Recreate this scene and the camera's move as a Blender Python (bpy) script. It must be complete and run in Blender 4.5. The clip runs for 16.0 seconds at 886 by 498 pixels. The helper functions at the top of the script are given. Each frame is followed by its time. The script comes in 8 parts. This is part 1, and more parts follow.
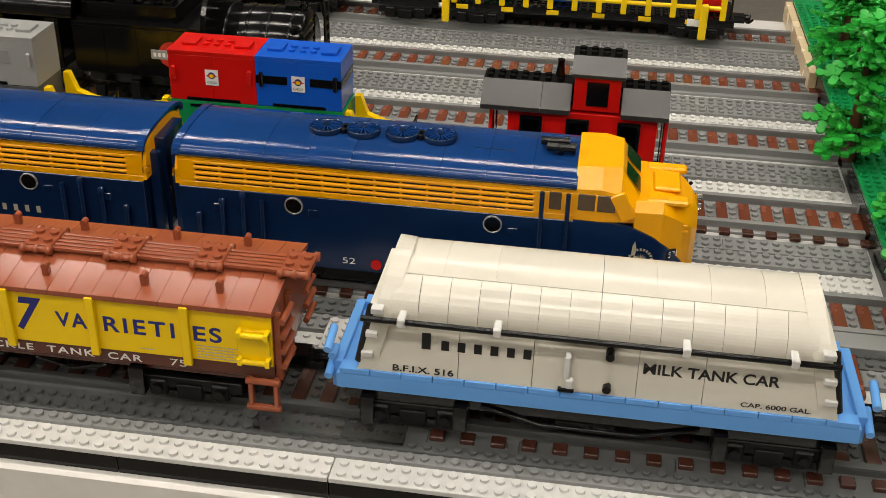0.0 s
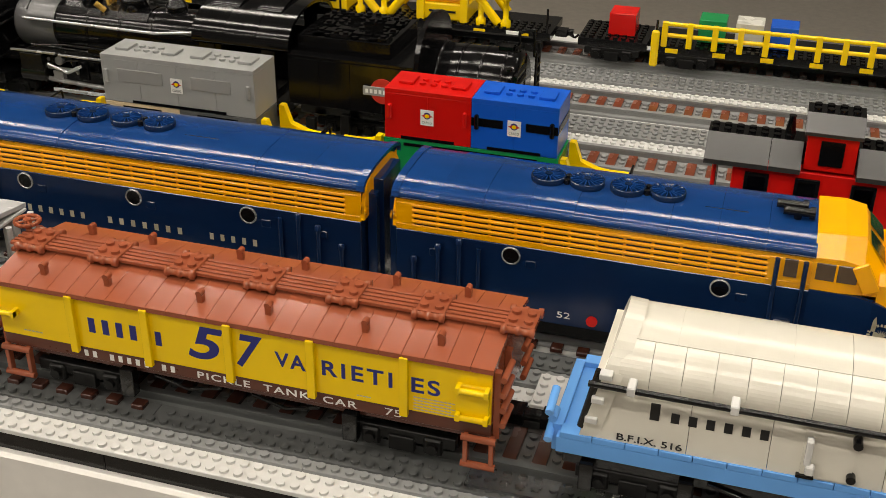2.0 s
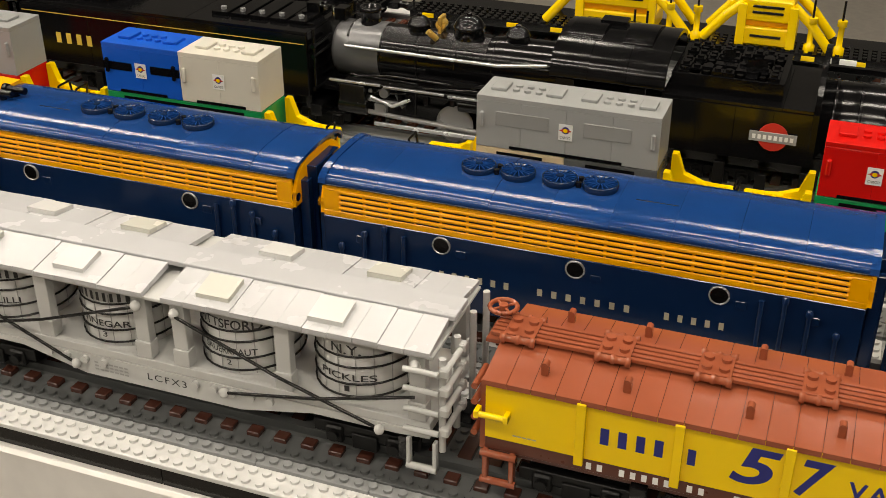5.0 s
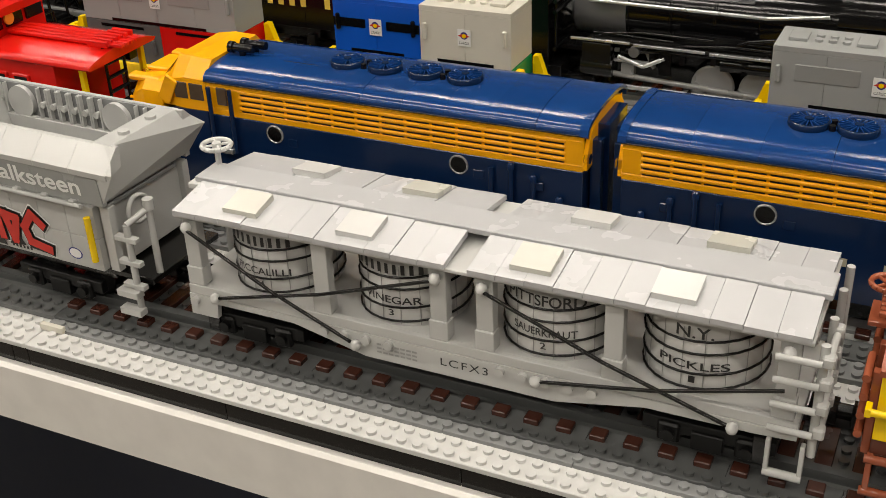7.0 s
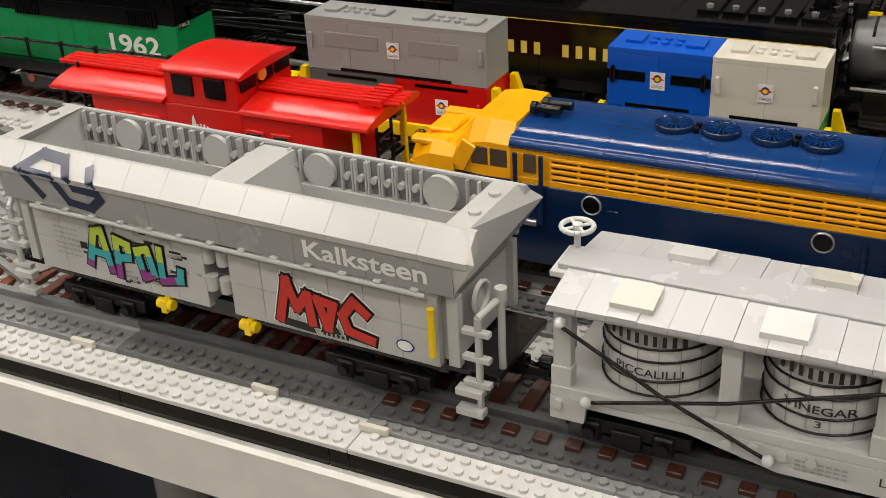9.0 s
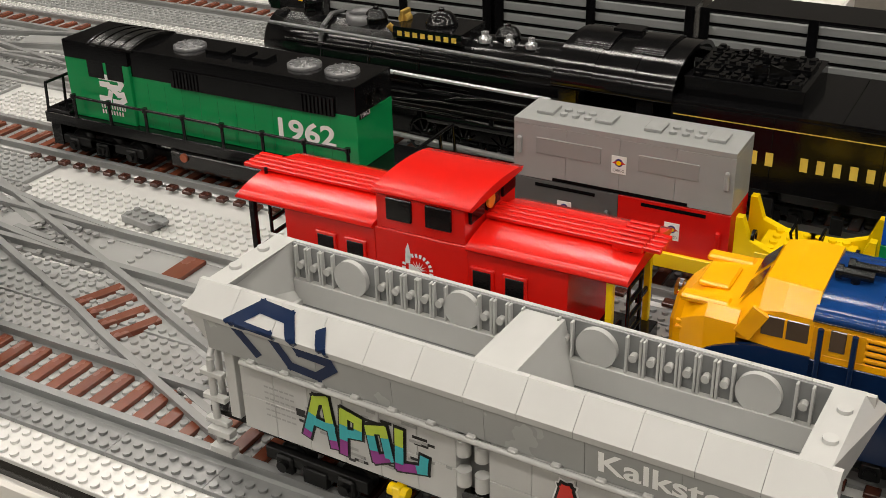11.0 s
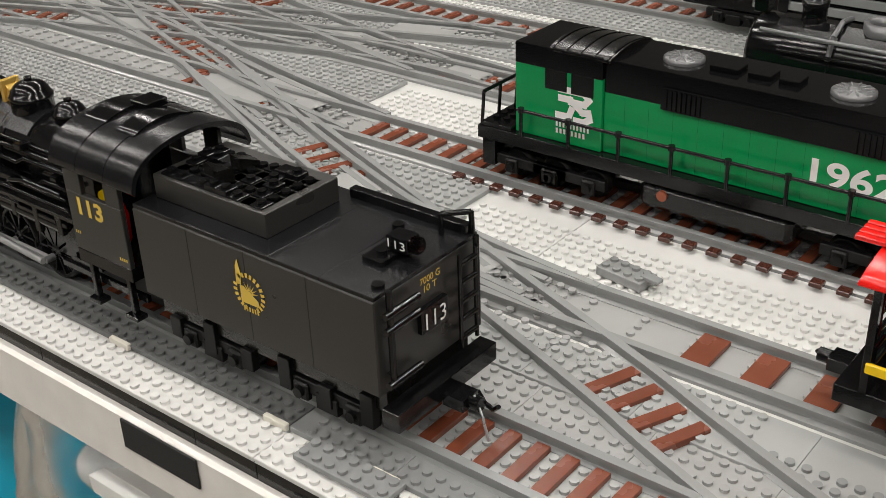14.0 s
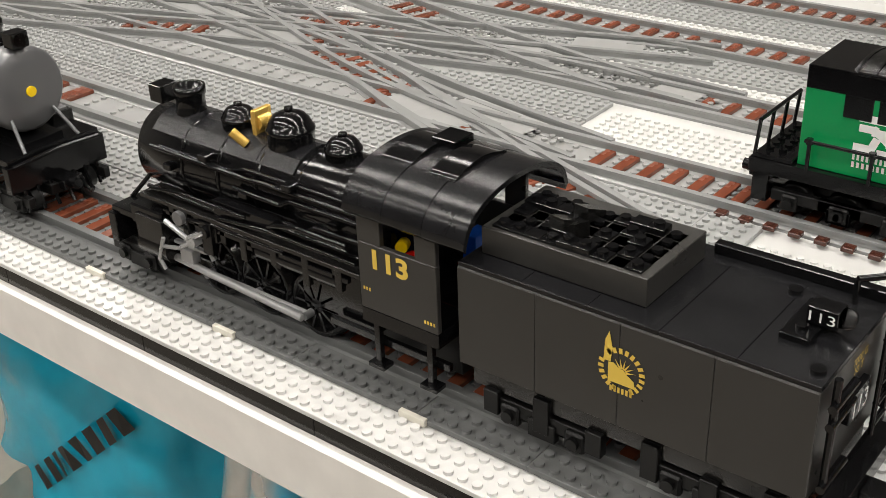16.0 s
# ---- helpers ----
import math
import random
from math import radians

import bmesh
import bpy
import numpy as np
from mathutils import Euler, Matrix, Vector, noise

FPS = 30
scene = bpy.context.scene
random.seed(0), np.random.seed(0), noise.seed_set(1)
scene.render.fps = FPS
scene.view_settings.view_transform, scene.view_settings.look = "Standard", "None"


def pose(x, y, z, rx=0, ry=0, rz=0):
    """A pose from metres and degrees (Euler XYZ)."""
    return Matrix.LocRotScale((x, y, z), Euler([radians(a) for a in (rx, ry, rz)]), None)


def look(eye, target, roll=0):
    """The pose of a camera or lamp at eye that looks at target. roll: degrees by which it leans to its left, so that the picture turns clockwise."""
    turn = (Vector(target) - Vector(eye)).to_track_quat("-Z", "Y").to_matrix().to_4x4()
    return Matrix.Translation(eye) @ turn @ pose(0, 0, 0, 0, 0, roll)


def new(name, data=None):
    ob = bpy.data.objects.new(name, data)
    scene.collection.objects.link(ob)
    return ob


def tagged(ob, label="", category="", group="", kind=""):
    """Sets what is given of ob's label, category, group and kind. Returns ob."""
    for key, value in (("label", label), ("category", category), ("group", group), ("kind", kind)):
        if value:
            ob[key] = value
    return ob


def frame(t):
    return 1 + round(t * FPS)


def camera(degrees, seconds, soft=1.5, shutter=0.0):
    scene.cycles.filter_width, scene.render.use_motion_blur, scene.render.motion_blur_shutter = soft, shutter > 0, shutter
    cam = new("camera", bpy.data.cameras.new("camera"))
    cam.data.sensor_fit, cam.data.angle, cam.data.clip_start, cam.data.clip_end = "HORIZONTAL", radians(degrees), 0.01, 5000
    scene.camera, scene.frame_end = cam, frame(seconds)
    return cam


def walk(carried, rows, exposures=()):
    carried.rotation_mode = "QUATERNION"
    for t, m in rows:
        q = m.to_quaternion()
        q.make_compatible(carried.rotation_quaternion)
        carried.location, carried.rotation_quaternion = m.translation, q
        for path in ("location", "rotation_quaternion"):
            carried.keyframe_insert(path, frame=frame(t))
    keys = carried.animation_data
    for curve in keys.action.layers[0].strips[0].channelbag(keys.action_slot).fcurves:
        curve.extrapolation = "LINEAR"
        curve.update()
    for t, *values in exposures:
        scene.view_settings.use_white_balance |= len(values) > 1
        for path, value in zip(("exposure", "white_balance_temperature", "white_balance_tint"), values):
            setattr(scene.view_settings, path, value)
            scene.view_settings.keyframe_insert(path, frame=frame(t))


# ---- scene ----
cam = camera(42.0, 16.0, soft=0.7)
PATH = [
    (0, (-0.006, 0.033, 0.389), (-0.246, 1.752, -0.605), 1.5),
    (0.5, (-0.012, 0.041, 0.39), (-0.313, 1.756, -0.593), 1.1),
    (1, (-0.025, 0.051, 0.387), (-0.398, 1.76, -0.584), 1.0),
    (1.5, (-0.037, 0.054, 0.389), (-0.489, 1.75, -0.57), 0.7),
    (2, (-0.048, 0.05, 0.39), (-0.554, 1.733, -0.564), 0.7),
    (2.5, (-0.075, 0.048, 0.392), (-0.616, 1.72, -0.562), 0.7),
    (3, (-0.141, 0.06, 0.39), (-0.691, 1.726, -0.57), 0.8),
    (3.5, (-0.196, 0.075, 0.387), (-0.749, 1.738, -0.577), 0.8),
    (4, (-0.237, 0.078, 0.391), (-0.798, 1.734, -0.581), 0.6),
    (4.5, (-0.268, 0.079, 0.391), (-0.847, 1.726, -0.585), 0.4),
    (5, (-0.302, 0.076, 0.389), (-0.912, 1.716, -0.58), 0.0),
    (5.2, (-0.315, 0.074, 0.389), (-0.941, 1.707, -0.581), -0.2),
    (7.3, (-0.44, 0.111, 0.335), (-1.229, 1.669, -0.64), -2.7),
    (7.5, (-0.447, 0.116, 0.335), (-1.245, 1.672, -0.637), -2.8),
    (8, (-0.488, 0.115, 0.336), (-1.301, 1.667, -0.628), -3.1),
    (8.5, (-0.56, 0.109, 0.342), (-1.371, 1.668, -0.613), -3.1),
    (9, (-0.615, 0.098, 0.34), (-1.42, 1.667, -0.604), -3.0),
    (9.5, (-0.657, 0.1, 0.347), (-1.462, 1.675, -0.587), -2.8),
    (9.7, (-0.674, 0.102, 0.354), (-1.485, 1.676, -0.576), -2.6),
    (11.8, (-0.818, 0.2, 0.368), (-1.762, 1.695, -0.566), -1.3),
    (12, (-0.829, 0.208, 0.367), (-1.8, 1.684, -0.572), -1.3),
    (12.5, (-0.862, 0.226, 0.359), (-1.883, 1.662, -0.586), -1.4),
    (13, (-0.906, 0.218, 0.346), (-1.97, 1.616, -0.61), -1.5),
    (13.5, (-0.98, 0.204, 0.339), (-2.076, 1.575, -0.619), -1.9),
    (14, (-1.04, 0.192, 0.341), (-2.153, 1.552, -0.615), -2.2),
    (14.5, (-1.087, 0.18, 0.337), (-2.197, 1.544, -0.614), -2.2),
    (15, (-1.137, 0.163, 0.337), (-2.245, 1.535, -0.608), -2.2),
    (15.5, (-1.178, 0.148, 0.333), (-2.283, 1.521, -0.612), -2.1),
    (16, (-1.222, 0.16, 0.329), (-2.333, 1.525, -0.623), -2.1),
]
EXPOSURES = [(0, -0.02, 6980, 10), (3, 0.08, 7220, 10), (5, 0.12, 7300, 10), (7.5, -0.05, 6880, 10), (9.5, -0.03, 6800, 10), (12, -0.08, 6850, 10), (13, 0.02, 6650, 10), (14.5, 0.24, 6500, 10), (16, 0.44, 6600, 10)]
walk(cam, [(t, look(eye, target, roll)) for t, eye, target, roll in PATH], EXPOSURES)

# ---- light ----
world = bpy.data.worlds.new("hall_air")
scene.world = world
world.use_nodes = True
world.node_tree.nodes["Background"].inputs[0].default_value = (1.0, 0.97, 0.93, 1)
world.node_tree.nodes["Background"].inputs[1].default_value = 0.005
LAMP_WATTS = 10.9

# ---- materials ----
def plastic(name, col, rough=0.17, vary=0.06, metal=0.0, bump=0.015, grain=900.0, spec=0.5):
    """Moulded plastic: fine surface waviness, small scuffs, and a slightly different tone from piece to piece."""
    m = bpy.data.materials.new(name)
    m.use_nodes = True
    nt = m.node_tree
    b = nt.nodes["Principled BSDF"]
    info = nt.nodes.new("ShaderNodeObjectInfo")
    geo = nt.nodes.new("ShaderNodeNewGeometry")
    co = nt.nodes.new("ShaderNodeTexCoord")
    big = nt.nodes.new("ShaderNodeTexNoise")
    big.inputs["Scale"].default_value = 45.0
    big.inputs["Detail"].default_value = 3.0
    fine = nt.nodes.new("ShaderNodeTexNoise")
    fine.inputs["Scale"].default_value = grain
    nt.links.new(co.outputs["Object"], big.inputs["Vector"])
    nt.links.new(co.outputs["Object"], fine.inputs["Vector"])
    def math_node(op, a, c):
        n = nt.nodes.new("ShaderNodeMath")
        n.operation = op
        for i, v in enumerate((a, c)):
            if isinstance(v, (int, float)):
                n.inputs[i].default_value = v
            else:
                nt.links.new(v, n.inputs[i])
        return n.outputs[0]
    tone = math_node("ADD", math_node("MULTIPLY", info.outputs["Random"], vary), math_node("MULTIPLY", geo.outputs["Random Per Island"], vary))
    tone = math_node("ADD", tone, math_node("MULTIPLY", big.outputs["Fac"], 2 * vary))
    tone = math_node("ADD", tone, 1.0 - 2.0 * vary)
    mix = nt.nodes.new("ShaderNodeVectorMath")
    mix.operation = "SCALE"
    mix.inputs[0].default_value = col
    nt.links.new(tone, mix.inputs["Scale"])
    nt.links.new(mix.outputs[0], b.inputs["Base Color"])
    nt.links.new(math_node("ADD", math_node("MULTIPLY", big.outputs["Fac"], 0.16), rough - 0.07), b.inputs["Roughness"])
    bn = nt.nodes.new("ShaderNodeBump")
    bn.inputs["Strength"].default_value = bump
    bn.inputs["Distance"].default_value = 0.001
    nt.links.new(fine.outputs["Fac"], bn.inputs["Height"])
    nt.links.new(bn.outputs[0], b.inputs["Normal"])
    b.inputs["Metallic"].default_value = metal
    b.inputs["Specular IOR Level"].default_value = spec
    return m


WHITE = plastic("white_plastic", (0.62, 0.615, 0.60), 0.2)
ROOFW = plastic("cool_white_plastic", (0.49, 0.49, 0.50), 0.25)
CREAM = plastic("cream_plastic", (0.65, 0.62, 0.54), 0.20)
IVORY = plastic("ivory_plastic", (0.56, 0.55, 0.49), 0.25)
YGREY = plastic("yard_grey_plastic", (0.32, 0.32, 0.315), 0.2)
YRAIL = plastic("yard_rail_plastic", (0.245, 0.247, 0.245), 0.22)
LGREY = plastic("light_grey_plastic", (0.33, 0.335, 0.33), 0.2)
PGREY = plastic("pale_grey_plastic", (0.52, 0.52, 0.505), 0.2)
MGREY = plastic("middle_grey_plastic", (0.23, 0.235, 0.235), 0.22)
SGREY = plastic("slate_grey_plastic", (0.135, 0.138, 0.138), 0.2)
# Same grey as the container walls; recess shade is put into a darker tone.
INSET = plastic("shaded_inset_grey_plastic", (0.285, 0.285, 0.28), 0.22)
ROD = plastic("pearl_grey_plastic", (0.30, 0.30, 0.30), 0.28, metal=0.2)
DUSTY = plastic("dusty_black_plastic", (0.0085, 0.0085, 0.0095), 0.22, 0.30, bump=0.08, grain=400.0, spec=0.28)
DGREY = plastic("dark_grey_plastic", (0.098, 0.102, 0.102), 0.2)
BLACK = plastic("black_plastic", (0.0042, 0.0042, 0.0046), 0.10, 0.08, bump=0.05, spec=0.38)
MATTE = plastic("matte_black_plastic", (0.0035, 0.0035, 0.0035), 0.42, 0.05, spec=0.25)
SATIN = plastic("satin_black_plastic", (0.0060, 0.0058, 0.0055), 0.24, 0.10)
TANKBLACK = plastic("tender_black_plastic", (0.0285, 0.0274, 0.0255), 0.30, 0.14)
BROWN = plastic("red_brown_plastic", (0.30, 0.078, 0.036), 0.13)
DBROWN = plastic("dark_brown_plastic", (0.10, 0.028, 0.016), 0.3)
TIE = plastic("tie_brown_plastic", (0.17, 0.045, 0.022), 0.25, 0.2)
TIED = plastic("dark_tie_plastic", (0.060, 0.020, 0.013), 0.25, 0.15)
YELLOW = plastic("yellow_plastic", (0.92, 0.62, 0.006), 0.22)
AMBER = plastic("amber_plastic", (0.95, 0.42, 0.004), 0.22)
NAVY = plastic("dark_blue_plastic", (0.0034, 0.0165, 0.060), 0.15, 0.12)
# Same blue as NAVY; the roof's reflected light is put into a brighter colour.
NAVYR = plastic("lit_dark_blue_plastic", (0.005, 0.040, 0.165), 0.09, 0.14, bump=0.06)
SKYBLUE = plastic("sky_blue_plastic", (0.12, 0.36, 0.80), 0.2)
BLUE = plastic("blue_plastic", (0.004, 0.095, 0.55), 0.2)
RED = plastic("red_plastic", (0.62, 0.008, 0.006), 0.22)
BRED = plastic("bright_red_plastic", (0.72, 0.010, 0.006), 0.2)
GREEN = plastic("green_plastic", (0.002, 0.25, 0.070), 0.2)
DGREEN = plastic("dark_green_plastic", (0.003, 0.085, 0.028), 0.25)
LEAF = plastic("leaf_green_plastic", (0.015, 0.36, 0.04), 0.3, 0.2)
TAN = plastic("tan_plastic", (0.66, 0.52, 0.33), 0.25)
GOLD = plastic("gold_plastic", (0.65, 0.42, 0.10), 0.25, metal=0.5)
SILVER = plastic("silver_plastic", (0.55, 0.56, 0.57), 0.25, metal=0.7)
GUNMETAL = plastic("gunmetal_plastic", (0.16, 0.16, 0.165), 0.3, metal=0.4)
CHARCOAL = plastic("charcoal_roof_plastic", (0.030, 0.030, 0.030), 0.3)
INKBLUE = plastic("dark_blue_print", (0.015, 0.02, 0.17), 0.4)
INKBLACK = plastic("black_print", (0.012, 0.012, 0.012), 0.4)
INKWHITE = plastic("white_print", (0.8, 0.8, 0.78), 0.4)
INKGOLD = plastic("gold_print", (0.72, 0.50, 0.08), 0.4)
INKTAN = plastic("beige_print", (0.40, 0.36, 0.26), 0.4)
INKGREY = plastic("grey_print", (0.30, 0.30, 0.29), 0.4)
INKRED = plastic("red_print", (0.55, 0.03, 0.02), 0.4)
INKORANGE = plastic("orange_print", (0.75, 0.25, 0.02), 0.4)
INKTEAL = plastic("teal_print", (0.03, 0.38, 0.42), 0.4)
INKLIME = plastic("lime_print", (0.42, 0.55, 0.05), 0.4)
INKPURPLE = plastic("purple_print", (0.25, 0.03, 0.22), 0.4)
TABLE = plastic("cream_laminate", (0.78, 0.755, 0.715), 0.45, 0.12, grain=300.0)
VELVET = plastic("black_hook_tape", (0.02, 0.02, 0.02), 0.85, 0.2, bump=0.4, grain=2500.0)
CLOTH = plastic("dark_blue_shade", (0.012, 0.016, 0.03), 0.8, 0.2)
TEALBAG = plastic("teal_bag_film", (0.006, 0.34, 0.50), 0.16, 0.15, bump=0.8, grain=45.0)
BUNDLE = plastic("beige_cloth", (0.34, 0.31, 0.26), 0.8, 0.2, bump=0.4, grain=120.0)
FLOOR = plastic("beige_carpet", (0.19, 0.17, 0.145), 0.9, 0.2, bump=0.4, grain=500.0)
WALL = plastic("cream_wall_paint", (0.20, 0.19, 0.175), 0.7, 0.06)
CEIL = plastic("grey_ceiling_tile", (0.22, 0.22, 0.21), 0.8, 0.05)


def clear(name, col, rough=0.03, alpha=0.0):
    m = bpy.data.materials.new(name)
    m.use_nodes = True
    b = m.node_tree.nodes["Principled BSDF"]
    b.inputs["Base Color"].default_value = (*col, 1)
    b.inputs["Roughness"].default_value = rough
    b.inputs["Transmission Weight"].default_value = 1.0
    b.inputs["IOR"].default_value = 1.2
    return m


GLASS = clear("clear_plastic", (0.9, 0.9, 0.88))
SMOKE = plastic("smoked_window_plastic", (0.10, 0.065, 0.040), 0.10, 0.3)
TUBMAT = clear("frosted_box_plastic", (0.85, 0.88, 0.9), 0.35)


def glow(name, col, power):
    m = bpy.data.materials.new(name)
    m.use_nodes = True
    b = m.node_tree.nodes["Principled BSDF"]
    b.inputs["Emission Color"].default_value = (*col, 1)
    b.inputs["Emission Strength"].default_value = power
    return m


# ---- mesh tools ----
class Geo:
    """Collects vertices and faces for one mesh."""

    def __init__(self):
        self.v, self.f, self.s = [], [], []

    def add(self, verts, faces, smooth=False):
        n = len(self.v)
        self.v += [tuple(p) for p in verts]
        self.f += [tuple(n + i for i in q) for q in faces]
        self.s += [smooth] * len(faces)
        return self

    def box(self, x0, x1, y0, y1, z0, z1):
        self.add([(x, y, z) for z in (z0, z1) for y in (y0, y1) for x in (x0, x1)],
                 [(0, 2, 3, 1), (4, 5, 7, 6), (0, 1, 5, 4), (2, 6, 7, 3), (0, 4, 6, 2), (1, 3, 7, 5)])
        return self

    def cbox(self, x0, x1, y0, y1, z0, z1, c=0.00035):
        """A box with chamfered edges."""
        c = min(c, (x1 - x0) / 3, (y1 - y0) / 3, (z1 - z0) / 3)
        vs, idx = [], {}
        for i in (0, 1):
            for j in (0, 1):
                for k in (0, 1):
                    p = ((x0, x1)[i], (y0, y1)[j], (z0, z1)[k])
                    q = ((x0 + c, x1 - c)[i], (y0 + c, y1 - c)[j], (z0 + c, z1 - c)[k])
                    for a in range(3):
                        w = list(q)
                        w[a] = p[a]
                        idx[i, j, k, a] = len(vs)
                        vs.append(w)
        fs = []
        for a in range(3):
            b, d = (a + 1) % 3, (a + 2) % 3
            for e in (0, 1):
                quad = []
                for m, n in ((0, 0), (1, 0), (1, 1), (0, 1)):
                    key = [0, 0, 0]
                    key[a], key[b], key[d] = e, m, n
                    quad.append(idx[(*key, a)])
                fs.append(quad if e else quad[::-1])
            for m in (0, 1):
                for n in (0, 1):
                    ks = []
                    for e in (0, 1):
                        key = [0, 0, 0]
                        key[a], key[b], key[d] = e, m, n
                        ks.append(tuple(key))
                    quad = [idx[(*ks[0], b)], idx[(*ks[1], b)], idx[(*ks[1], d)], idx[(*ks[0], d)]]
                    fs.append(quad if m != n else quad[::-1])
        for i in (0, 1):
            for j in (0, 1):
                for k in (0, 1):
                    t = [idx[i, j, k, a] for a in range(3)]
                    fs.append(t if (i + j + k) % 2 else t[::-1])
        self.add(vs, fs)
        return self

    def prism(self, prof, axis, a, b, smooth=False):
        """A closed outline in the two other axes (in x, y, z order), swept along the axis from a to b."""
        n = len(prof)
        def put(p, w):
            q = list(p)
            q.insert("xyz".index(axis), w)
            return q
        vs = [put(p, a) for p in prof] + [put(p, b) for p in prof]
        self.add(vs, [(i, (i + 1) % n, n + (i + 1) % n, n + i) for i in range(n)], smooth)
        self.add(vs[:n], [tuple(range(n))[::-1]])
        self.add(vs[n:], [tuple(range(n))])
        return self

    def cyl(self, p, q, r, n=12, r2=None, caps=True):
        p, q = Vector(p), Vector(q)
        r2 = r if r2 is None else r2
        d = (q - p).normalized()
        u = d.orthogonal().normalized()
        w = d.cross(u)
        ring = [(math.cos(2 * math.pi * i / n), math.sin(2 * math.pi * i / n)) for i in range(n)]
        vs = [p + r * (c * u + s * w) for c, s in ring] + [q + r2 * (c * u + s * w) for c, s in ring]
        self.add(vs, [(i, (i + 1) % n, n + (i + 1) % n, n + i) for i in range(n)], True)
        if caps:
            self.add(vs[:n], [tuple(range(n))[::-1]])
            self.add(vs[n:], [tuple(range(n))])
        return self

    def stud(self, x, y, z, n=10, r=0.0024, h=0.0017):
        vs = []
        for zz in (z, z + h):
            vs += [(x + r * math.cos(6.2832 * i / n), y + r * math.sin(6.2832 * i / n), zz) for i in range(n)]
        self.add(vs, [(i, (i + 1) % n, n + (i + 1) % n, n + i) for i in range(n)], True)
        self.add(vs[n:], [tuple(range(n))])
        return self

    def lathe(self, c, prof, n=20, axis="z"):
        """A turned body: prof lists (radius, height) about the axis through c."""
        vs = []
        for r, h in prof:
            for i in range(n):
                a = 2 * math.pi * i / n
                o = (r * math.cos(a), r * math.sin(a))
                vs.append({"z": (c[0] + o[0], c[1] + o[1], c[2] + h), "y": (c[0] + o[0], c[1] + h, c[2] + o[1]), "x": (c[0] + h, c[1] + o[0], c[2] + o[1])}[axis])
        m = len(prof)
        self.add(vs, [(k * n + i, k * n + (i + 1) % n, (k + 1) * n + (i + 1) % n, (k + 1) * n + i) for k in range(m - 1) for i in range(n)], True)
        self.add(vs[:n], [tuple(range(n))[::-1]])
        self.add(vs[-n:], [tuple(range(n))])
        return self

    def tube(self, pts, r, n=8):
        for a, b in zip(pts, pts[1:]):
            self.cyl(a, b, r, n)
        return self

    def loft(self, rings, smooth=False):
        n = len(rings[0])
        vs = [p for ring in rings for p in ring]
        self.add(vs, [(k * n + i, k * n + (i + 1) % n, (k + 1) * n + (i + 1) % n, (k + 1) * n + i) for k in range(len(rings) - 1) for i in range(n)], smooth)
        self.add(rings[0], [tuple(range(n))[::-1]])
        self.add(rings[-1], [tuple(range(n))])
        return self


def mesh_of(g, mat, name):
    me = bpy.data.meshes.new(name)
    me.from_pydata(g.v, [], g.f)
    me.polygons.foreach_set("use_smooth", g.s)
    bm = bmesh.new()
    if len(g.f) < 20000:
        bm.from_mesh(me)
        bmesh.ops.recalc_face_normals(bm, faces=bm.faces[:])
        bm.to_mesh(me)
    bm.free()
    me.materials.append(mat)
    return me


def part(name, g, mat, parent=None, label=""):
    ob = new(name, mesh_of(g, mat, name))
    ob.parent = parent
    return tagged(ob, label)


def thing(name, label, category, group="", at=(0, 0, 0), yaw=0.0):
    ob = new(name)
    ob.empty_display_size = 0.01
    ob.matrix_world = pose(*at, 0, 0, yaw)
    return tagged(ob, label, category, group)


def structure(name, g, mat, label=""):
    ob = part(name, g, mat, None, label)
    return tagged(ob, kind="structure")


def same_mesh(name, me, parent, loc=(0, 0, 0), rz=0.0):
    ob = new(name, me)
    ob.parent = parent
    ob.location = loc
    ob.rotation_euler = (0, 0, rz)
    return ob


TEXTS = {}


def lettering(name, words, parent, mat, x0, x1, z, h, y=0.0, lean=0.0, space=1.0, back=0.0, bulge=None, bold=0.0):
    """Raised print on a side that faces -y: from x0 to x1, its foot at z and h high; back leans its top away; bulge: centre and radius of a drum."""
    key = (words, space, lean, bold)
    if key not in TEXTS:
        cu = bpy.data.curves.new("letters", "FONT")
        cu.offset = bold
        cu.body, cu.size, cu.extrude, cu.space_character, cu.shear = words, 1.0, 0.0, space, lean
        ob = new("letters", cu)
        bpy.context.view_layer.update()
        me = bpy.data.meshes.new_from_object(ob.evaluated_get(bpy.context.evaluated_depsgraph_get()))
        bpy.data.objects.remove(ob)
        TEXTS[key] = ([v.co.copy() for v in me.vertices], [tuple(p.vertices) for p in me.polygons])
    vs, fs = TEXTS[key]
    lx, hx = min(v.x for v in vs), max(v.x for v in vs)
    ly, hy = min(v.y for v in vs), max(v.y for v in vs)
    out = []
    for v in vs:
        s, u = (v.x - lx) / (hx - lx), (v.y - ly) / (hy - ly)
        x = x0 + s * (x1 - x0)
        yy = y + back * u
        if bulge:
            cx, cy, r = bulge
            yy = cy - math.sqrt(max(r * r - (x - cx) ** 2, 0))
        out.append((x, yy, z + u * h))
    g = Geo()
    g.add(out, fs)
    return part(name, g, mat, parent)


def bars(name, words, parent, mat, x0, x1, z, h, y=0.0, back=0.0, fill=0.62):
    """A row of plain bars, one for each letter of a name, on a side that faces -y."""
    g = Geo()
    n = len(words)
    step = (x1 - x0) / n
    for i, c in enumerate(words):
        if c == " ":
            continue
        a = x0 + step * (i + (1 - fill) / 2)
        b = a + step * fill
        g.add([(a, y, z), (b, y, z), (b, y + back, z + h), (a, y + back, z + h)], [(0, 1, 2, 3)])
    return part(name, g, mat, parent)


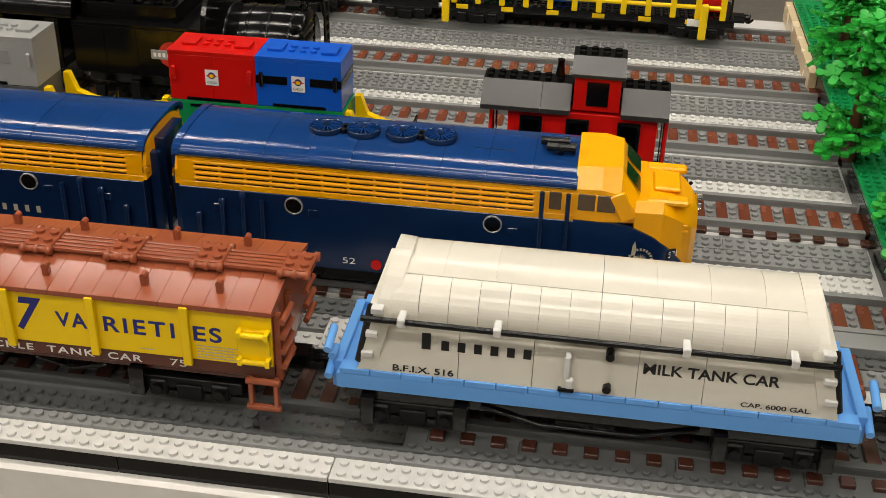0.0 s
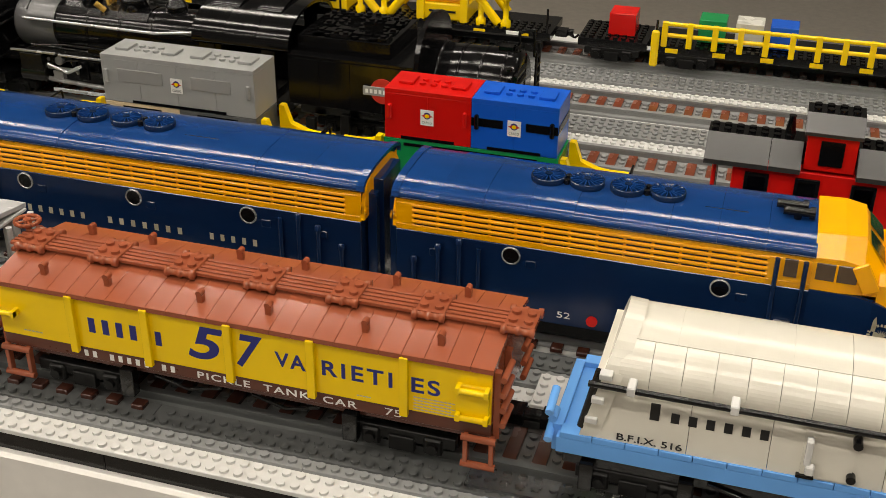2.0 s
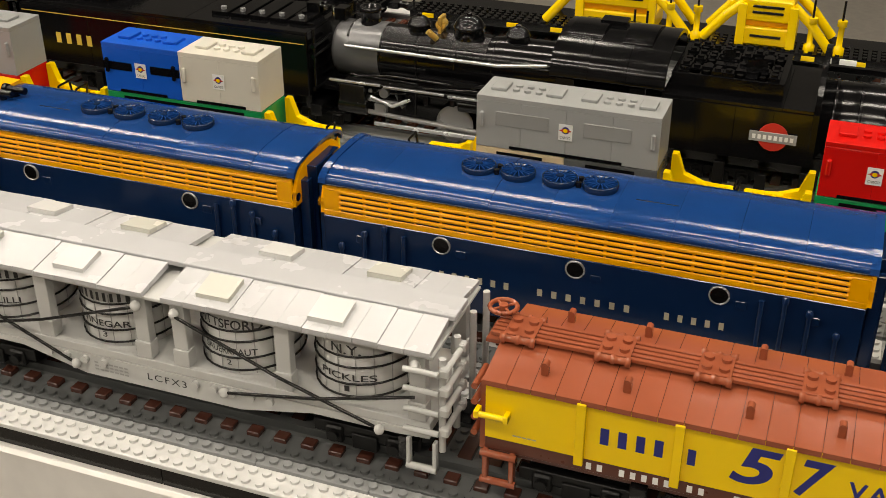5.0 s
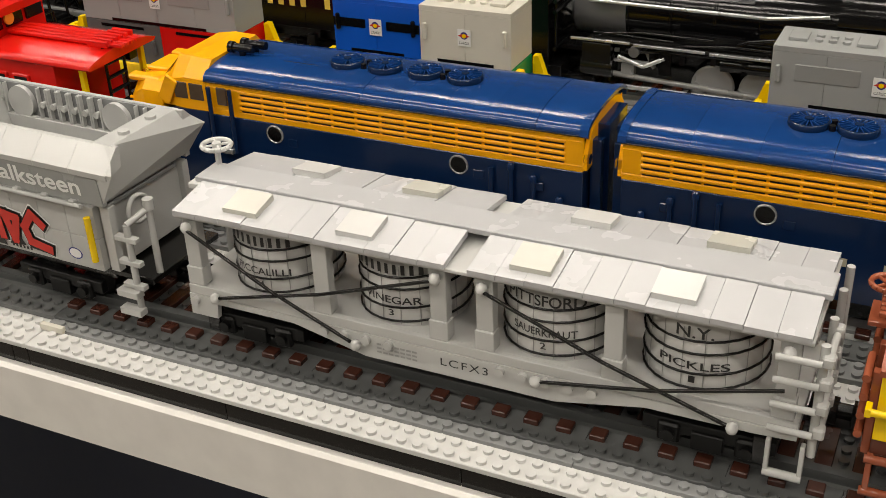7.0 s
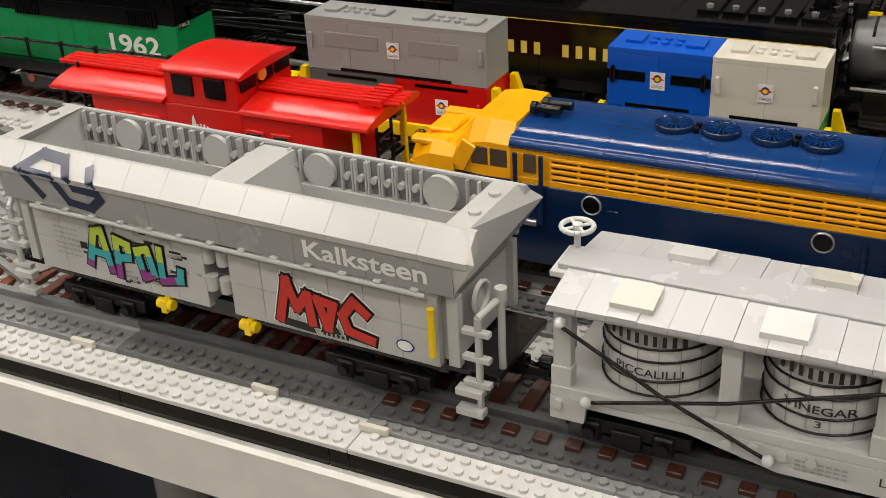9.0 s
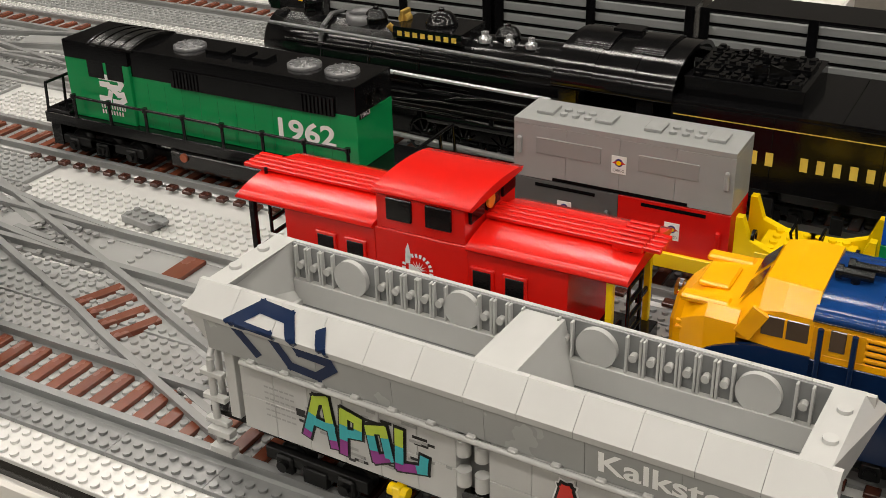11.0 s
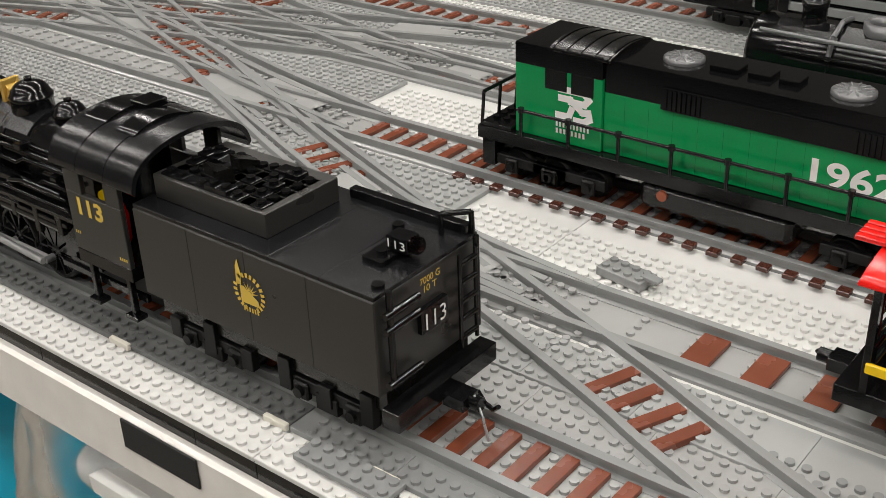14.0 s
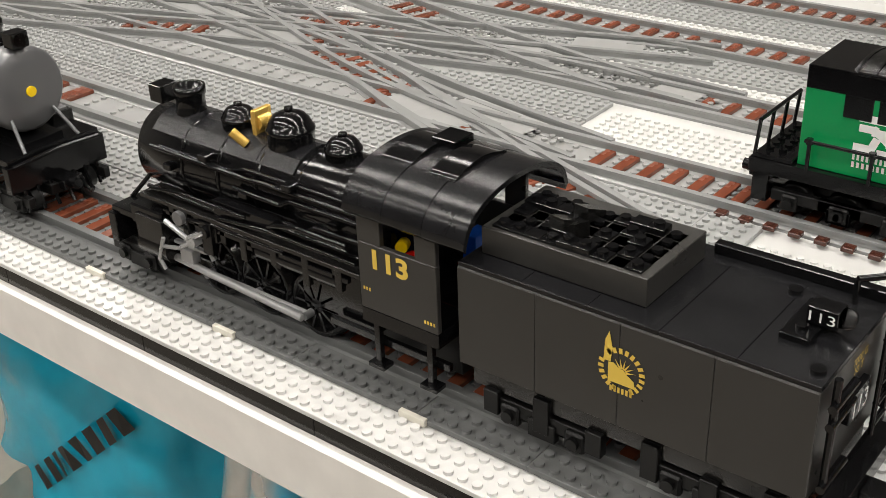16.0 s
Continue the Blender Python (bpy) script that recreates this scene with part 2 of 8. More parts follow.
# ---- hall ----
g = Geo().box(-7, 6, -4.5, 5.5, -0.80, -0.75)
structure("floor", g, FLOOR, "beige hall carpet")
structure("ceiling", Geo().box(-7, 6, -4.5, 5.5, 2.6, 2.65), CEIL)
structure("wall_north", Geo().box(-7, 6, 5.5, 5.6, -0.75, 2.6), WALL)
structure("wall_south", Geo().box(-7, 6, -4.6, -4.5, -0.75, 2.6), WALL)
structure("wall_west", Geo().box(-7.1, -7, -4.5, 5.5, -0.75, 2.6), WALL)
structure("wall_east", Geo().box(6, 6.1, -4.5, 5.5, -0.75, 2.6), WALL)
PANEL = glow("lamp_diffuser", (1.0, 0.96, 0.90), 9.0)
# Overhead row follows roof highlights; front rows and west column are added fill, unseen.
for i in range(5):
    for y in (-2.2, -0.8, 0.7, 2.6):
        x = -4.75 + 1.55 * i
        lamp = thing("assumed_ceiling_light", "assumed long white ceiling light fitting, out of view, switched on", "ceiling light", "ceiling lights", (x, y, 2.6))
        part("frame", Geo().cbox(-0.62, 0.62, -0.10, 0.10, -0.04, 0.0, 0.004), CEIL, lamp)
        part("diffuser", Geo().cbox(-0.60, 0.60, -0.08, 0.08, -0.055, -0.0405, 0.004), PANEL, lamp)
        li = bpy.data.lights.new("lamp_light", "AREA")
        li.shape, li.size, li.size_y, li.energy, li.color = "RECTANGLE", 1.2, 0.16, LAMP_WATTS, (1.0, 0.965, 0.91)
        lo = new("lamp_light", li)
        lo.parent = lamp
        lo.location = (0, 0, -0.06)

# ---- table ----
EDGE = 0.466
structure("table_top", Geo().cbox(-3.6, 1.4, 0.462, 1.26, -0.055, -0.0146, 0.002), TABLE, "cream laminate display table with a deep front edge")
structure("table_top_west", Geo().cbox(-3.6, -1.0, 1.2605, 1.6, -0.055, -0.0146, 0.002), TABLE)
for x in (-3.0, -1.02, 0.9):
    leg = thing("table_leg", "grey metal table leg under the display", "table leg", "table legs", (x, 0.52, -0.75))
    part("tube", Geo().cyl((0, 0, 0.02), (0, 0, 0.695), 0.016, 16), MGREY, leg)
    part("foot", Geo().cyl((0, 0, 0), (0, 0, 0.02), 0.022, 16), BLACK, leg)
# Dark sheet added to stand in for the shaded void below the table.
structure("table_skirt", Geo().box(-1.5, 1.4, 0.60, 0.61, -0.75, -0.055), CLOTH, "dark blue sheet painting the shade under the table")
rnd = random.Random(4)
for x0, x1, z0, z1 in ((-1.481, -1.422, -0.035, -0.0165), (-1.366, -1.300, -0.038, -0.0165)):
    tape = thing("hook_tape_patch", "black hook-tape patch stuck on the table edge", "tape", "hook tape patches")
    part("tape", Geo().cbox(x0, x1, 0.4604, 0.4617, z0, z1, 0.0003), VELVET, tape)

# ---- base of the layout ----
SEAMS = [-3.4, -2.45, -1.94, -1.384, -0.861, -0.49, -0.122, 0.21]
for a, b in zip(SEAMS, SEAMS[1:]):
    structure("baseplate", Geo().cbox(a + 0.0003, b - 0.0003, EDGE, 1.25, -0.0032, 0.0, 0.0004), WHITE, "white studded baseplate of the railway layout")
    x = a
    while x < b - 0.001:
        e = min(x + 0.128, b)
        structure("trim", Geo().cbox(x + 0.0002, e - 0.0002, EDGE + 0.001, EDGE + 0.012, -0.0145, -0.0034, 0.0003), BLACK, "black brick edging under the baseplate")
        x = e
for a, b in zip(SEAMS[:3], SEAMS[1:4]):
    structure("baseplate", Geo().cbox(a + 0.0003, b - 0.0003, 1.2505, 1.55, -0.0032, 0.0, 0.0004), WHITE)

TRACK_Y = [0.533, 0.661, 0.789, 0.917, 1.045, 1.173]


def bend(k, x):
    """The middle of track k at x."""
    return TRACK_Y[k]


def rail_profile():
    return [(-0.0040, 0.0), (0.0040, 0.0), (0.0040, 0.0020), (0.0016, 0.0034), (0.0016, 0.0062), (0.0024, 0.0066), (0.0024, 0.0088), (-0.0024, 0.0088), (-0.0024, 0.0066), (-0.0016, 0.0062), (-0.0016, 0.0034), (-0.0040, 0.0020)]


def rail_geo(pts):
    rings = []
    for i, (x, y) in enumerate(pts):
        a, b = pts[max(i - 1, 0)], pts[min(i + 1, len(pts) - 1)]
        d = Vector((b[0] - a[0], b[1] - a[1])).normalized()
        nx, ny = -d.y, d.x
        rings.append([(x + nx * u, y + ny * u, w) for u, w in rail_profile()])
    return Geo().loft(rings)


def offset(pts, u):
    out = []
    for i, (x, y) in enumerate(pts):
        a, b = pts[max(i - 1, 0)], pts[min(i + 1, len(pts) - 1)]
        d = Vector((b[0] - a[0], b[1] - a[1])).normalized()
        out.append((x - d.y * u, y + d.x * u))
    return out


def straight(k, x0, x1, n):
    return [(x0 + (x1 - x0) * i / n, bend(k, x0 + (x1 - x0) * i / n)) for i in range(n + 1)]


def railway_track(pts, rails, tie_mat, every=0.016, half=0.016, label="", x_from=-9.0, ends=False, bed=None, groups=None, no_ends=(9, 9), tie_w=0.0038):
    tr = thing("railway_track", label, "track", "railway tracks")
    for u in (-0.020, 0.020):
        line = offset(pts, u)
        step = 8
        for i in range(0, len(line) - 1, step):
            part("rail", rail_geo(line[i:i + step + 1]), rails, tr)
    if bed:
        g = Geo()
        a, b = offset(pts, -0.016), offset(pts, 0.016)
        vs = [(x, y, z) for z in (0.0001, 0.0016) for row in (a, b) for x, y in row]
        n = len(a)
        fs = [(2 * n + i, 2 * n + i + 1, 3 * n + i + 1, 3 * n + i) for i in range(n - 1)]
        g.add(vs, fs)
        part("bed", g, bed, tr)
    me = mesh_of(Geo().cbox(-tie_w, tie_w, -half, half, 0.0017, 0.0048, 0.0003), tie_mat, "tie")
    outer = mesh_of(Geo().cbox(-0.0038, 0.0038, -0.0036, 0.0036, 0.0030, 0.0062, 0.0005), TIED, "tie")
    sg, carry = Geo(), 0.0
    for (x0, y0), (x1, y1) in zip(pts, pts[1:]):
        d = math.hypot(x1 - x0, y1 - y0)
        while carry < d:
            f = carry / d
            x, y = x0 + f * (x1 - x0), y0 + f * (y1 - y0)
            ang = math.atan2(y1 - y0, x1 - x0)
            if x > x_from:
                if groups is None or any(lo <= x <= hi for lo, hi in groups):
                    same_mesh("tie", me, tr, (x, y, 0), ang)
                for u in (-0.012, -0.004, 0.004, 0.012):
                    sx, sy = x + math.cos(ang) * 0.008 - math.sin(ang) * u, y + math.sin(ang) * 0.008 + math.cos(ang) * u
                    sg.stud(sx, sy, 0.0016, 8)
                if ends and not no_ends[0] < x < no_ends[1]:
                    same_mesh("tie", outer, tr, (x, y - 0.0295, 0), 0.0)
            carry += every
        carry -= d
    if sg.v:
        tagged(part("studs", sg, bed or rails, tr), kind="stuff")
    return tr


TRACK_LABEL = "grey plastic railway track with brown tile ties"
railway_track(straight(0, 0.2, -0.86, 32), DGREY, TIED, ends=True, no_ends=(-0.345, -0.085), bed=DGREY, label="dark grey plastic railway track with brown ties and ballast studs")
railway_track(straight(0, -0.86, -1.02, 6), DGREY, TIED, bed=DGREY, label="dark grey plastic railway track with dark brown ties")
railway_track(straight(0, -1.02, -1.40, 16), MGREY, TIE, bed=LGREY, label=TRACK_LABEL, x_from=-1.36)
railway_track(straight(0, -1.40, -3.0, 32), SGREY, TIE, bed=SGREY, label=TRACK_LABEL)
for k in (1, 2, 3, 4, 5):
    railway_track(straight(k, 0.186, -1.12, 40), MGREY, TIE, bed=MGREY, label=TRACK_LABEL, ends=k < 3)
    if k == 2:
        railway_track(straight(k, -1.12, -1.50, 12), MGREY, TIE, bed=MGREY, label=TRACK_LABEL, ends=True)
    railway_track(straight(k, -1.50 if k == 2 else -1.12, -3.0, 48), YRAIL, TIE, every={1: 0.033, 2: 0.0186, 3: 0.020, 4: 0.020, 5: 0.018}[k], bed=YGREY if k < 4 else LGREY, label="light grey plastic yard track with brown tile ties", groups={1: ((-1.28, -1.12), (-1.84, -1.76), (-2.1, -2.0)), 2: ((-1.60, -1.48), (-1.80, -1.70)), 3: ((-1.62, -1.12), (-1.98, -1.88)), 4: ((-1.88, -1.12), (-2.2, -2.02)), 5: None}[k], tie_w=0.0076 if k == 1 else 0.0038)

# diverging routes of the yard, with their smooth switch plates
ROUTES = [((-1.10, 0.540), (-1.17, 0.567), (-1.228, 0.590), (-1.277, 0.611), (-1.40, 0.658), (-1.58, 0.729), (-1.70, 0.776), (-1.844, 0.830), (-1.99, 0.875), (-2.40, 0.98)),
          ((-1.33, 0.661), (-1.42, 0.672), (-1.50, 0.690), (-1.62, 0.735), (-1.75, 0.790), (-1.92, 0.850), (-2.40, 0.92)),
          ((-1.56, 0.925), (-1.70, 0.925), (-2.00, 0.845), (-2.26, 0.758), (-2.60, 0.68)),
          ((-1.62, 1.020), (-1.74, 0.985), (-2.14, 0.858), (-2.50, 0.75)),
          ((-1.60, 0.792), (-1.86, 0.850), (-2.20, 0.99), (-2.5, 1.06)),
          ((-1.64, 0.917), (-1.80, 0.952), (-2.20, 1.045), (-2.6, 1.07))]
# groups of ties on the routes: route, first and last x, how many
ROUTE_TIES = [(0, -1.228, -1.277, 4), (0, -1.550, -1.606, 4), (0, -1.86, -1.91, 4), (1, -1.80, -1.86, 4), (2, -2.05, -2.12, 5), (3, -1.95, -1.99, 3), (4, -1.93, -1.98, 4), (5, -1.90, -1.94, 3)]


def glide(knots, n=10):
    """A smooth line through the knots."""
    out = []
    for i in range(len(knots) - 1):
        p = [Vector(knots[min(max(i + j, 0), len(knots) - 1)]) for j in (-1, 0, 1, 2)]
        for s in range(n):
            t = s / n
            q = 0.5 * (2 * p[1] + (p[2] - p[0]) * t + (2 * p[0] - 5 * p[1] + 4 * p[2] - p[3]) * t * t + (3 * p[1] - p[0] - 3 * p[2] + p[3]) * t ** 3)
            out.append((q.x, q.y))
    return out + [tuple(knots[-1])]


for i, knots in enumerate(ROUTES):
    pts = glide(knots)
    sw = thing("track_switch", "light grey plastic track switch with crossing rails", "track", "track switches")
    for u in (-0.020, 0.020):
        line = offset(pts, u)
        for j in range(0, len(line) - 1, 10):
            rl = rail_geo(line[j:j + 11])
            rl.v = [(x, y, z * (1.02 + 0.022 * i)) for x, y, z in rl.v]
            part("rail", rl, YRAIL, sw)
    for u in (-0.0105, 0.0105):
        line = [(x, y) for x, y in offset(pts, u)]
        for j in range(4, len(line) - 8, 9):
            if any(w == i and min(p, q) - 0.05 < line[j][0] < max(p, q) + 0.06 for w, p, q, _ in ROUTE_TIES):
                continue
            gd = rail_geo(line[j:j + 5])
            gd.v = [(x, y, z * (0.66 + 0.02 * i)) for x, y, z in gd.v]
            part("guard_rail", gd, YRAIL, sw)
    for j in range(3 + 4 * (i % 2), len(pts) - 3, 15):
        a, b = offset(pts, -0.0155)[j:j + 4], offset(pts, 0.0155)[j:j + 4]
        if len(a) < 4 or any(w == i and min(p, q) - 0.05 < a[1][0] < max(p, q) + 0.035 for w, p, q, _ in ROUTE_TIES):
            continue
        g = Geo()
        n = len(a)
        g.add([(x, y, 0.0056 + 0.0001 * i) for x, y in a + b], [(q, q + 1, n + q + 1, n + q) for q in range(n - 1)])
        part("switch_plate", g, YGREY, sw)
    sg = Geo()
    for j in range(2, len(pts) - 2, 1):
        d = (Vector(pts[j + 1]) - Vector(pts[j]))
        nrm = Vector((-d.y, d.x)).normalized()
        for w in range(int(d.length / 0.008)):
            for u in (-0.012, -0.004, 0.004, 0.012):
                q = Vector(pts[j]) + d.normalized() * (0.008 * w) + nrm * u
                sg.stud(q.x, q.y, 0.0034, 7)
    tagged(part("studs", sg, YGREY, sw), kind="stuff")
    tm = mesh_of(Geo().cbox(-0.0038, 0.0038, -0.0155, 0.0155, 0.0017, 0.0056 + 0.00012 * i, 0.0003), TIE, "tie")
    for which, a, b, count in ROUTE_TIES:
        if which == i:
            for q in range(count):
                x = a + (b - a) * q / (count - 1)
                j = min(range(len(pts) - 1), key=lambda n: abs(pts[n][0] - x))
                d = Vector(pts[j + 1]) - Vector(pts[j])
                same_mesh("tie", tm, sw, (x, pts[j][1] + d.y / d.x * (x - pts[j][0]), 0), math.atan2(d.y, d.x) + math.pi)

# studded plates beside the tracks: rows of studs of one colour each
def on_route(x, y):
    for knots in ROUTES:
        for (x0, y0), (x1, y1) in zip(knots, knots[1:]):
            if x1 <= x <= x0:
                f = (x - x0) / (x1 - x0)
                if 0.0150 < abs(y - (y0 + f * (y1 - y0))) < 0.0255:
                    return True
    return False


def stud_rows(name, mat, rows, x0, x1, z, n, label):
    g = Geo()
    for y in rows:
        i = math.ceil(x0 / 0.008)
        while i * 0.008 + 0.004 < x1:
            x = i * 0.008 + 0.004
            yy = y(x) if callable(y) else y
            if x > -1.1 or not on_route(x, yy):
                g.stud(x, yy, z, n)
            i += 1
    return tagged(part(name, g, mat, None, label), kind="stuff", category="studs")


def plates(name, mat, x0, x1, y0, y1, z, label, step=0.064, follow=None):
    """A run of plates end to end, each a piece of its own."""
    run = thing(name, label, "plate", "ballast plates")
    x = x0
    r = random.Random(int(1000 * (x0 + y0 + 9)))
    while x < x1 - 0.002:
        e = min(x + step * r.choice((0.75, 1, 1, 1.25)), x1)
        dy = follow((x + e) / 2) if follow else 0
        part("plate", Geo().cbox(x + 0.00012, e - 0.00012, y0 + dy + 0.0001, y1 + dy - 0.0001, z - 0.0031, z, 0.0002), mat, run)
        x = e


L1 = "white studs of the baseplate"
stud_rows("baseplate_studs", WHITE, (0.470, 0.478), -0.861, 0.21, 0.0, 12, L1)
stud_rows("baseplate_studs", WHITE, (0.470, 0.478, 0.486), -3.0, -0.861, 0.0, 12, L1)
plates("ballast_plates", MGREY, -0.861, 0.21, 0.482, 0.490, 0.0022, "grey studded plates along the front track")
stud_rows("ballast_studs", MGREY, (0.486,), -0.861, 0.21, 0.0022, 12, "grey studs of the ballast plates")
plates("ballast_plates", DGREY, -0.861, 0.21, 0.490, 0.509, 0.0034, "dark grey studded plates along the front track")
stud_rows("ballast_studs", DGREY, (0.494,), -0.861, 0.21, 0.0034, 12, "dark grey studs of the ballast plates")
plates("ballast_plates", SGREY, -1.02, -0.861, 0.490, 0.509, 0.0034, "slate grey studded plates along the front track")
stud_rows("ballast_studs", SGREY, (0.494, 0.502), -1.02, -0.861, 0.0034, 12, "slate grey studs of the ballast plates")
plates("ballast_plates", MGREY, -1.384, -1.02, 0.490, 0.509, 0.0032, "grey studded plates along the front track")
stud_rows("ballast_studs", MGREY, (0.494, 0.502), -1.384, -1.02, 0.0032, 12, "grey studs of the ballast plates")
plates("ballast_plates", SGREY, -3.0, -1.384, 0.490, 0.509, 0.0038, "dark grey studded plates along the front track")
stud_rows("ballast_studs", SGREY, (0.494, 0.502), -3.0, -1.384, 0.0038, 12, "dark grey studs of the ballast plates")
stud_rows("ballast_studs", DGREY, (0.5025,), -0.345, -0.085, 0.0034, 12, "dark grey studs of the ballast plates")
cl = thing("clear_plates", "clear plastic studded plates over the ballast beside the track", "plate", "")
for a, b, y0, y1 in ((-0.168, -0.121, 0.4905, 0.5060), (-0.1205, -0.088, 0.4905, 0.5060)):
    g = Geo().cbox(a, b, y0, y1, 0.0056, 0.0080, 0.0003)
    for i in range(int((b - a) / 0.008)):
        for y in (0.4945, 0.5022):
            g.stud(a + 0.004 + 0.008 * i, y, 0.0080, 12)
    part("plate", g, GLASS, cl)
lp = thing("loose_plate", "dark grey studded plate lying on the white baseplate", "plate", "")
g = Geo().cbox(-1.366, -1.310, 0.4745, 0.4900, 0.0018, 0.0050, 0.0003)
for i in range(7):
    for y in (0.4784, 0.4862):
        g.stud(-1.362 + 0.008 * i, y, 0.0050, 12)
part("plate", g, MGREY, lp)
tg = [(-1.52, 0), (-1.40, 0), (-1.33, 0), (-1.05, 0), (-0.93, 0), (-0.862, 0), (-1.65, 0), (-1.76, 0)]
for x, _ in tg:
    tile = thing("white_tile", "small cream tile set between the white studs", "tile", "cream tiles")
    part("tile", Geo().cbox(x, x + 0.0158, 0.4800 if x > -0.9 else 0.4880, 0.4830 if x > -0.9 else 0.4910, 0.0006, 0.0046, 0.0003), CREAM, tile)
for k in range(5):
    def mid(k, off):
        return lambda x: (bend(k, x) * (0.128 - off) + bend(k + 1, x) * off) / 0.128
    n = 10 if k == 0 else 8 if k < 3 else 6
    far = 0.3 if k < 1 else 0.21
    wend = (-1.03, -1.45, -1.64, -2.0, -2.0)[k]
    stud_rows("baseplate_studs", WHITE, [mid(k, o) for o in (0.030, 0.038, 0.046, 0.054)], wend, 0.185, 0.0, n, L1)
    plates("ballast_plates", YGREY, -2.6, wend, TRACK_Y[k] + 0.0245, TRACK_Y[k] + 0.0578, 0.0018, "light grey studded plates of the yard", 0.064)
    stud_rows("ballast_studs", YGREY, [mid(k, o) for o in (0.030, 0.038, 0.046, 0.054)], -2.6, wend, 0.0018, n, "light grey studs of the yard plates")
    lo = (-1.2, -1.08, -1.2, -1.2, -1.2)[k]
    edge = (-1.2, -1.46, -1.64, -1.2, -1.2)[k]
    if k in (1, 2):
        stud_rows("baseplate_studs", WHITE, [mid(k, o) for o in ((0.062, 0.070, 0.078) if k == 1 else (0.062, 0.070, 0.078, 0.086))], edge, lo, 0.0, n, L1)
    stud_rows("ballast_studs", MGREY, [mid(k, o) for o in (0.062, 0.070)], lo, 0.185, 0.0032, n, "grey studs between the tracks")
    stud_rows("ballast_studs", MGREY if k > 0 else DGREY, [mid(k, o) for o in (0.078, 0.086)], lo if k else -1.0, 0.185, 0.0042, n, "grey studs between the tracks")
    stud_rows("ballast_studs", LGREY, [mid(k, o) for o in (0.062, 0.070, 0.078, 0.086, 0.094)], -2.6, edge, 0.0032, n, "light grey studs of the yard plates")
    y = TRACK_Y[k]
    plates("ballast_plates", MGREY, -1.0, 0.185, y + 0.058, y + 0.074, 0.0032, "grey studded plates between the tracks", 0.128)
    plates("ballast_plates", MGREY if k > 0 else DGREY, -1.0, 0.185, y + 0.074, y + 0.092, 0.0042, "grey studded plates between the tracks", 0.128)
    plates("ballast_plates", LGREY, -2.6, min(edge, -1.0) if k in (1, 2) else -1.0, y + 0.058, y + 0.098, 0.0032, "light grey studded plates of the yard", 0.064, follow=lambda x, k=k, y=y: mid(k, 0.078)(x) - y - 0.078)

# ---- wagon pieces ----
def herald(parent, cx, cz, y, mat, r):
    """A round railway herald as plain shapes: a ring of small bars, a rayed hill and a torch, on a side that faces -y."""
    em = Geo()
    flat = lambda pts: em.add([(cx + r * u, y, cz + r * v) for u, v in pts], [tuple(range(len(pts)))])
    for i in range(20):
        a = math.radians(128 - 17.0 * i)
        if 252 < (128 - 17.0 * i) % 360 < 288:
            continue
        c, t = math.cos(a), math.sin(a)
        flat([(c * q - t * w, t * q + c * w) for q, w in ((0.84, -0.085), (1.10, -0.085), (1.10, 0.085), (0.84, 0.085))])
    for i in range(6):
        flat([(-0.52 + 0.19 * i, -1.12), (-0.41 + 0.19 * i, -1.12), (-0.41 + 0.19 * i, -0.84), (-0.52 + 0.19 * i, -0.84)])
    flat([(-0.62, -0.66), (0.66, -0.66), (0.60, -0.30), (0.28, -0.10), (0.10, 0.10), (-0.12, 0.12), (-0.36, 0.30), (-0.62, 0.26)])
    for i in range(6):
        a = math.radians(12 + 22 * i)
        c, t = math.cos(a), math.sin(a)
        flat([(0.04 + c * 0.18 + t * 0.05, t * 0.18 - c * 0.05 - 0.05), (0.04 + c * 0.68, t * 0.68 - 0.05), (0.04 + c * 0.18 - t * 0.05, t * 0.18 + c * 0.05 - 0.05)])
    flat([(-0.86, 0.30), (-0.52, 0.30), (-0.44, 0.95), (-0.62, 1.75), (-0.80, 1.30)])
    return tagged(part("emblem", em, mat, parent), kind="stuff")


RAIL_TOP = 0.0088


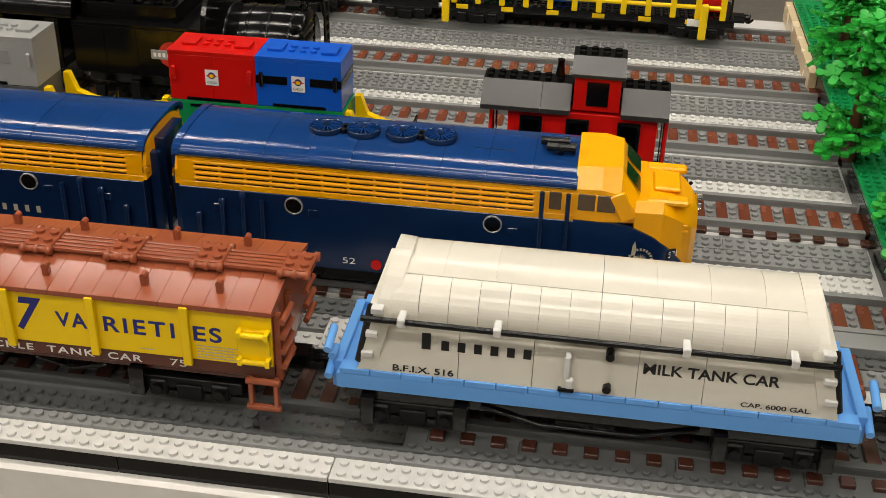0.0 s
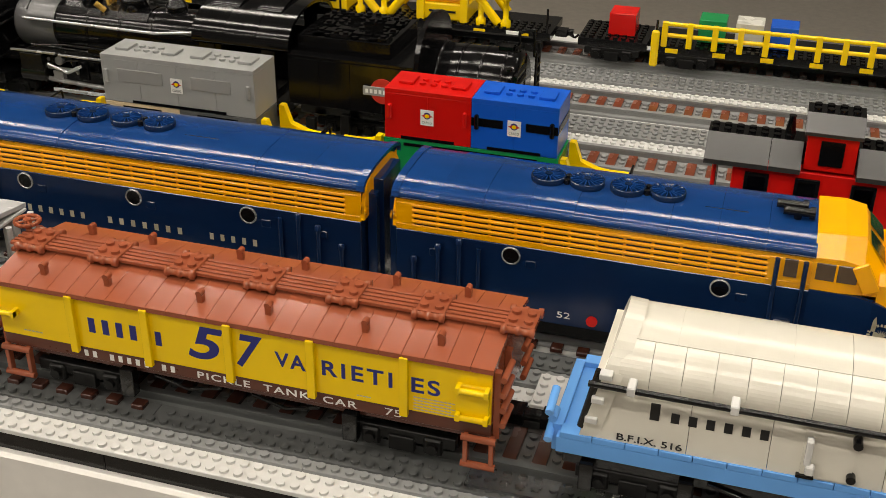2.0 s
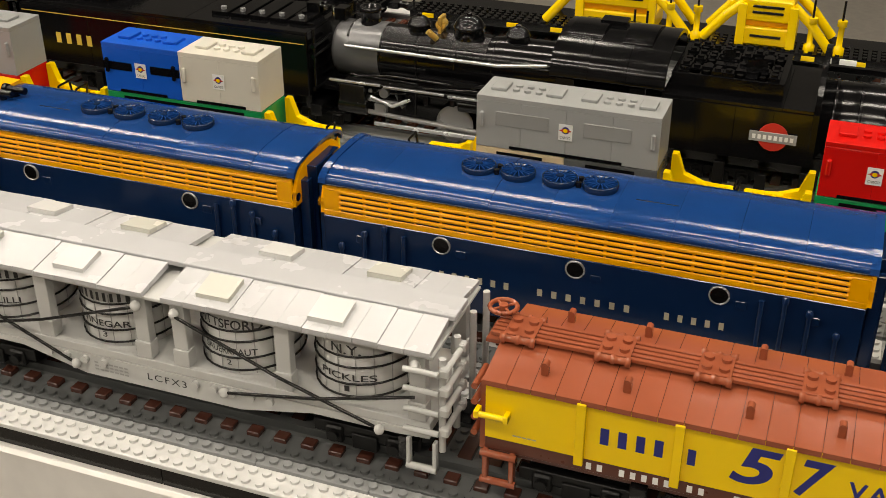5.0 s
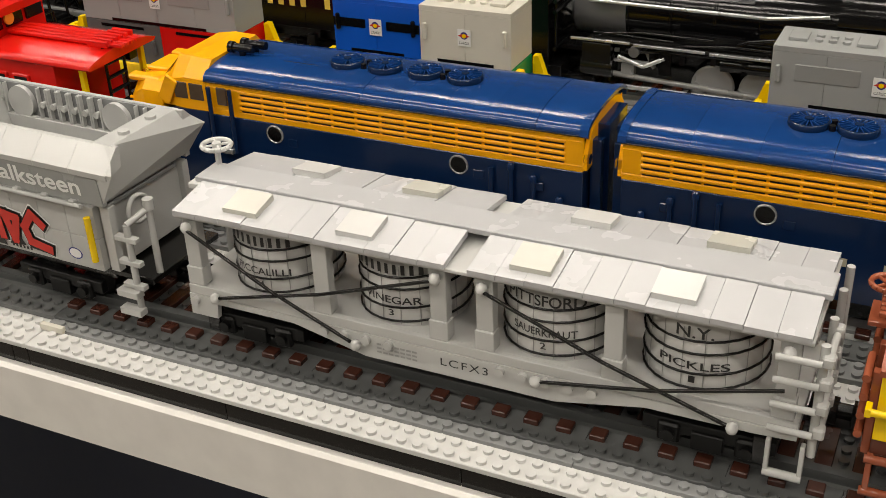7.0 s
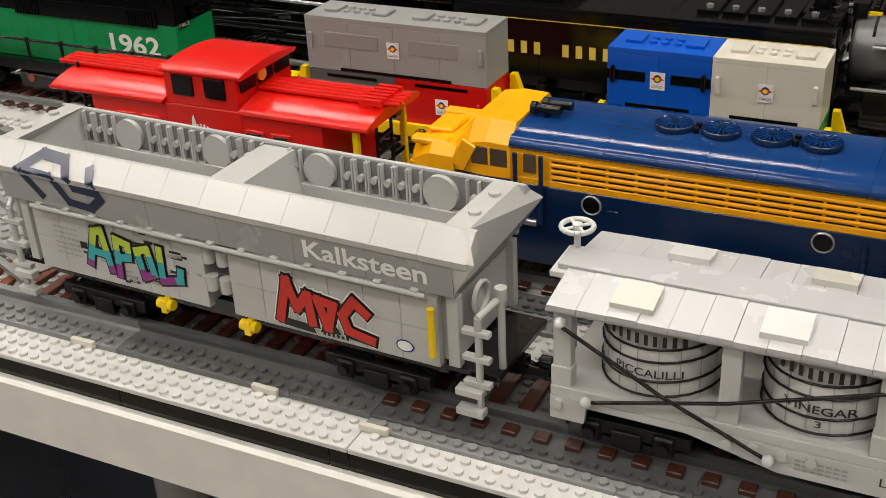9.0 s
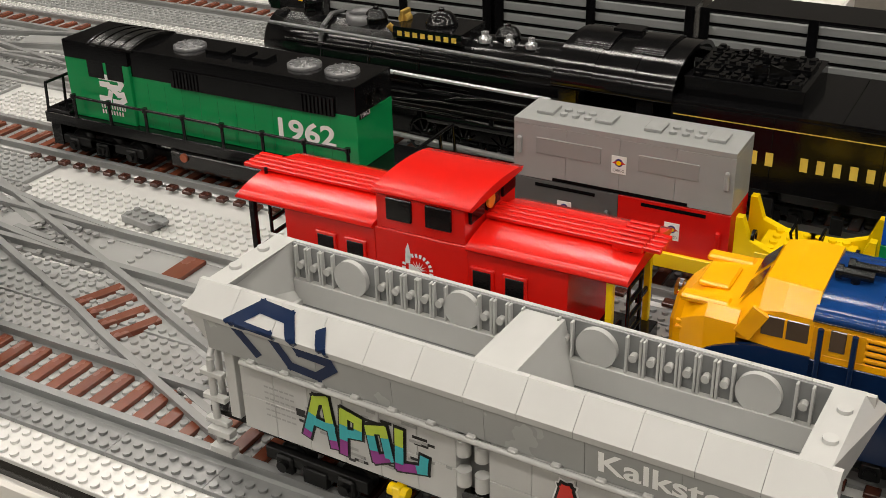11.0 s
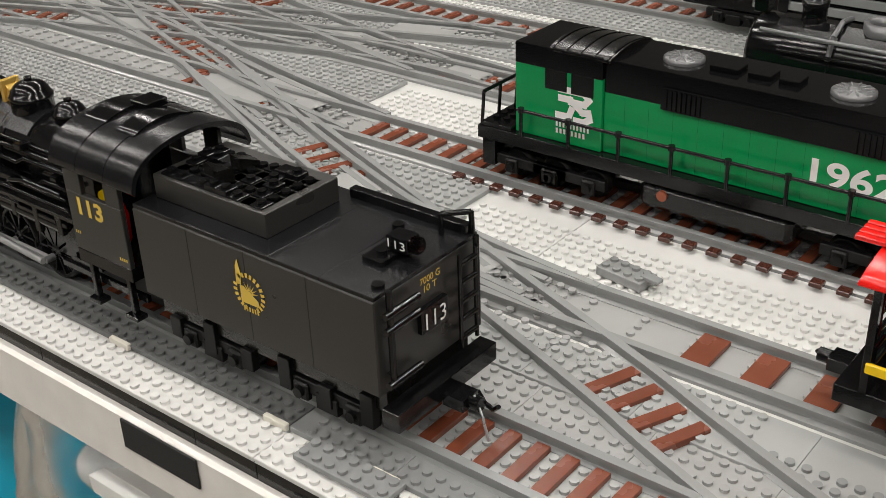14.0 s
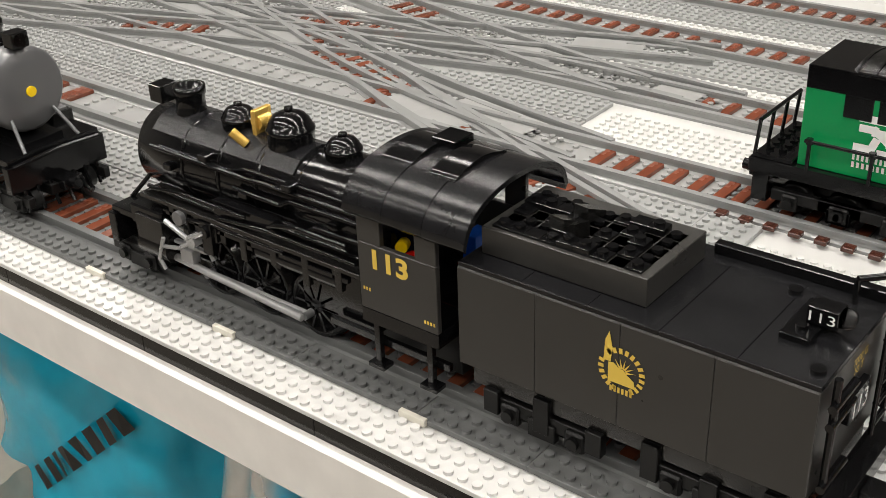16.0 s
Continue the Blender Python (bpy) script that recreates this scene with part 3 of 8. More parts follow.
def bogie(parent, x, y=0.0, wheelbase=0.030, r=0.0085, mat=MATTE, z0=RAIL_TOP):
    """A two-axle truck hung under a wagon."""
    z = z0 + r
    tk = part("bogie", Geo().cbox(x - wheelbase / 2 - 0.009, x + wheelbase / 2 + 0.009, y - 0.012, y + 0.012, z + 0.001, z + 0.008), mat, parent)
    for s in (-1, 1):
        g = Geo().cbox(x - wheelbase / 2 - 0.012, x + wheelbase / 2 + 0.012, y + s * 0.0285 - 0.0022, y + s * 0.0285 + 0.0022, z - 0.0005, z + 0.0065)
        g.cbox(x - 0.007, x + 0.007, y + s * 0.030 - 0.002, y + s * 0.030 + 0.002, z - 0.006, z + 0.003)
        for e in (-1, 1):
            g.cbox(x + e * (wheelbase / 2) - 0.005, x + e * (wheelbase / 2) + 0.005, y + s * 0.0305 - 0.002, y + s * 0.0305 + 0.002, z - 0.005, z + 0.005, 0.001)
            g.cyl((x + e * wheelbase / 2, y + s * 0.030, z), (x + e * wheelbase / 2, y + s * 0.0345, z), 0.003, 10)
        part("side_frame", g, mat, tk)
    for e in (-1, 1):
        part("axle", Geo().cyl((x + e * wheelbase / 2, y - 0.026, z), (x + e * wheelbase / 2, y + 0.026, z), 0.0016, 8), GUNMETAL, tk)
        for s in (-1, 1):
            w = Geo().lathe((x + e * wheelbase / 2, y + s * 0.0205, z), [(r + 0.0012, -0.0028 * s), (r + 0.0012, -0.0016 * s), (r, -0.0014 * s), (r, 0.0028 * s), (r * 0.8, 0.003 * s), (r * 0.75, 0.0018 * s), (0.002, 0.002 * s)], 18, "y")
            part("wheel", w, mat, tk)
    return tk


def coupling(parent, x, d, y=0.0, z=0.026):
    g = Geo().cbox(min(x, x + d * 0.012), max(x, x + d * 0.012), y - 0.006, y + 0.006, z - 0.004, z + 0.003)
    part("draft_box", g, BLACK, parent)
    part("coupler", Geo().cyl((x + d * 0.012, y, z), (x + d * 0.018, y, z), 0.0036, 14), BLACK, parent)
    h = [(x + d * 0.010, y + 0.008, z), (x + d * 0.013, y + 0.009, z - 0.006), (x + d * 0.018, y + 0.009, z - 0.008), (x + d * 0.022, y + 0.008, z - 0.004)]
    part("brake_hose", Geo().tube(h, 0.0012, 6), BLACK, parent)


def ladder(parent, x, y0, y1, z0, z1, n, mat, name="ladder", axis="x"):
    """Rungs across y (or across x) with two rails."""
    for y in (y0, y1):
        p, q = ((x, y, z0), (x, y, z1)) if axis == "x" else ((y, x, z0), (y, x, z1))
        part(name + "_rail", Geo().cyl(p, q, 0.0011, 8), mat, parent)
    for i in range(n):
        z = z0 + (z1 - z0) * (i + 0.5) / n
        p, q = ((x, y0, z), (x, y1, z)) if axis == "x" else ((y0, x, z), (y1, x, z))
        part(name + "_rung", Geo().cyl(p, q, 0.0014, 8), mat, parent)


def handwheel(parent, c, r, mat):
    g = Geo()
    n = 18
    for i in range(n):
        a, b = 2 * math.pi * i / n, 2 * math.pi * (i + 1) / n
        g.cyl((c[0] + r * math.cos(a), c[1] + r * math.sin(a), c[2]), (c[0] + r * math.cos(b), c[1] + r * math.sin(b), c[2]), 0.0013, 7)
    for i in range(4):
        a = math.pi / 4 + math.pi / 2 * i
        g.cyl(c, (c[0] + r * math.cos(a), c[1] + r * math.sin(a), c[2]), 0.0008, 6)
    w = part("brake_wheel", g, mat, parent)
    part("hub", Geo().cyl((c[0], c[1], c[2] - 0.002), (c[0], c[1], c[2] + 0.0014), 0.0024, 12), mat, w)
    part("brake_shaft", Geo().cyl((c[0], c[1], c[2] - 0.014), (c[0], c[1], c[2] - 0.002), 0.0016, 10), mat, parent)


def arc(r0, r1, a0, a1, n, cy, cz):
    return [(cy + r0 * math.cos(math.radians(a0 + (a1 - a0) * i / n)), cz + r1 * math.sin(math.radians(a0 + (a1 - a0) * i / n))) for i in range(n + 1)]


# ---- milk tank wagon ----
Y1 = 0.533
milk = thing("milk_tank_wagon", "white milk tank wagon model on a sky blue deck", "train wagon", "front train wagons", (0, Y1, 0))
part("frame", Geo().cbox(-0.121, 0.132, -0.030, 0.030, 0.024, 0.034), BLACK, milk)
part("deck", Geo().cbox(-0.124, 0.135, -0.0355, 0.0355, 0.0335, 0.0425), SKYBLUE, milk)
tile = mesh_of(Geo().cbox(-0.0078, 0.0078, -0.0040, 0.0040, 0.0, 0.0032, 0.00025), SKYBLUE, "deck_tile")
for i in range(16):
    for s in (-1, 1):
        same_mesh("deck_tile", tile, milk, (-0.1145 + 0.016 * i, s * 0.0318, 0.0426))
part("end_sill", Geo().cbox(-0.127, -0.122, -0.030, 0.030, 0.030, 0.046).cyl((-0.127, -0.031, 0.049), (-0.127, -0.022, 0.049), 0.0022, 8), SKYBLUE, milk)
part("end_sill", Geo().cbox(0.133, 0.138, -0.030, 0.030, 0.030, 0.046), SKYBLUE, milk)
for x in (-0.128, 0.139):
    for z in (0.040, 0.056):
        part("grab_iron", Geo().cyl((x, -0.036, z), (x, -0.020, z + 0.004), 0.0022, 10), SKYBLUE, milk)
half = [(-0.0345, 0.0458), (-0.0300, 0.0760), (-0.030, 0.0800)]
side = half + [(0.030, 0.0800), (0.030, 0.0760), (0.0345, 0.0458)]
xs = [-0.108, -0.062, -0.025, 0.0035, 0.026, 0.058, 0.118]
for a, b in zip(xs, xs[1:]):
    part("side_panel", Geo().prism(side, "x", a + 0.00015, b - 0.00015), CREAM, milk)
low = [(-0.0255, 0.0745)] + arc(0.0322, 0.0198, 195, 92, 22, 0.0, 0.0782)
low = low + [(-y, z) for y, z in low[::-1]]
top = arc(0.0325, 0.0202, 124, 56, 20, 0.0, 0.0782) + [(0.018, 0.086), (-0.018, 0.086)]
n, x0, x1 = 14, -0.0975, 0.108
for i in range(n):
    a, b = x0 + (x1 - x0) * i / n, x0 + (x1 - x0) * (i + 1) / n
    part("tank_ring", Geo().prism(low, "x", a + 0.00012, b - 0.00012), CREAM, milk)
for i in range(8):
    a, b = -0.0985 + 0.2075 * i / 8, -0.0985 + 0.2075 * (i + 1) / 8
    part("roof_panel", Geo().prism(top, "x", a + 0.00012, b - 0.00012), CREAM, milk)
for s, xe in ((-1, -0.108), (1, 0.118)):
    fin = [(-0.0350, 0.0458), (-0.0345, 0.070)] + arc(0.0345, 0.0285, 174, 6, 22, 0, 0.0720) + [(0.0345, 0.070), (0.0350, 0.0458)]
    ri = [[(xe + s * 0.005, y, z) for y, z in fin], [(xe - s * 0.004, y * 0.98, 0.0458 + (z - 0.0458) * 0.99) for y, z in fin]]
    ri = [[(p[0] - s * (p[2] - 0.0458) * 0.25, p[1], p[2]) for p in ring] for ring in ri]
    part("end_fin", Geo().loft(ri), CREAM, milk)
    part("end_post", Geo().cyl((xe + s * 0.0045, -0.033, 0.050), (xe - s * 0.002, -0.031, 0.082), 0.0022, 10), SATIN, milk)
    for z in (0.056, 0.068, 0.082):
        part("clip", Geo().cbox(xe + s * 0.001 - s * (z - 0.05) * 0.2 - 0.003, xe + s * 0.001 - s * (z - 0.05) * 0.2 + 0.003, -0.0365, -0.031, z - 0.0016, z + 0.0016), WHITE, milk)
part("hand_rail", Geo().tube([(-0.110, -0.0385, 0.0790), (0.118, -0.0385, 0.0790)], 0.0016, 10), BLACK, milk)
for x in (-0.090, -0.043, 0.047, 0.097):
    part("rail_bracket", Geo().cbox(x - 0.002, x + 0.002, -0.0405, -0.029, 0.0765, 0.0815, 0.0006), WHITE, milk)
part("hatch_lintel", Geo().cbox(-0.014, 0.017, -0.0335, -0.0300, 0.0738, 0.0762), SATIN, milk)
part("hatch", Geo().prism([(-0.0352, 0.0470), (-0.0312, 0.0732), (-0.028, 0.0732), (-0.031, 0.0470)], "x", -0.0105, 0.0120), CREAM, milk)
part("hatch_latch", Geo().cbox(-0.0095, -0.0065, -0.0375, -0.0325, 0.054, 0.068, 0.0006).cbox(-0.0085, -0.0045, -0.039, -0.035, 0.050, 0.055, 0.0006), WHITE, milk)
for z in (0.0508, 0.070):
    part("hinge", Geo().cyl((0.0118, -0.0375, z), (0.0118, -0.031, z), 0.0022, 12), BLACK, milk)
part("sill_step", Geo().cbox(-0.012, -0.004, -0.037, -0.030, 0.0465, 0.0480), BLACK, milk)
k1 = (0.0345 - 0.0300) / 0.0302
def lean_y(z):
    return -0.0347 + (z - 0.0458) * k1 - 0.0002
bars("brand_lettering", "B", milk, INKBLACK, -0.083, -0.074, 0.0606, 0.0088, lean_y(0.0606), 0.0088 * k1, fill=0.5)
bars("brand_lettering", "ORDENS", milk, INKBLACK, -0.073, -0.024, 0.0608, 0.0052, lean_y(0.0608), 0.0052 * k1, fill=0.48)
lettering("lettering", "MILK TANK CAR", milk, INKBLACK, 0.0285, 0.0935, 0.0598, 0.0058, lean_y(0.0598), back=0.0058 * k1, bold=0.022)
lettering("lettering", "CAP. 6000 GAL.", milk, INKBLACK, 0.0765, 0.110, 0.0478, 0.0026, lean_y(0.0478), back=0.0026 * k1, bold=0.02)
lettering("lettering", "B.F.I.X. 516", milk, INKBLACK, -0.095, -0.064, 0.0470, 0.0036, lean_y(0.0470), back=0.0036 * k1, bold=0.02)
for x in (-0.085, 0.095):
    bogie(milk, x, 0, 0.034)
for x in (-0.108, -0.060, 0.070, 0.122):
    part("step_block", Geo().cbox(x - 0.0035, x + 0.0035, -0.037, -0.031, 0.014, 0.030), BLACK, milk)
part("truss_rod", Geo().tube([(-0.050, -0.031, 0.028), (-0.02, -0.031, 0.020), (0.03, -0.031, 0.020), (0.06, -0.031, 0.028)], 0.0012, 8), BLACK, milk)
part("brake_tank", Geo().cyl((-0.012, -0.022, 0.022), (0.018, -0.022, 0.022), 0.006, 14), SATIN, milk)
coupling(milk, -0.126, -1)
coupling(milk, 0.137, 1)

# ---- pickle tank wagon with the red-brown roof ----
pickle = thing("pickle_tank_wagon", "yellow and red-brown pickle tank wagon model on the front track", "train wagon", "front train wagons", (0, Y1, 0))
XA, XB = -0.438, -0.157
part("underframe", Geo().cbox(XA + 0.002, XB - 0.002, -0.029, 0.029, 0.027, 0.035), DBROWN, pickle)
part("side_sill", Geo().cbox(XA, XB, -0.0335, -0.0295, 0.0325, 0.0402), DBROWN, pickle)
part("side_sill", Geo().cbox(XA, XB, 0.0295, 0.0335, 0.0325, 0.0402), DBROWN, pickle)
part("body", Geo().cbox(XA + 0.003, XB - 0.003, -0.0325, 0.0325, 0.0352, 0.0725), DBROWN, pickle)
posts = [XA, -0.391, -0.346, -0.298, -0.252, -0.202, XB]
for a, b in zip(posts, posts[1:]):
    part("side_panel", Geo().cbox(a + 0.0002, b - 0.0002, -0.0342, -0.0326, 0.0402, 0.0716, 0.0002), YELLOW, pickle)
for x in posts[1:-1]:
    part("side_post", Geo().cbox(x - 0.0022, x + 0.0022, -0.0372, -0.0343, 0.0375, 0.0728, 0.0003), YELLOW, pickle)
for e, x in ((-1, XA), (1, XB)):
    part("end_wall", Geo().prism([(-0.0325, 0.0352), (-0.0325, 0.0735), (0, 0.0785), (0.0325, 0.0735), (0.0325, 0.0352)], "x", min(x, x - e * 0.003), max(x, x - e * 0.003)), BROWN, pickle)
    for y in (-0.029, -0.008):
        part("end_post", Geo().cbox(min(x, x + e * 0.0035), max(x, x + e * 0.0035), y - 0.002, y + 0.002, 0.030, 0.070), BROWN, pickle)
    for z in (0.041, 0.050, 0.059, 0.068):
        part("end_rung", Geo().cyl((x + e * 0.0055, -0.034, z), (x + e * 0.0055, -0.016, z), 0.0018, 8), BROWN, pickle)
        part("end_rung", Geo().cyl((x + e * 0.0055, 0.010, z), (x + e * 0.0055, 0.028, z), 0.0018, 8), BROWN, pickle)
nr = 24
for i in range(nr):
    a, b = XA - 0.001 + (XB - XA + 0.002) * i / nr, XA - 0.001 + (XB - XA + 0.002) * (i + 1) / nr
    for s in (-1, 1):
        part("roof_slope", Geo().prism([(s * 0.0362, 0.0716), (s * 0.0362, 0.0744), (s * 0.0005, 0.0806), (s * 0.0005, 0.0765)], "x", a + 0.00012, b - 0.00012), BROWN, pickle)
hubs = [-0.430 + 0.0465 * i for i in range(7)]
for i in range(5):
    y = -0.0072 + 0.0036 * i
    part("running_board", Geo().cbox(XA - 0.006, XB + 0.002, y - 0.0012, y + 0.0012, 0.0810, 0.0832, 0.0003), BROWN, pickle)
for x in hubs:
    g = Geo().cbox(x - 0.0078, x + 0.0078, -0.0085, 0.0085, 0.0805, 0.0842)
    for sx in (-0.004, 0.004):
        for sy in (-0.004, 0.004):
            g.stud(x + sx, sy, 0.0842, 12)
    hub = part("roof_hatch", g, BROWN, pickle)
    for s in (-1, 1):
        part("hatch_hinge", Geo().lathe((x, s * 0.0100, 0.0822), [(0.0010, -0.0086), (0.0027, -0.0086), (0.0027, -0.0060), (0.0018, -0.0058), (0.0018, -0.0012), (0.0025, -0.0010), (0.0025, 0.0010), (0.0018, 0.0012), (0.0018, 0.0058), (0.0027, 0.0060), (0.0027, 0.0086), (0.0010, 0.0086)], 10, "x"), BROWN, hub)
for x in (-0.412, -0.373, -0.318, -0.279, -0.226, -0.186):
    for s in (-1, 1):
        zr = 0.0806 - 0.024 / 0.036 * 0.0062
        part("roof_bracket", Geo().cbox(x - 0.0018, x + 0.0018, s * 0.024 - 0.0018, s * 0.024 + 0.0018, zr - 0.001, zr + 0.0045, 0.0004).cyl((x, s * 0.024 - 0.0022, zr + 0.0052), (x, s * 0.024 + 0.0022, zr + 0.0052), 0.0018, 10), BROWN, pickle)
handwheel(pickle, (-0.443, 0.008, 0.0880), 0.0068, BROWN)
part("brake_platform", Geo().cbox(-0.448, -0.437, -0.004, 0.014, 0.0735, 0.0760), BROWN, pickle)
for x, w in ((-0.4335, 1), (-0.166, 1)):
    for z in ((0.056,) if x < -0.3 else (0.045, 0.061)):
        part("grab_iron", Geo().cyl((x - 0.0085, -0.0385, z), (x + 0.0085, -0.0385, z), 0.0016, 8).cbox(x - 0.0085, x - 0.006, -0.040, -0.034, z - 0.002, z + 0.0022).cbox(x + 0.006, x + 0.0085, -0.040, -0.034, z - 0.002, z + 0.0022), YELLOW, pickle)
    xs0 = x + 0.003
    part("stirrup_step", Geo().cbox(xs0 - 0.008, xs0 - 0.0055, -0.036, -0.032, 0.013, 0.033).cbox(xs0 + 0.0055, xs0 + 0.008, -0.036, -0.032, 0.013, 0.033).cyl((xs0 - 0.009, -0.035, 0.0145), (xs0 + 0.009, -0.035, 0.0145), 0.0020, 8).cyl((xs0 - 0.009, -0.035, 0.031), (xs0 + 0.009, -0.035, 0.031), 0.0020, 8), BROWN, pickle)
part("step_plate", Geo().cbox(-0.175, -0.158, -0.0365, -0.0343, 0.043, 0.063), YELLOW, pickle)
YP = -0.0344
bars("brand_lettering", "HEIN", pickle, INKBLUE, -0.384, -0.3505, 0.0510, 0.0093, YP, fill=0.48)
bars("brand_lettering", "Z", pickle, INKBLUE, -0.3435, -0.336, 0.0505, 0.0088, YP, fill=0.48)
lettering("lettering", "5", pickle, INKBLUE, -0.3225, -0.3010, 0.0472, 0.0205, YP, 0.25, bold=0.025)
lettering("lettering", "7", pickle, INKBLUE, -0.2945, -0.2790, 0.0472, 0.0205, YP, 0.25, bold=0.025)
lettering("lettering", "VA", pickle, INKBLUE, -0.2725, -0.2555, 0.0518, 0.0092, YP, space=1.2, bold=0.022)
lettering("lettering", "RIETI", pickle, INKBLUE, -0.2465, -0.2085, 0.0518, 0.0092, YP, space=1.25, bold=0.022)
lettering("lettering", "ES", pickle, INKBLUE, -0.1985, -0.1835, 0.0518, 0.0092, YP, space=1.2, bold=0.022)
bars("brand_lettering", "HJ HEINZ CO", pickle, INKWHITE, -0.389, -0.331, 0.0342, 0.0040, -0.0337, fill=0.48)
lettering("lettering", "PICKLE  TANK  CAR", pickle, INKWHITE, -0.319, -0.228, 0.0340, 0.0043, -0.0337, space=1.2, bold=0.02)
lettering("lettering", "75", pickle, INKWHITE, -0.213, -0.204, 0.0340, 0.0043, -0.0337)
for i in range(5):
    bars("small_print", "mmmmmmmmmmm", pickle, INKTAN, -0.1975, -0.1755 - 0.002 * (i % 2), 0.0415 + 0.0018 * i, 0.0007, YP, fill=0.85)
bars("small_print", "mmmmm", pickle, INKTAN, -0.228, -0.220, 0.0430, 0.0007, YP, fill=0.85)
bars("small_print", "mmmmm", pickle, INKTAN, -0.424, -0.412, 0.0440, 0.0007, YP, fill=0.85)
for x in (-0.392, -0.205):
    bogie(pickle, x, 0, 0.034)
for x in (-0.362, -0.232):
    part("step_block", Geo().cbox(x - 0.004, x + 0.004, -0.036, -0.030, 0.014, 0.031), BLACK, pickle)
for x in (-0.330, -0.272):
    part("brake_rigging", Geo().tube([(x - 0.02, -0.026, 0.024), (x, -0.026, 0.019), (x + 0.02, -0.026, 0.024)], 0.001, 6), SATIN, pickle)
coupling(pickle, XA + 0.002, -1)
coupling(pickle, XB - 0.002, 1)

# ---- barrel wagon ----
barrel_car = thing("barrel_wagon", "pale grey wagon model with four barrels under a white roof", "train wagon", "front train wagons", (0, Y1, 0))
XA, XB = -0.770, -0.466
part("deck", Geo().cbox(XA, XB, -0.0315, 0.0315, 0.0335, 0.0395), PGREY, barrel_car)
for s in (-1, 1):
    prof = [(XA, 0.0345), (XA, 0.0225), (XA + 0.016, 0.0225), (XA + 0.017, 0.0312), (-0.708, 0.0308), (-0.668, 0.0215), (-0.572, 0.0215), (-0.530, 0.0300), (XB - 0.018, 0.0300), (XB, 0.0310), (XB, 0.0345)]
    part("fishbelly_sill", Geo().prism(prof, "y", s * 0.0335 - 0.0015, s * 0.0335 + 0.0015), PGREY, barrel_car)
    if s < 0:
        for x in (-0.766, -0.690, -0.679, -0.667, -0.655, -0.598, -0.587, -0.576, -0.565, -0.554):
            part("rivet", Geo().cyl((x, -0.0372, 0.0315), (x, -0.034, 0.0315), 0.0024, 12), PGREY, barrel_car)
part("side_board", Geo().cbox(XA, XB, -0.0345, -0.0315, 0.0345, 0.0398), PGREY, barrel_car)
for bi, (bx, words, num) in enumerate(((-0.727, ("#.C. FORMAN", "PICCALILLI", "4"), 0), (-0.655, ("& SONS,INC.", "VINEGAR", "3"), 1), (-0.579, ("PITTSFORD", "SAUERKRAUT", "2"), 1), (-0.512, ("N.Y.", "PICKLES", "1"), 1))):
    br = part("barrel", Geo().lathe((bx, -0.003, 0.0396), [(0.0265, 0.0), (0.0272, 0.012), (0.0268, 0.026), (0.0255, 0.038)], 28), WHITE, barrel_car, "pale grey barrel with printed lettering and black hoops")
    for z in (0.0425, 0.0500, 0.0600, 0.0660):
        rr = 0.0276 if z < 0.065 else 0.0271
        hoop = Geo()
        for i in range(28):
            a, b = 2 * math.pi * i / 28, 2 * math.pi * (i + 1) / 28
            dz = 0.0018 * math.cos(a * 1.0)
            dz2 = 0.0018 * math.cos(b * 1.0)
            hoop.cyl((bx + rr * math.cos(a), -0.003 + rr * math.sin(a), z + dz), (bx + rr * math.cos(b), -0.003 + rr * math.sin(b), z + dz2), 0.00062, 5)
        part("hoop", hoop, SATIN, br)
    for i in range(18):
        a = 2 * math.pi * i / 18
        part("stave_joint", Geo().cyl((bx + 0.0272 * math.cos(a), -0.003 + 0.0272 * math.sin(a), 0.041), (bx + 0.0270 * math.cos(a), -0.003 + 0.0270 * math.sin(a), 0.072), 0.00022, 4), INKGREY, br)
    bl = (bx, -0.003, 0.0278)
    w = 0.018 if bi != 3 else 0.008
    if bi < 2:
        gb = Geo()
        for i in range(9):
            u0 = bx - w + 2 * w * i / 9
            u1 = u0 + 2 * w / 9 * 0.45
            q = [(u, -0.003 - math.sqrt(0.0278 ** 2 - (u - bx) ** 2)) for u in (u0, u1)]
            gb.add([(q[0][0], q[0][1], 0.0682), (q[1][0], q[1][1], 0.0682), (q[1][0], q[1][1], 0.0735), (q[0][0], q[0][1], 0.0735)], [(0, 1, 2, 3)])
        part("name_lettering", gb, INKBLACK, br)
    else:
        lettering("lettering", words[0], br, INKBLACK, bx - w, bx + w, 0.0678, 0.0056, bulge=bl, bold=0.012)
    lettering("lettering", words[1], br, INKBLACK, bx - 0.015, bx + 0.015, 0.0522, 0.0040, bulge=bl, bold=0.012)
    lettering("lettering", words[2], br, INKBLACK, bx - 0.0014, bx + 0.0014, 0.0455, 0.0034, bulge=bl, bold=0.012)
for x in (-0.765, -0.691, -0.629, -0.606, -0.546, -0.473):
    for s in (-1, 1):
        part("post", Geo().cbox(x - 0.0042, x + 0.0042, s * 0.030 - 0.0030, s * 0.030 + 0.0030, 0.0396, 0.0785).cbox(x - 0.0048, x + 0.0048, s * 0.0305 - 0.0036, s * 0.0305 + 0.0036, 0.0398, 0.0500), PGREY, barrel_car)
    if x in (-0.765, -0.629, -0.606, -0.473):
        part("ball_joint", Geo().lathe((x, -0.0355, 0.0735), [(0.0005, -0.003), (0.0022, -0.0022), (0.003, 0), (0.0022, 0.0022), (0.0005, 0.003)], 12), WHITE, barrel_car)
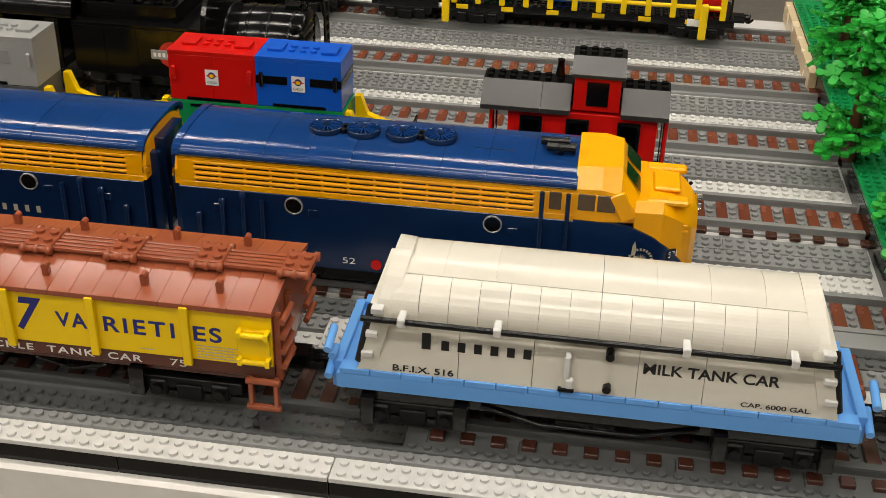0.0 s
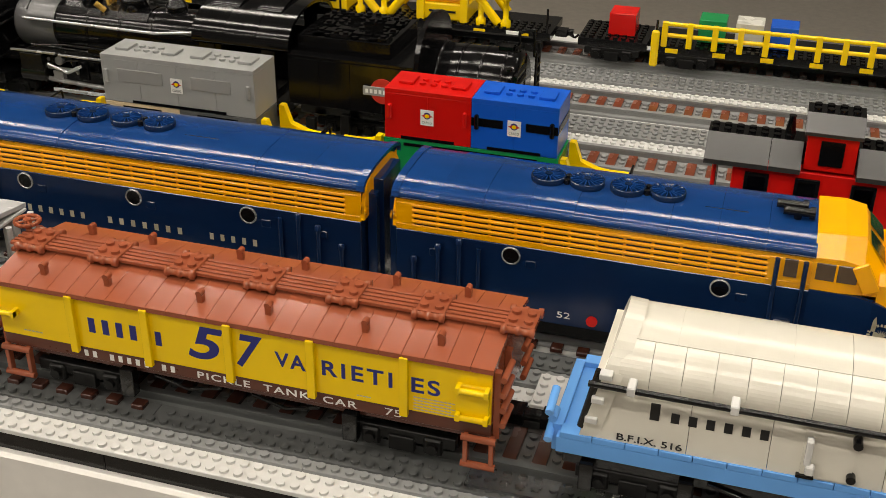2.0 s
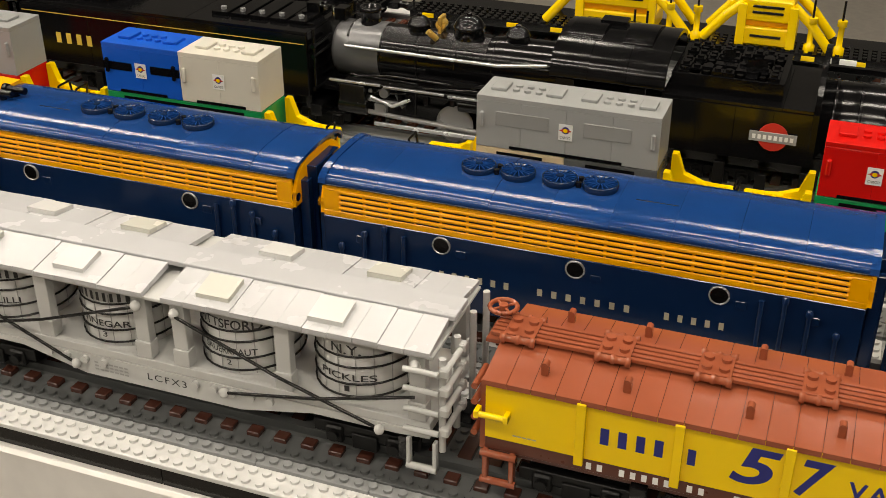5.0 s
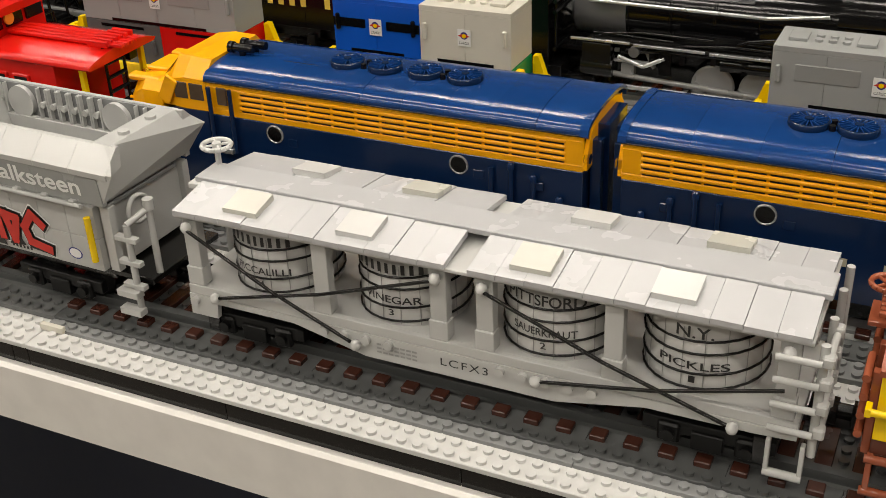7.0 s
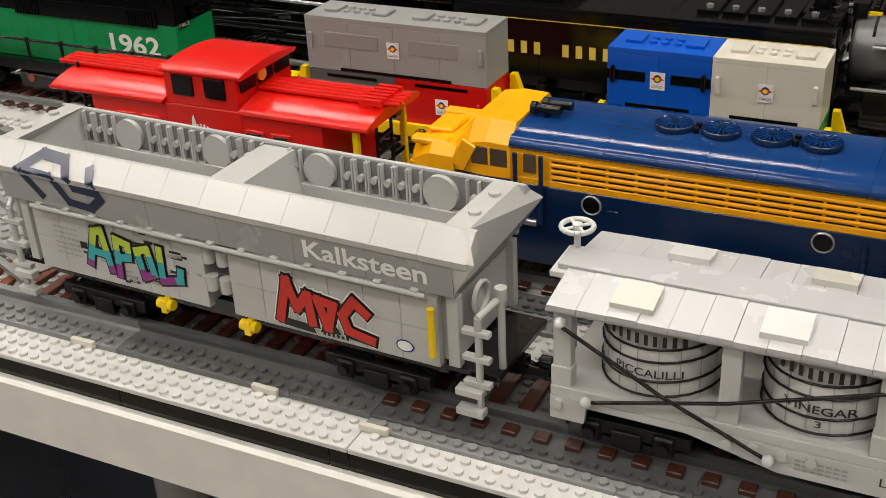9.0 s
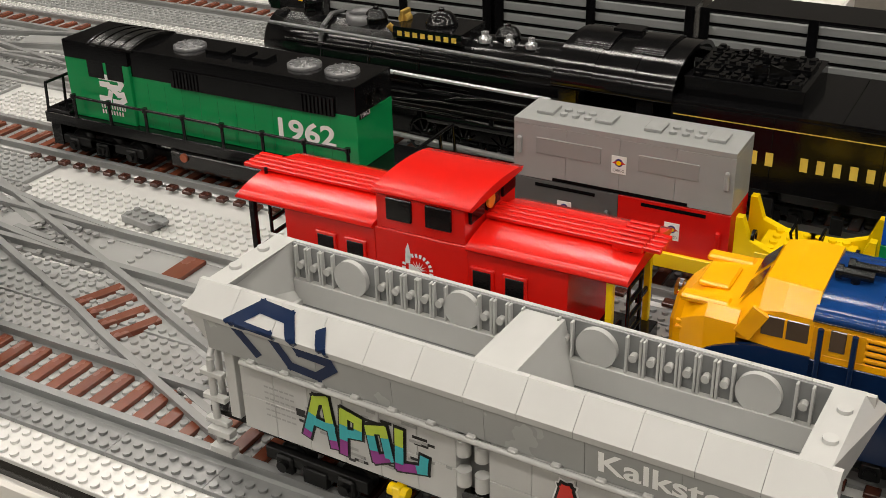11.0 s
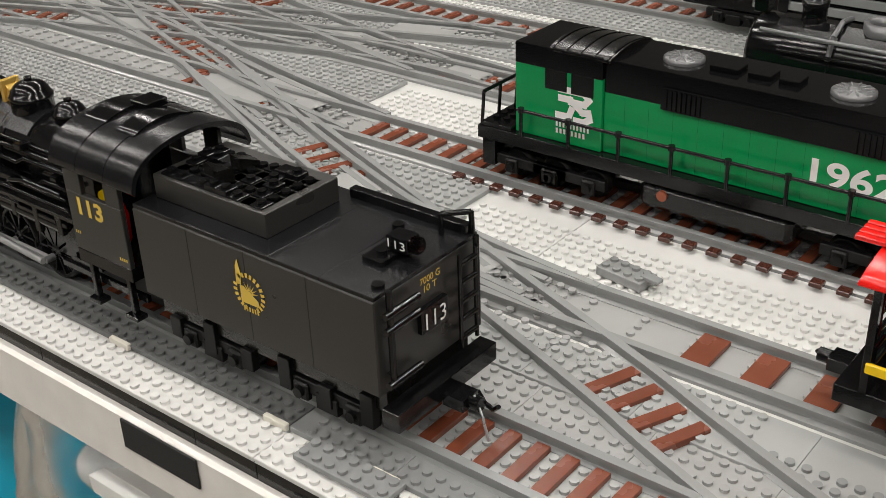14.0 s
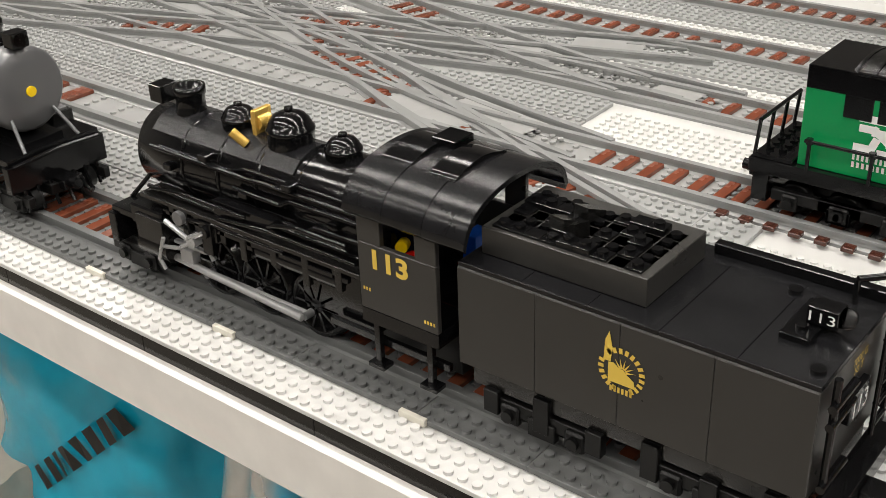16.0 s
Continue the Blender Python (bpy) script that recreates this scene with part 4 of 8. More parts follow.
for p, q in (((-0.765, -0.037, 0.0735), (-0.672, -0.0375, 0.0285)), ((-0.752, -0.0375, 0.0365), (-0.629, -0.037, 0.0735)), ((-0.606, -0.037, 0.0735), (-0.492, -0.0375, 0.0320)), ((-0.580, -0.0375, 0.0320), (-0.473, -0.037, 0.0560))):
    m = tuple((p[i] + q[i]) / 2 - (0.0025 if i == 2 else 0) for i in range(3))
    part("truss_cord", Geo().tube([p, m, q], 0.0009, 6), SATIN, barrel_car)
    part("cord_knob", Geo().lathe(q if q[2] < 0.05 else p, [(0.0005, -0.0028), (0.0022, -0.002), (0.0028, 0), (0.0022, 0.002), (0.0005, 0.0028)], 12), WHITE, barrel_car)
part("eave_board", Geo().cbox(XA - 0.002, XB + 0.002, -0.0355, 0.0355, 0.0782, 0.0802), PGREY, barrel_car)
for c0, c1 in ((XA - 0.001, -0.6235), (-0.6125, XB + 0.001)):
    n = 11
    for i in range(n):
        a, b = c0 + (c1 - c0) * i / n, c0 + (c1 - c0) * (i + 1) / n
        for s in (-1, 1):
            dz = 0.0002 * ((i * 7) % 3)
            part("roof_plank", Geo().prism([(s * 0.0368, 0.0800 + dz), (s * 0.0368, 0.0826 + dz), (s * 0.010, 0.0866 + dz), (s * 0.010, 0.0838)], "x", a + 0.00012, b - 0.00012), ROOFW, barrel_car)
part("running_board", Geo().cbox(XA - 0.006, XB + 0.004, -0.0095, 0.0095, 0.0850, 0.0880), ROOFW, barrel_car)
for i, x in enumerate((-0.735, -0.672, -0.585, -0.522)):
    for s in (-1, 1):
        xx = x + (0.012 if s > 0 else 0)
        part("roof_hatch", Geo().prism([(s * 0.031, 0.0830), (s * 0.031, 0.0862), (s * 0.0145, 0.0892), (s * 0.0145, 0.0858)], "x", xx - 0.0095, xx + 0.0095), IVORY if (i + (s > 0)) % 2 == 0 else WHITE, barrel_car)
handwheel(barrel_car, (-0.773, 0.008, 0.0985), 0.0075, WHITE)
part("brake_platform", Geo().cbox(-0.779, -0.766, -0.012, 0.014, 0.0818, 0.0850), WHITE, barrel_car)
for e, x in ((-1, XA), (1, XB)):
    for y in (-0.033, -0.012, 0.012, 0.033) if e > 0 else (0.012,):
        part("end_post", Geo().cyl((x + e * 0.006, y, 0.024), (x + e * 0.006, y, 0.079), 0.0019, 10), PGREY, barrel_car)
    for i, z in enumerate((0.038, 0.050, 0.062, 0.073) if e > 0 else ()):
        part("end_rung", Geo().cyl((x + e * 0.008, -0.036, z), (x + e * 0.008, -0.010, z - 0.001), 0.0017, 8), PGREY, barrel_car)
        part("clip", Geo().cbox(x + e * 0.008 - 0.0025, x + e * 0.008 + 0.0025, -0.0375, -0.0315, z - 0.0026, z + 0.0026, 0.0008), PGREY, barrel_car)
        part("clip", Geo().cbox(x + e * 0.008 - 0.0025, x + e * 0.008 + 0.0025, -0.0135, -0.0085, z - 0.0026, z + 0.0026, 0.0008), PGREY, barrel_car)
        if e > 0:
            part("side_rung", Geo().cyl((x - e * 0.012, -0.0385, z), (x + e * 0.006, -0.0385, z), 0.0016, 8), PGREY, barrel_car)
    if e < 0:
        continue
    part("stirrup_step", Geo().cbox(x - e * 0.004 - 0.008, x - e * 0.004 - 0.006, -0.037, -0.033, 0.012, 0.030).cbox(x - e * 0.004 + 0.006, x - e * 0.004 + 0.008, -0.037, -0.033, 0.012, 0.030).cyl((x - e * 0.004 - 0.008, -0.036, 0.013), (x - e * 0.004 + 0.008, -0.036, 0.013), 0.002, 8), PGREY, barrel_car)
lettering("lettering", "LCFX3", barrel_car, INKBLACK, -0.628, -0.604, 0.0270, 0.0042, -0.0352, space=1.2)
for i in range(3):
    bars("small_print", "mmmmmmm", barrel_car, INKGREY, -0.662, -0.640, 0.0255 + 0.0022 * i, 0.0011, -0.0352, fill=0.8)
for x in (-0.735, -0.503):
    bogie(barrel_car, x, 0, 0.034)
for x in (-0.758, -0.480):
    part("step_block", Geo().cbox(x - 0.0035, x + 0.0035, -0.034, -0.029, 0.014, 0.028), BLACK, barrel_car)
coupling(barrel_car, XA, -1)
coupling(barrel_car, XB, 1)

# ---- limestone hopper wagon ----
hop = thing("hopper_wagon", "light grey limestone hopper wagon model with graffiti prints, open and empty", "train wagon", "front train wagons", (0.0, Y1, 0))
hop.matrix_world = Matrix.Translation((-0.815, Y1 - 0.001, 0)) @ Matrix.Rotation(math.radians(-2.2), 4, "Z") @ Matrix.Translation((0.815, 0, 0))
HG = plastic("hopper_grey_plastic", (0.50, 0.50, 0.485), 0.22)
# Flared panels get a darker grey than the lower sides and the rim.
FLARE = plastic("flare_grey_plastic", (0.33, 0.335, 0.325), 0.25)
XA, XB = -1.078, -0.824
part("underframe", Geo().cbox(XA, XB, -0.026, 0.026, 0.026, 0.036), SATIN, hop)
for a, b in ((XA, -0.960), (-0.944, XB)):
    w = (b - a) / 6
    for i in range(6):
        for z0, z1 in ((0.0345, 0.0535), (0.0537, 0.0725)):
            part("side_panel", Geo().cbox(a + w * i + 0.0001, a + w * (i + 1) - 0.0001, -0.0335, -0.0290, z0, z1, 0.0002), HG, hop)
    part("inner_wall", Geo().cbox(a + 0.001, b - 0.001, -0.0285, 0.0335, 0.0350, 0.0720), HG, hop)
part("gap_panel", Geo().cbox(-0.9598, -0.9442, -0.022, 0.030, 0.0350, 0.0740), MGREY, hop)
for x in (-0.957, -0.948):
    for z in (0.050, 0.066):
        part("valve", Geo().cyl((x, -0.032, z - 0.004), (x, -0.032, z + 0.004), 0.0034, 12), HG, hop)
part("pipe", Geo().tube([(XA + 0.004, -0.0368, 0.0742), (XB - 0.004, -0.0368, 0.0742)], 0.0014, 8), HG, hop)
for i in range(13):
    x = XA + 0.010 + (XB - XA - 0.02) * i / 12
    part("pipe_clip", Geo().cbox(x - 0.0022, x + 0.0022, -0.0375, -0.033, 0.0728, 0.0768, 0.0005), HG, hop)
RX0, RX1 = -1.106, -0.802
def hop_rings(x0, x1, prof):
    return Geo().prism(prof, "x", x0, x1)
bx = [RX0 + 0.012, -1.030, -0.990, -0.945, -0.900, -0.860, RX1 - 0.012]
for a, b in zip(bx, bx[1:]):
    for s in (-1, 1):
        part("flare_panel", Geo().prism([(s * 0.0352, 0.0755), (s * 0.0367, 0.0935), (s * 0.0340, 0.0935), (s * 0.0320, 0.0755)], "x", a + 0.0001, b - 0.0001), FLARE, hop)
nn = 12
for i in range(nn):
    a, b = RX0 + 0.004 + (RX1 - RX0 - 0.008) * i / nn, RX0 + 0.004 + (RX1 - RX0 - 0.008) * (i + 1) / nn
    for s in (-1, 1):
        part("rim_slope", Geo().prism([(s * 0.0372, 0.0925), (s * 0.0378, 0.0958), (s * 0.0268, 0.1068), (s * 0.0245, 0.1068), (s * 0.0255, 0.0960)], "x", a + 0.0001, b - 0.0001), PGREY, hop)
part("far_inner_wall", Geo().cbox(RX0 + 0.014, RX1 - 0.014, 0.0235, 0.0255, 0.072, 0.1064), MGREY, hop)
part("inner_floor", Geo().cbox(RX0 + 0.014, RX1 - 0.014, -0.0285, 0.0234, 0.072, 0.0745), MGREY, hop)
i = 0
x = RX0 + 0.026
while x < RX1 - 0.022:
    if min(abs(x - d) for d in (-1.050, -0.988, -0.948, -0.921, -0.850)) > 0.0115:
        part("rib_brick", Geo().cbox(x - 0.0038, x - 0.0026, 0.0205, 0.0234, 0.088, 0.1062, 0.0003).cbox(x + 0.0026, x + 0.0038, 0.0205, 0.0234, 0.088, 0.1062, 0.0003).cyl((x, 0.0200, 0.0965), (x, 0.0234, 0.0965), 0.0019, 10), HG, hop)
    x += 0.0080
part("inner_ledge", Geo().cbox(RX0 + 0.016, RX1 - 0.016, 0.0198, 0.0234, 0.0746, 0.0880), HG, hop)
for x in (-1.050, -0.988, -0.921, -0.850):
    part("round_panel", Geo().cyl((x, 0.0205, 0.0962), (x, 0.0234, 0.0962), 0.0095, 28), HG, hop)
part("divider", Geo().prism([(-0.957, 0.0746), (-0.957, 0.1050), (-0.937, 0.1050), (-0.930, 0.0746)], "y", -0.0250, 0.0233), PGREY, hop)
for s, xe in ((-1, RX0), (1, RX1)):
    ring0 = [(xe - s * 0.012, -0.0345, 0.0775), (xe - s * 0.012, 0.0345, 0.0775), (xe, 0.0376, 0.0960), (xe - s * 0.008, 0.0268, 0.1070), (xe - s * 0.008, -0.0268, 0.1070), (xe, -0.0376, 0.0960)]
    ring1 = [(p[0] - s * 0.012, p[1] * 0.98, p[2]) for p in ring0]
    part("end_rim", Geo().loft([ring0, ring1]), PGREY, hop)
    part("end_wall", Geo().cbox(min(xe - s * 0.016, xe - s * 0.026), max(xe - s * 0.016, xe - s * 0.026), -0.028, 0.028, 0.036, 0.0775), HG, hop)
    for y in (-0.0110, 0.0100):
        st = Geo().stud(xe - s * 0.0125, y, 0.1070, 14, 0.0030)
        part("rim_stud", st, PGREY, hop)
    xx = XB if s > 0 else XA
    for yq in (-0.030, 0.030):
        part("end_frame", Geo().cbox(min(xx + s * 0.004, xx + s * 0.010), max(xx + s * 0.004, xx + s * 0.010), yq - 0.0025, yq + 0.0025, 0.036, 0.074), HG, hop)
    if s > 0:
        part("hand_bar", Geo().cyl((xx - s * 0.002, -0.0365, 0.042), (xx - s * 0.002, -0.0365, 0.068), 0.0018, 10), YELLOW, hop, "yellow grab bar")
    gp = Geo()
    for z in (0.030, 0.044, 0.058):
        gp.cbox(min(xx + s * 0.012, xx + s * 0.026), max(xx + s * 0.012, xx + s * 0.026), -0.034, -0.030, z - 0.0015, z + 0.0015)
    gp.cyl((xx + s * 0.020, -0.032, 0.014), (xx + s * 0.020, -0.032, 0.066), 0.0019, 10).cyl((xx + s * 0.026, -0.020, 0.03), (xx + s * 0.026, -0.020, 0.074), 0.0019, 10).cyl((xx + s * 0.020, -0.032, 0.066), (xx + s * 0.026, -0.020, 0.072), 0.0018, 8).cyl((xx + s * 0.026, -0.020, 0.071), (xx + s * 0.026, -0.020, 0.077), 0.0030, 10)
    part("end_platform_rail", gp, PGREY, hop)
    part("end_platform", Geo().cbox(min(xx, xx + s * 0.028), max(xx, xx + s * 0.028), -0.028, 0.028, 0.030, 0.0335), SATIN, hop)
    part("stirrup_step", Geo().cbox(xx + s * 0.016 - 0.007, xx + s * 0.016 + 0.007, -0.037, -0.031, 0.013, 0.017).cbox(xx + s * 0.016 - 0.007, xx + s * 0.016 + 0.007, -0.037, -0.031, 0.024, 0.028), PGREY, hop)
for x in (-0.990, -0.935):
    part("yellow_lever", Geo().cyl((x - 0.005, -0.034, 0.0300), (x + 0.005, -0.034, 0.0300), 0.0030, 10).cbox(x - 0.002, x + 0.002, -0.037, -0.030, 0.0255, 0.0335), YELLOW, hop)
g = part("end_wheel", Geo().lathe((XB + 0.013, -0.014, 0.066), [(0.0085, -0.001), (0.0085, 0.001), (0.0065, 0.001), (0.0065, -0.001)], 18, "x"), PGREY, hop)
kf = (0.0367 - 0.0352) / 0.018
def flare_y(z):
    return -(0.0352 + (z - 0.0755) * kf) - 0.0003
lettering("lettering", "Kalksteen", hop, INKWHITE, -0.894, -0.827, 0.0800, 0.0100, flare_y(0.0800), back=-0.0100 * kf, bold=0.02)
def decal(name, shapes, mat, parent, y, x0, z0, w, h, k=0.0):
    g = Geo()
    for i, sh in enumerate(shapes):
        g.add([(x0 + w * u, y(z0 + h * v) - 0.000002 * i, z0 + h * v) for u, v in sh], [tuple(range(len(sh)))])
    ob = part(name, g, mat, parent)
    return tagged(ob, kind="stuff") if len(shapes) > 3 else ob
def hopper_side(z):
    """The outer face of the hopper at height z."""
    if z < 0.0942:
        return flare_y(z)
    return -0.0381 + (z - 0.0958) * (0.0110 / 0.0110) - 0.0003 if z > 0.0958 else -0.0381


def folded(quads, x0, z0, w, h, n=8):
    g = Geo()
    for q in quads:
        vs = []
        for i in range(n + 1):
            for j in range(n + 1):
                s, t = i / n, j / n
                u = (1 - s) * (1 - t) * q[0][0] + s * (1 - t) * q[1][0] + s * t * q[2][0] + (1 - s) * t * q[3][0]
                v = (1 - s) * (1 - t) * q[0][1] + s * (1 - t) * q[1][1] + s * t * q[2][1] + (1 - s) * t * q[3][1]
                z = z0 + h * v
                vs.append((x0 + w * u, hopper_side(z), z))
        g.add(vs, [(i * (n + 1) + j, (i + 1) * (n + 1) + j, (i + 1) * (n + 1) + j + 1, i * (n + 1) + j + 1) for i in range(n) for j in range(n)])
    return g


def strokes(lines, w, aspect):
    """Quads along broken lines, w wide, in units of a field that is aspect times as wide as high."""
    out = []
    for line in lines:
        for (u0, v0), (u1, v1) in zip(line, line[1:]):
            du, dv = (u1 - u0) * aspect, v1 - v0
            n = math.hypot(du, dv)
            eu, ev = du / n * w * 0.42, dv / n * w * 0.42
            pu, pv = -dv / n * w / 2, du / n * w / 2
            a, b = (u0 * aspect - eu, v0 - ev), (u1 * aspect + eu, v1 + ev)
            out.append([((p[0] + q * pu) / aspect, p[1] + q * pv) for p, q in ((a, -1), (b, -1), (b, 1), (a, 1))])
    return out


NS_LINES = [[(0.26, 0.12), (0.05, 0.62), (0.28, 0.93), (0.54, 0.90), (0.68, 0.44), (0.88, 0.42)], [(0.84, 0.82), (0.96, 0.32), (0.82, 0.06), (0.58, 0.10), (0.42, 0.60), (0.14, 0.62)]]
for q, quad in enumerate(strokes(NS_LINES, 0.17, 2.1)):
    mark = folded([quad], -1.080, 0.0785, 0.062, 0.0275)
    mark.v = [(x, y - 0.00003 * q, z) for x, y, z in mark.v]
    part("blue_mark", mark, NAVY, hop)
FL = lambda z: -0.0338
rr = random.Random(9)
MOC = [[(0.03, 0.12), (0.13, 0.90), (0.22, 0.40), (0.34, 0.70), (0.37, 0.18)], [(0.44, 0.66), (0.60, 0.62), (0.53, 0.16), (0.44, 0.66)], [(0.93, 0.60), (0.81, 0.78), (0.69, 0.48), (0.74, 0.20), (0.97, 0.12)]]
decal("graffiti_rim", strokes(MOC, 0.30, 1.9), INKWHITE, hop, FL, -0.9155, 0.0368, 0.057, 0.0300)
decal("graffiti_outline", strokes(MOC, 0.25, 1.9), INKBLACK, hop, lambda z: -0.0341, -0.9155, 0.0368, 0.057, 0.0300)
decal("graffiti_shade", [[(0.0, 0.02), (0.40, -0.02), (0.36, 0.14), (0.04, 0.16)], [(0.44, 0.04), (0.66, 0.08), (0.60, 0.24), (0.50, 0.22)], [(0.70, 0.06), (1.02, 0.0), (0.98, 0.16), (0.76, 0.18)]], INKBLACK, hop, lambda z: -0.0345, -0.9155, 0.0368, 0.057, 0.0300)
decal("graffiti", strokes(MOC, 0.17, 1.9), INKRED, hop, lambda z: -0.0347, -0.9155, 0.0368, 0.057, 0.0300)
bars("small_print", "mmmmmm", hop, INKBLACK, -0.889, -0.873, 0.0372, 0.0018, -0.0349, fill=0.6)
for k in range(60):
    a = rr.uniform(0, 6.283)
    rad = rr.uniform(0.55, 1.0)
    u, v, w = 0.5 + 0.54 * rad * math.cos(a), 0.5 + 0.50 * rad * math.sin(a), rr.uniform(0.03, 0.11)
    decal("graffiti_speck", [[(u, v), (u + w, v), (u + w, v + 0.045), (u, v + 0.045)]], (INKGREY, INKBLACK)[k % 3 == 0], hop, lambda z, k=k: -0.03375 - 0.00001 * (k % 9), -1.044, 0.036, 0.076, 0.034)
WILD = [[(0.02, 0.20), (0.12, 0.92), (0.20, 0.98), (0.25, 0.15)], [(0.08, 0.50), (0.24, 0.46)], [(0.33, 0.10), (0.35, 0.86), (0.47, 0.80), (0.46, 0.52), (0.36, 0.48)], [(0.56, 0.72), (0.67, 0.80), (0.71, 0.30), (0.60, 0.18), (0.56, 0.72)], [(0.80, 0.86), (0.79, 0.20), (0.98, 0.30), (0.99, 0.50)]]
leaning = lambda z: -0.0339
decal("graffiti_outline", strokes(WILD, 0.24, 2.3), INKBLACK, hop, leaning, -1.041, 0.0385, 0.066, 0.0290)
for mat, lo, hi, k in ((INKPURPLE, -0.2, 0.34, 0), (INKTEAL, 0.30, 0.68, 1), (INKLIME, 0.62, 1.3, 2)):
    cells = []
    for q in strokes(WILD, 0.155, 2.3):
        for n in range(12):
            f0, f1 = n / 12, (n + 1) / 12
            mixp = lambda a, b, f: (a[0] + (b[0] - a[0]) * f, a[1] + (b[1] - a[1]) * f)
            c = [mixp(q[0], q[1], f0), mixp(q[0], q[1], f1), mixp(q[3], q[2], f1), mixp(q[3], q[2], f0)]
            if lo <= sum(p[1] for p in c) / 4 + 0.03 * math.sin(9 * c[0][0]) < hi:
                cells.append(c)
    decal("graffiti", cells, mat, hop, lambda z, k=k: -0.0343 - 0.0015 * 0.1 * k, -1.041, 0.0385, 0.066, 0.0290)
decal("round_mark", [[(0.5 + 0.5 * math.cos(i * 0.5236), 0.5 + 0.5 * math.sin(i * 0.5236)) for i in range(12)]], INKBLUE, hop, FL, -0.8475, 0.0385, 0.010, 0.0070)
decal("round_mark", [[(0.5 + 0.42 * math.cos(i * 0.5236), 0.5 + 0.40 * math.sin(i * 0.5236)) for i in range(12)]], INKWHITE, hop, lambda z: -0.0339, -0.8475, 0.0385, 0.010, 0.0070)
for i in range(6):
    bars("small_print", "mmmmmm", hop, INKGREY, -1.064, -1.046, 0.046 + 0.0032 * i, 0.0010, -0.0338, fill=0.8)
for x in (-1.040, -0.862):
    bogie(hop, x, 0, 0.036)
coupling(hop, XA - 0.012, -1)
coupling(hop, XB + 0.012, 1)

# ---- dark blue and amber diesel locomotives ----
Y2 = 0.661


def roof_arc(y0, z0, z1, n=12):
    """Roof outline from the near eave over the top to the far eave."""
    out = []
    for i in range(n + 1):
        a = math.pi * i / n
        y = -y0 * math.copysign(abs(math.cos(a)) ** 0.75, math.cos(a))
        out.append((y, z0 + (z1 - z0) * math.sin(a) ** 0.8))
    return out


def diesel(label, x_rear, x_front, nose, ports, fans, words=()):
    """A streamlined diesel unit; nose is +1 or -1 for a cab towards +x or -x, 0 for none."""
    d = thing("diesel_locomotive", label, "locomotive", "dark blue diesel locomotives", (0, Y2, 0))
    lo, hi = min(x_rear, x_front), max(x_rear, x_front)
    body_hi, body_lo = hi, lo
    W = 0.0338
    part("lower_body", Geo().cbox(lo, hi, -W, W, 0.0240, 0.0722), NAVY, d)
    part("grille_backing", Geo().box(lo + 0.001, hi - 0.001, -W + 0.0012, W - 0.0012, 0.0722, 0.0928), SATIN, d)
    gx0, gx1 = lo + (0.010 if nose <= 0 else 0.010), hi - 0.010
    if nose > 0:
        gx1 = hi - 0.024
    if nose < 0:
        gx0 = lo + 0.024
    for s in (-1, 1):
        yy = s * (W - 0.0004)
        part("amber_band", Geo().cbox(lo, hi, min(yy, yy - s * 0.002), max(yy, yy - s * 0.002), 0.0722, 0.0758, 0.0002), AMBER, d)
        part("amber_band", Geo().cbox(lo, hi, min(yy, yy - s * 0.002), max(yy, yy - s * 0.002), 0.0898, 0.0930, 0.0002), AMBER, d)
        for a, b in ((lo, gx0), (gx1, hi)):
            part("amber_panel", Geo().cbox(a, b, min(yy, yy - s * 0.002), max(yy, yy - s * 0.002), 0.0758, 0.0898, 0.0002), AMBER, d)
        nseg = max(int(round((gx1 - gx0) / 0.0160)), 1)
        for i in range(nseg + 1):
            x = gx0 + (gx1 - gx0) * i / nseg
            part("grille_post", Geo().box(x - 0.0008, x + 0.0008, min(yy - s * 0.0004, yy - s * 0.002), max(yy - s * 0.0004, yy - s * 0.002), 0.0758, 0.0898), AMBER, d)
        if s < 0:
            for j in range(4):
                z = 0.0768 + 0.0035 * j
                part("grille_slat", Geo().cyl((gx0, yy + 0.0008, z + 0.0012), (gx1, yy + 0.0008, z + 0.0012), 0.0013, 6), AMBER, d)
    prof = roof_arc(W + 0.0006, 0.0928, 0.1018)
    nroof = 9
    rq = random.Random(int(1000 * (hi + 5)))
    for i in range(nroof):
        a, b = lo + (hi - lo) * i / nroof, lo + (hi - lo) * (i + 1) / nroof
        dz = rq.uniform(-0.00022, 0.00022)
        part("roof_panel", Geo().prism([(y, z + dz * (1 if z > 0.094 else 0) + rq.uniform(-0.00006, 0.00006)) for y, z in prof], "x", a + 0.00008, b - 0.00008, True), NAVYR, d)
    for xe, e in ((lo, -1), (hi, 1)):
        if e != nose:
            part("end_arch", Geo().prism(roof_arc(W - 0.0004, 0.0735, 0.0996), "x", min(xe, xe + e * 0.0022), max(xe, xe + e * 0.0022)), AMBER, d)
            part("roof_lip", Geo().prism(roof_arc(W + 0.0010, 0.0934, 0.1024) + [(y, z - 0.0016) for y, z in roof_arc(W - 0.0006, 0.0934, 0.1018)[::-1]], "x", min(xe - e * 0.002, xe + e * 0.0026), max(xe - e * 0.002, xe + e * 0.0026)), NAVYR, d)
    part("eave_line", Geo().cbox(lo, hi, -W - 0.0008, -W + 0.0002, 0.0926, 0.0934, 0.0002), SATIN, d)
    for x in ports:
        ring = part("porthole", Geo().lathe((x, -W + 0.001, 0.0655), [(0.0058, 0.0), (0.0058, -0.0018), (0.0050, -0.0022), (0.0047, -0.0008), (0.0047, 0.0)], 24, "y"), SILVER, d, "grey ring porthole with dark glass")
